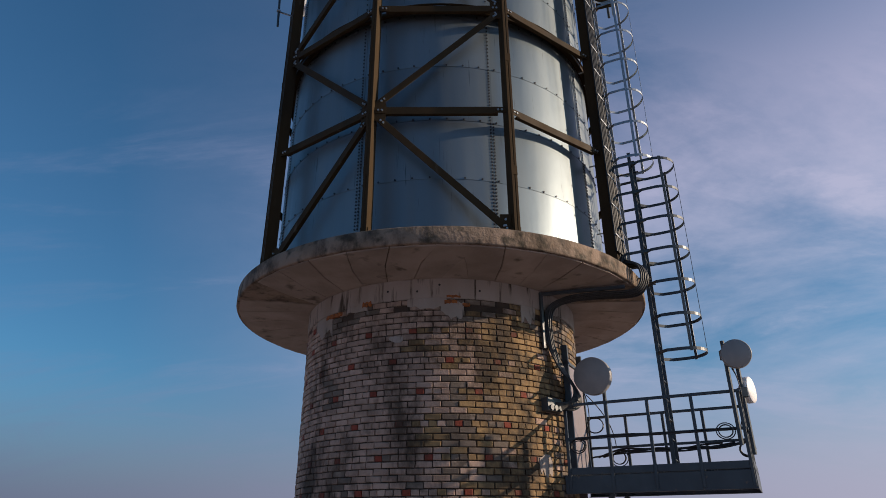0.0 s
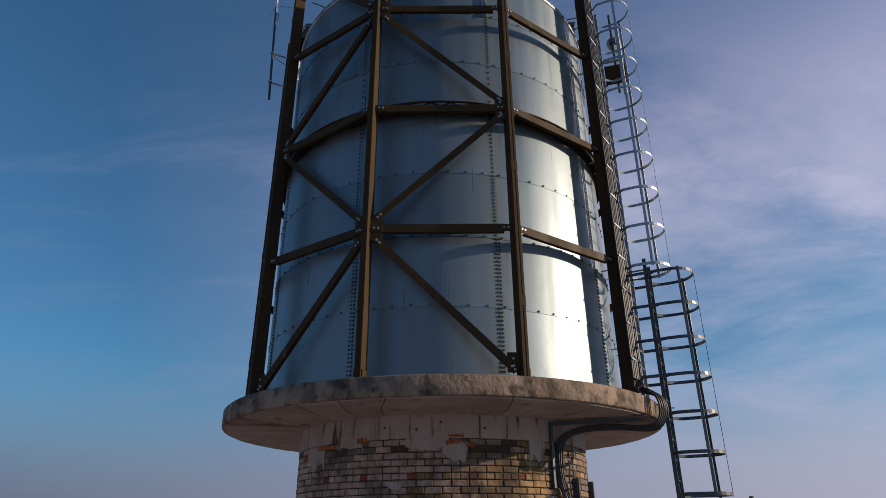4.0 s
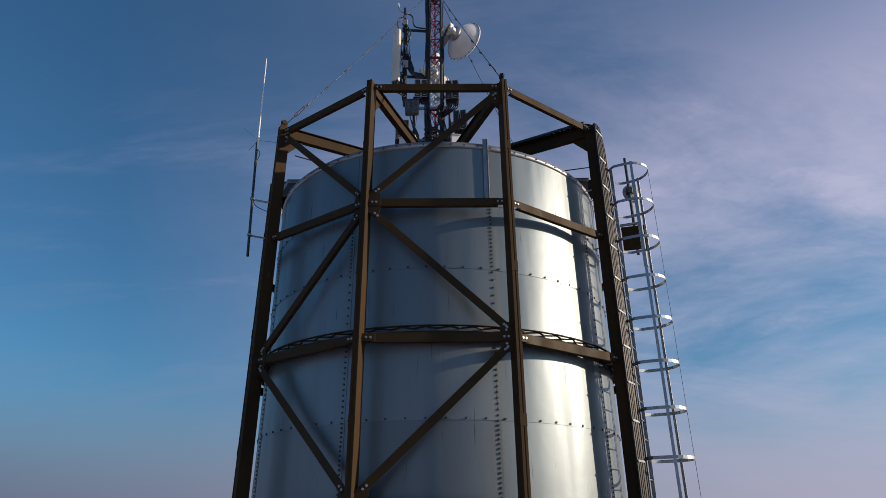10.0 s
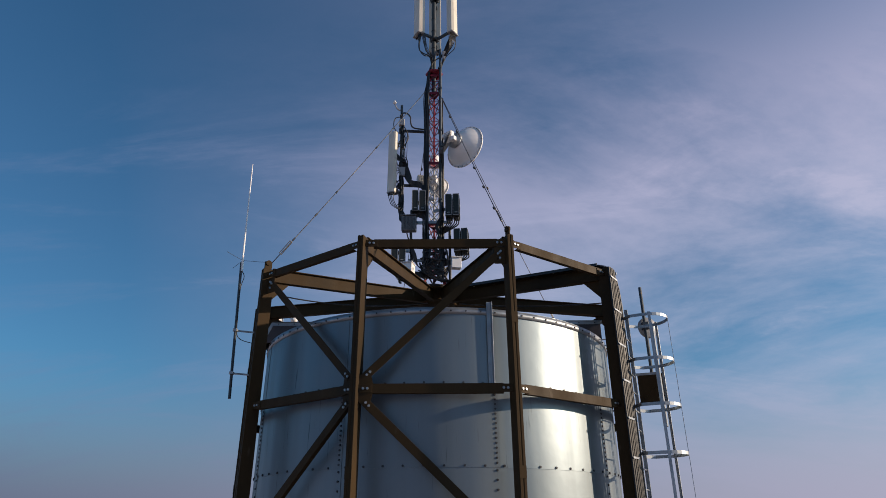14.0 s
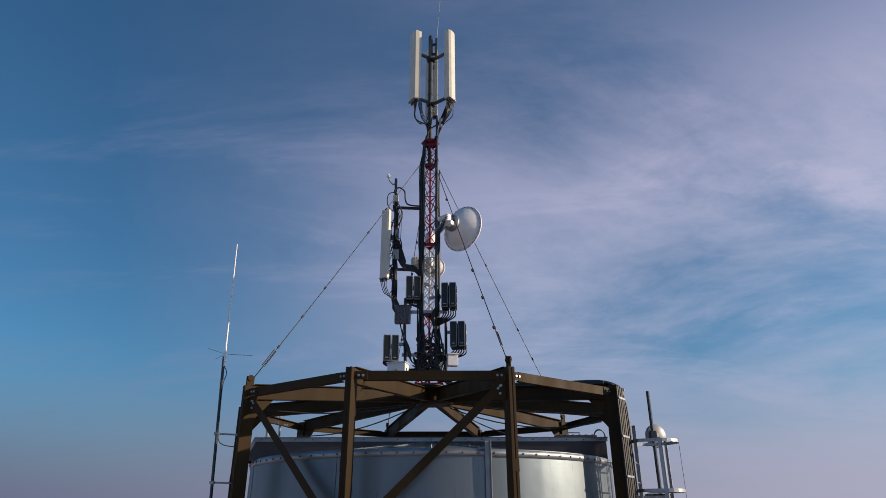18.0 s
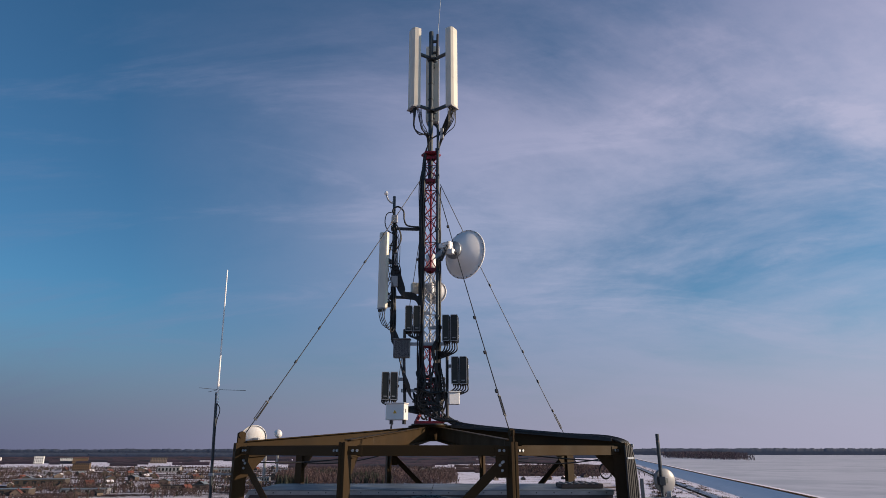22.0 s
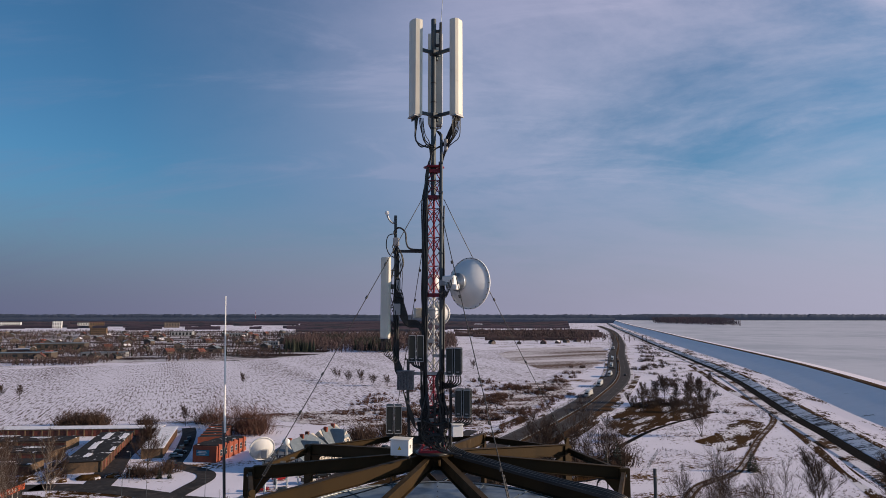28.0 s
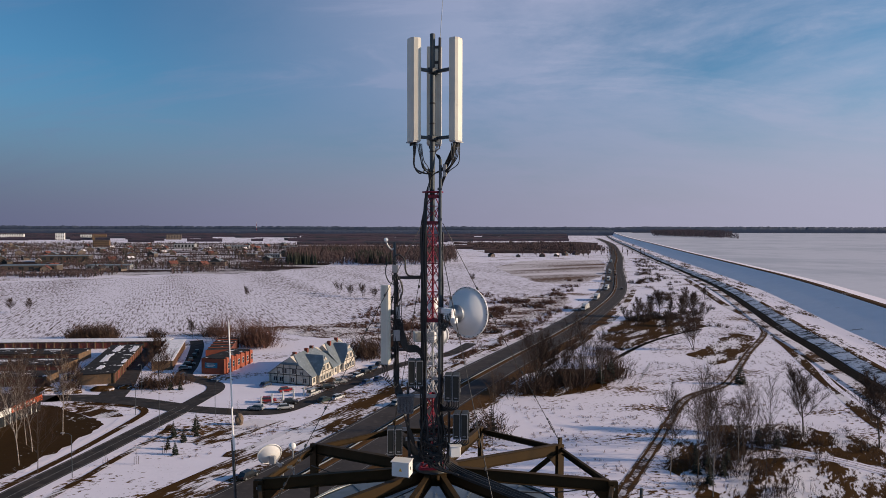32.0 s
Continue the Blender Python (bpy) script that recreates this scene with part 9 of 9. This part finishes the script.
CARS = {k: car(k, {"silver": "silver-grey car parked beside the road", "dark": "dark parked car on the wet road", "white": "white car on the wet road", "red": "red parked car by the snow", "blue": "blue car parked beside the guesthouse", "green": "dark green car on the wet road"}[k]) for k in PAINT}
CARS["van"] = car("white", "white van parked on the road", True)
spots = [("red", -49.8, 163.4, 10), ("dark", -43.0, 161.5, 15), ("van", -38.6, 171.5, 62), ("green", -33.8, 163.9, 58), ("silver", -51.0, 155.6, 172), ("white", -43.2, 156.6, 14), ("dark", -35.7, 178.4, 25), ("silver", -33.0, 185.0, 30), ("white", -28.5, 193.5, 62), ("dark", -26.4, 198.5, 62), ("blue", -24.7, 204, 64), ("dark", -22.9, 210, 64), ("dark", -20.8, 216, 66), ("blue", -24.2, 184, 64), ("blue", -21.0, 188.5, 64), ("red", -47.5, 174.5, 30), ("blue", -55.5, 181.0, 70), ("dark", -93.3, 216, 110), ("green", -95.1, 224, 110), ("dark", -96.9, 231, 110), ("silver", -90.0, 203, 20), ("dark", -91.0, 209, 20), ("dark", -86, 192, 120), ("white", -30.6, 166.6, 58), ("dark", -38.5, 109.5, 60), ("silver", -13.0, 160.5, 64), ("dark", -122, 190, 30), ("silver", -118, 200, 40), ("dark", -118, 207, 200), ("dark", 141, 482, 70), ("white", 88.0, 368, 246), ("dark", 150, 548, 255), ("dark", 176, 628, 72), ("white", 133, 492, 252), ("white", 190, 706, 254)]
seen = set()
for k, x, y, a in spots:
    z = 0.34 if (x > -15 and y > 155 and k != "x" and x > -16) or y < 120 else 0.12
    m = Matrix.Translation((x, y, z)) @ Matrix.Rotation(radians(a), 4, "Z")
    if k not in seen:
        CARS[k].matrix_basis = m
        seen.add(k)
    else:
        copy_thing(CARS[k], m)
lo = lorry("white", "white box lorry on the highway")
truck_spots = [(84.0, 358, 246), (104.0, 412, 248), (128, 478, 250), (151, 560, 253), (175.5, 648, 254), (231, 850, 254)]
for i, (x, y, a) in enumerate(truck_spots):
    m = Matrix.Translation((x, y, 0.34)) @ Matrix.Rotation(radians(a), 4, "Z")
    if i == 0:
        lo.matrix_basis = m
    else:
        copy_thing(lo, m)

# ---- street furniture ----


def street_lamp(at, turn, h=8.5):
    t = thing("street_lamp", "grey steel street lamp with a short arm", "street lamp", group="street lamps")
    t.matrix_basis = Matrix.Translation((*at, 0)) @ Matrix.Rotation(radians(turn), 4, "Z")
    bm = B()
    rod(bm, (0, 0, -0.1), (0, 0, h), 0.085, 8, 0.045)
    part("pole", bm, M_RAIL, t)
    bm = B()
    tube(bm, smooth_line([(0, 0, h - 0.1), (0.5, 0, h + 0.35), (1.5, 0, h + 0.5)], 4), 0.04, 6)
    part("arm", bm, M_RAIL, t)
    bm = B()
    box(bm, (0.75, 0.28, 0.14), Matrix.Translation((1.75, 0, h + 0.5)), 0.03)
    part("lantern", bm, M_GREY, t)


for x, y, a in ((-73.7, 109.8, 180), (-70.5, 140.8, 180), (-81.4, 150.9, 0), (-60, 150, 90), (-90, 172, 270)):
    street_lamp((x, y), a)
stone = thing("boulder", "large upright brown boulder set on bare ground", "boulder", (-51.4, 143.2, 0))
bm = B()
bmesh.ops.create_icosphere(bm, subdivisions=3, radius=1.0)
for v in bm.verts:
    v.co *= 1 + 0.22 * noise.noise(v.co * 1.7)
    v.co = Vector((v.co.x * 1.1, v.co.y * 0.8, v.co.z * 1.7 + 1.2))
part("stone", bm, M_STONE, stone)
fence = thing("fence", "wire mesh fence panels on thin posts in the snow", "fence")
FP = [(63.2, 187.3), (73.7, 209.2), (92, 207), (86.7, 190), (63.2, 187.3)]
for (x0, y0), (x1, y1) in zip(FP, FP[1:]):
    n = max(2, int(math.hypot(x1 - x0, y1 - y0) / 3))
    for k in range(n):
        a, b = Vector((x0, y0, 0)).lerp(Vector((x1, y1, 0)), k / n), Vector((x0, y0, 0)).lerp(Vector((x1, y1, 0)), (k + 1) / n)
        bm = B()
        rod(bm, a, a + Vector((0, 0, 2.0)), 0.035, 6)
        part("post", bm, M_GALV, fence)
        bm = B()
        for z in (0.15, 0.6, 1.05, 1.5, 1.95):
            bar(bm, a + Vector((0, 0, z)), b + Vector((0, 0, z)), 0.012, 0.012)
        for j in range(1, 10):
            c = a.lerp(b, j / 10)
            bar(bm, c + Vector((0, 0, 0.1)), c + Vector((0, 0, 1.95)), 0.010, 0.010, up=(1, 0, 0))
        part("mesh_panel", bm, M_GALV, fence)
for x, y in ((-64.5, 117), (-61.5, 123.5), (-57, 152), (-55, 152.5), (-70.5, 116)):
    g = thing("sapling", "thin young tree tied to three wooden stakes", "tree", (x, y, 0), group="staked saplings")
    bm = B()
    rod(bm, (0, 0, -0.1), (0, 0, 3.6), 0.035, 6, 0.01)
    for k in range(14):
        a = k * 2.4
        z = 1.6 + 0.13 * k
        rod(bm, (0, 0, z), (0.5 * math.cos(a), 0.5 * math.sin(a), z + 0.5), 0.012, 4, 0.004)
    part("trunk", bm, M_BARK, g)
    for k in range(3):
        bm = B()
        a = k * 2.09
        rod(bm, (0.5 * math.cos(a), 0.5 * math.sin(a), -0.1), (0.45 * math.cos(a), 0.45 * math.sin(a), 1.7), 0.045, 6)
        part("stake", bm, M_STEEL, g)
for x, y, r in ((-112, 173, 2.2), (-120, 174, 2.6), (-128, 174, 2.0), (-104, 176, 2.4), (-98, 178, 1.6)):
    bm = B()
    bmesh.ops.create_icosphere(bm, subdivisions=3, radius=1.0)
    for v in bm.verts:
        v.co *= 1 + 0.3 * noise.noise(v.co * 1.5 + Vector((x, y, 0)))
        v.co = Vector((v.co.x * r * 1.5, v.co.y * r, max(-0.1, v.co.z * r * 0.55)))
    bmesh.ops.translate(bm, vec=(x, y, 0), verts=bm.verts[:])
    tagged(part("snow_heap", bm, M_BROWN), "dirty ploughed snow heap beside the street", "snow heap", group="snow heaps")

# ---- bricks of the shaft: every fifth course is of headers with red ones among them ----
PITCH, BW, BH = 0.0925, 0.235, 0.0765


def brick_mesh(w, h, material, seed):
    rng = random.Random(seed)
    hw, hh, d = w / 2, h / 2, 0.012
    c = 0.006
    e = lambda: rng.uniform(-0.006, 0.006)
    back = [(-0.03, -hw, -hh), (-0.03, hw, -hh), (-0.03, hw, hh), (-0.03, -hw, hh)]
    mid = [(d - c, -hw + e(), -hh + e()), (d - c, hw + e(), -hh + e()), (d - c, hw + e(), hh + e()), (d - c, -hw + e(), hh + e())]
    f = [(d, -hw + c + abs(e()), -hh + c), (d, hw - c - abs(e()), -hh + c), (d, hw - c, hh - c - abs(e())), (d, -hw + c, hh - c)]
    me = bpy.data.meshes.new("brick")
    faces = [(8, 9, 10, 11)]
    for k in range(4):
        j = (k + 1) % 4
        faces += [(k, j, 4 + j, 4 + k), (4 + k, 4 + j, 8 + j, 8 + k)]
    me.from_pydata(back + mid + f, [], faces)
    me.materials.append(material)
    return me


brick_kinds = {}
for key, m in (("pale", M_BRICK), ("yellow", M_BRICKY), ("dark", M_BRICKG), ("red", M_BRICKR)):
    brick_kinds[key] = [[brick_mesh(BW, BH, m, s) for s in range(5)], [brick_mesh(0.112, BH, m, s + 9) for s in range(5)]]
rng = random.Random(21)
rest = {"pale": ([], []), "yellow": ([], []), "dark": ([], []), "red": ([], [])}
count = 0
for row in range(38):
    z = 35.45 - row * PITCH
    header = row % 5 == 0 and row > 0
    step = 0.124 if header else 0.251
    n = round(2 * math.pi * R_SHAFT / step)
    for i in range(n):
        az = (i + (0.5 if row % 2 else 0.0)) * 360 / n
        az = (az + 180) % 360 - 180
        if not -100 < az < 100 or (58.5 < az < 85.5 and z < 34.78):
            continue
        if row < 2 and rng.random() < 0.15:
            continue
        # sunlit warmth painted as yellower bricks sunward; grime lies in blots and under the collar
        lean = (az - 10 + 24 * noise.noise(Vector((az * 0.07, z * 1.6, 3.0)))) / 34
        kind = "yellow" if rng.random() < min(0.95, max(0.0, 0.5 + lean)) else "pale"
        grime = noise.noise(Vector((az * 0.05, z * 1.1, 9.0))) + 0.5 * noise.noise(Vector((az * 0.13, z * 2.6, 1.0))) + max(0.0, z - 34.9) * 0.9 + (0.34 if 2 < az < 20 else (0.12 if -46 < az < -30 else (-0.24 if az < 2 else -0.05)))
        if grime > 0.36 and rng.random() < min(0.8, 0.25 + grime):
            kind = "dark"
        if header and (i + (0, 3, 5, 2, 4, 1, 3, 0)[row // 5]) % 6 == 0 and rng.random() < 0.97:
            kind = "red"
        if row < 4 and rng.random() < 0.025:
            kind = "red"
        m = radial(az, R_SHAFT - 0.006 + rng.uniform(-0.006, 0.006), z) @ Matrix.Rotation(radians(rng.uniform(-1.1, 1.1)), 4, "X")
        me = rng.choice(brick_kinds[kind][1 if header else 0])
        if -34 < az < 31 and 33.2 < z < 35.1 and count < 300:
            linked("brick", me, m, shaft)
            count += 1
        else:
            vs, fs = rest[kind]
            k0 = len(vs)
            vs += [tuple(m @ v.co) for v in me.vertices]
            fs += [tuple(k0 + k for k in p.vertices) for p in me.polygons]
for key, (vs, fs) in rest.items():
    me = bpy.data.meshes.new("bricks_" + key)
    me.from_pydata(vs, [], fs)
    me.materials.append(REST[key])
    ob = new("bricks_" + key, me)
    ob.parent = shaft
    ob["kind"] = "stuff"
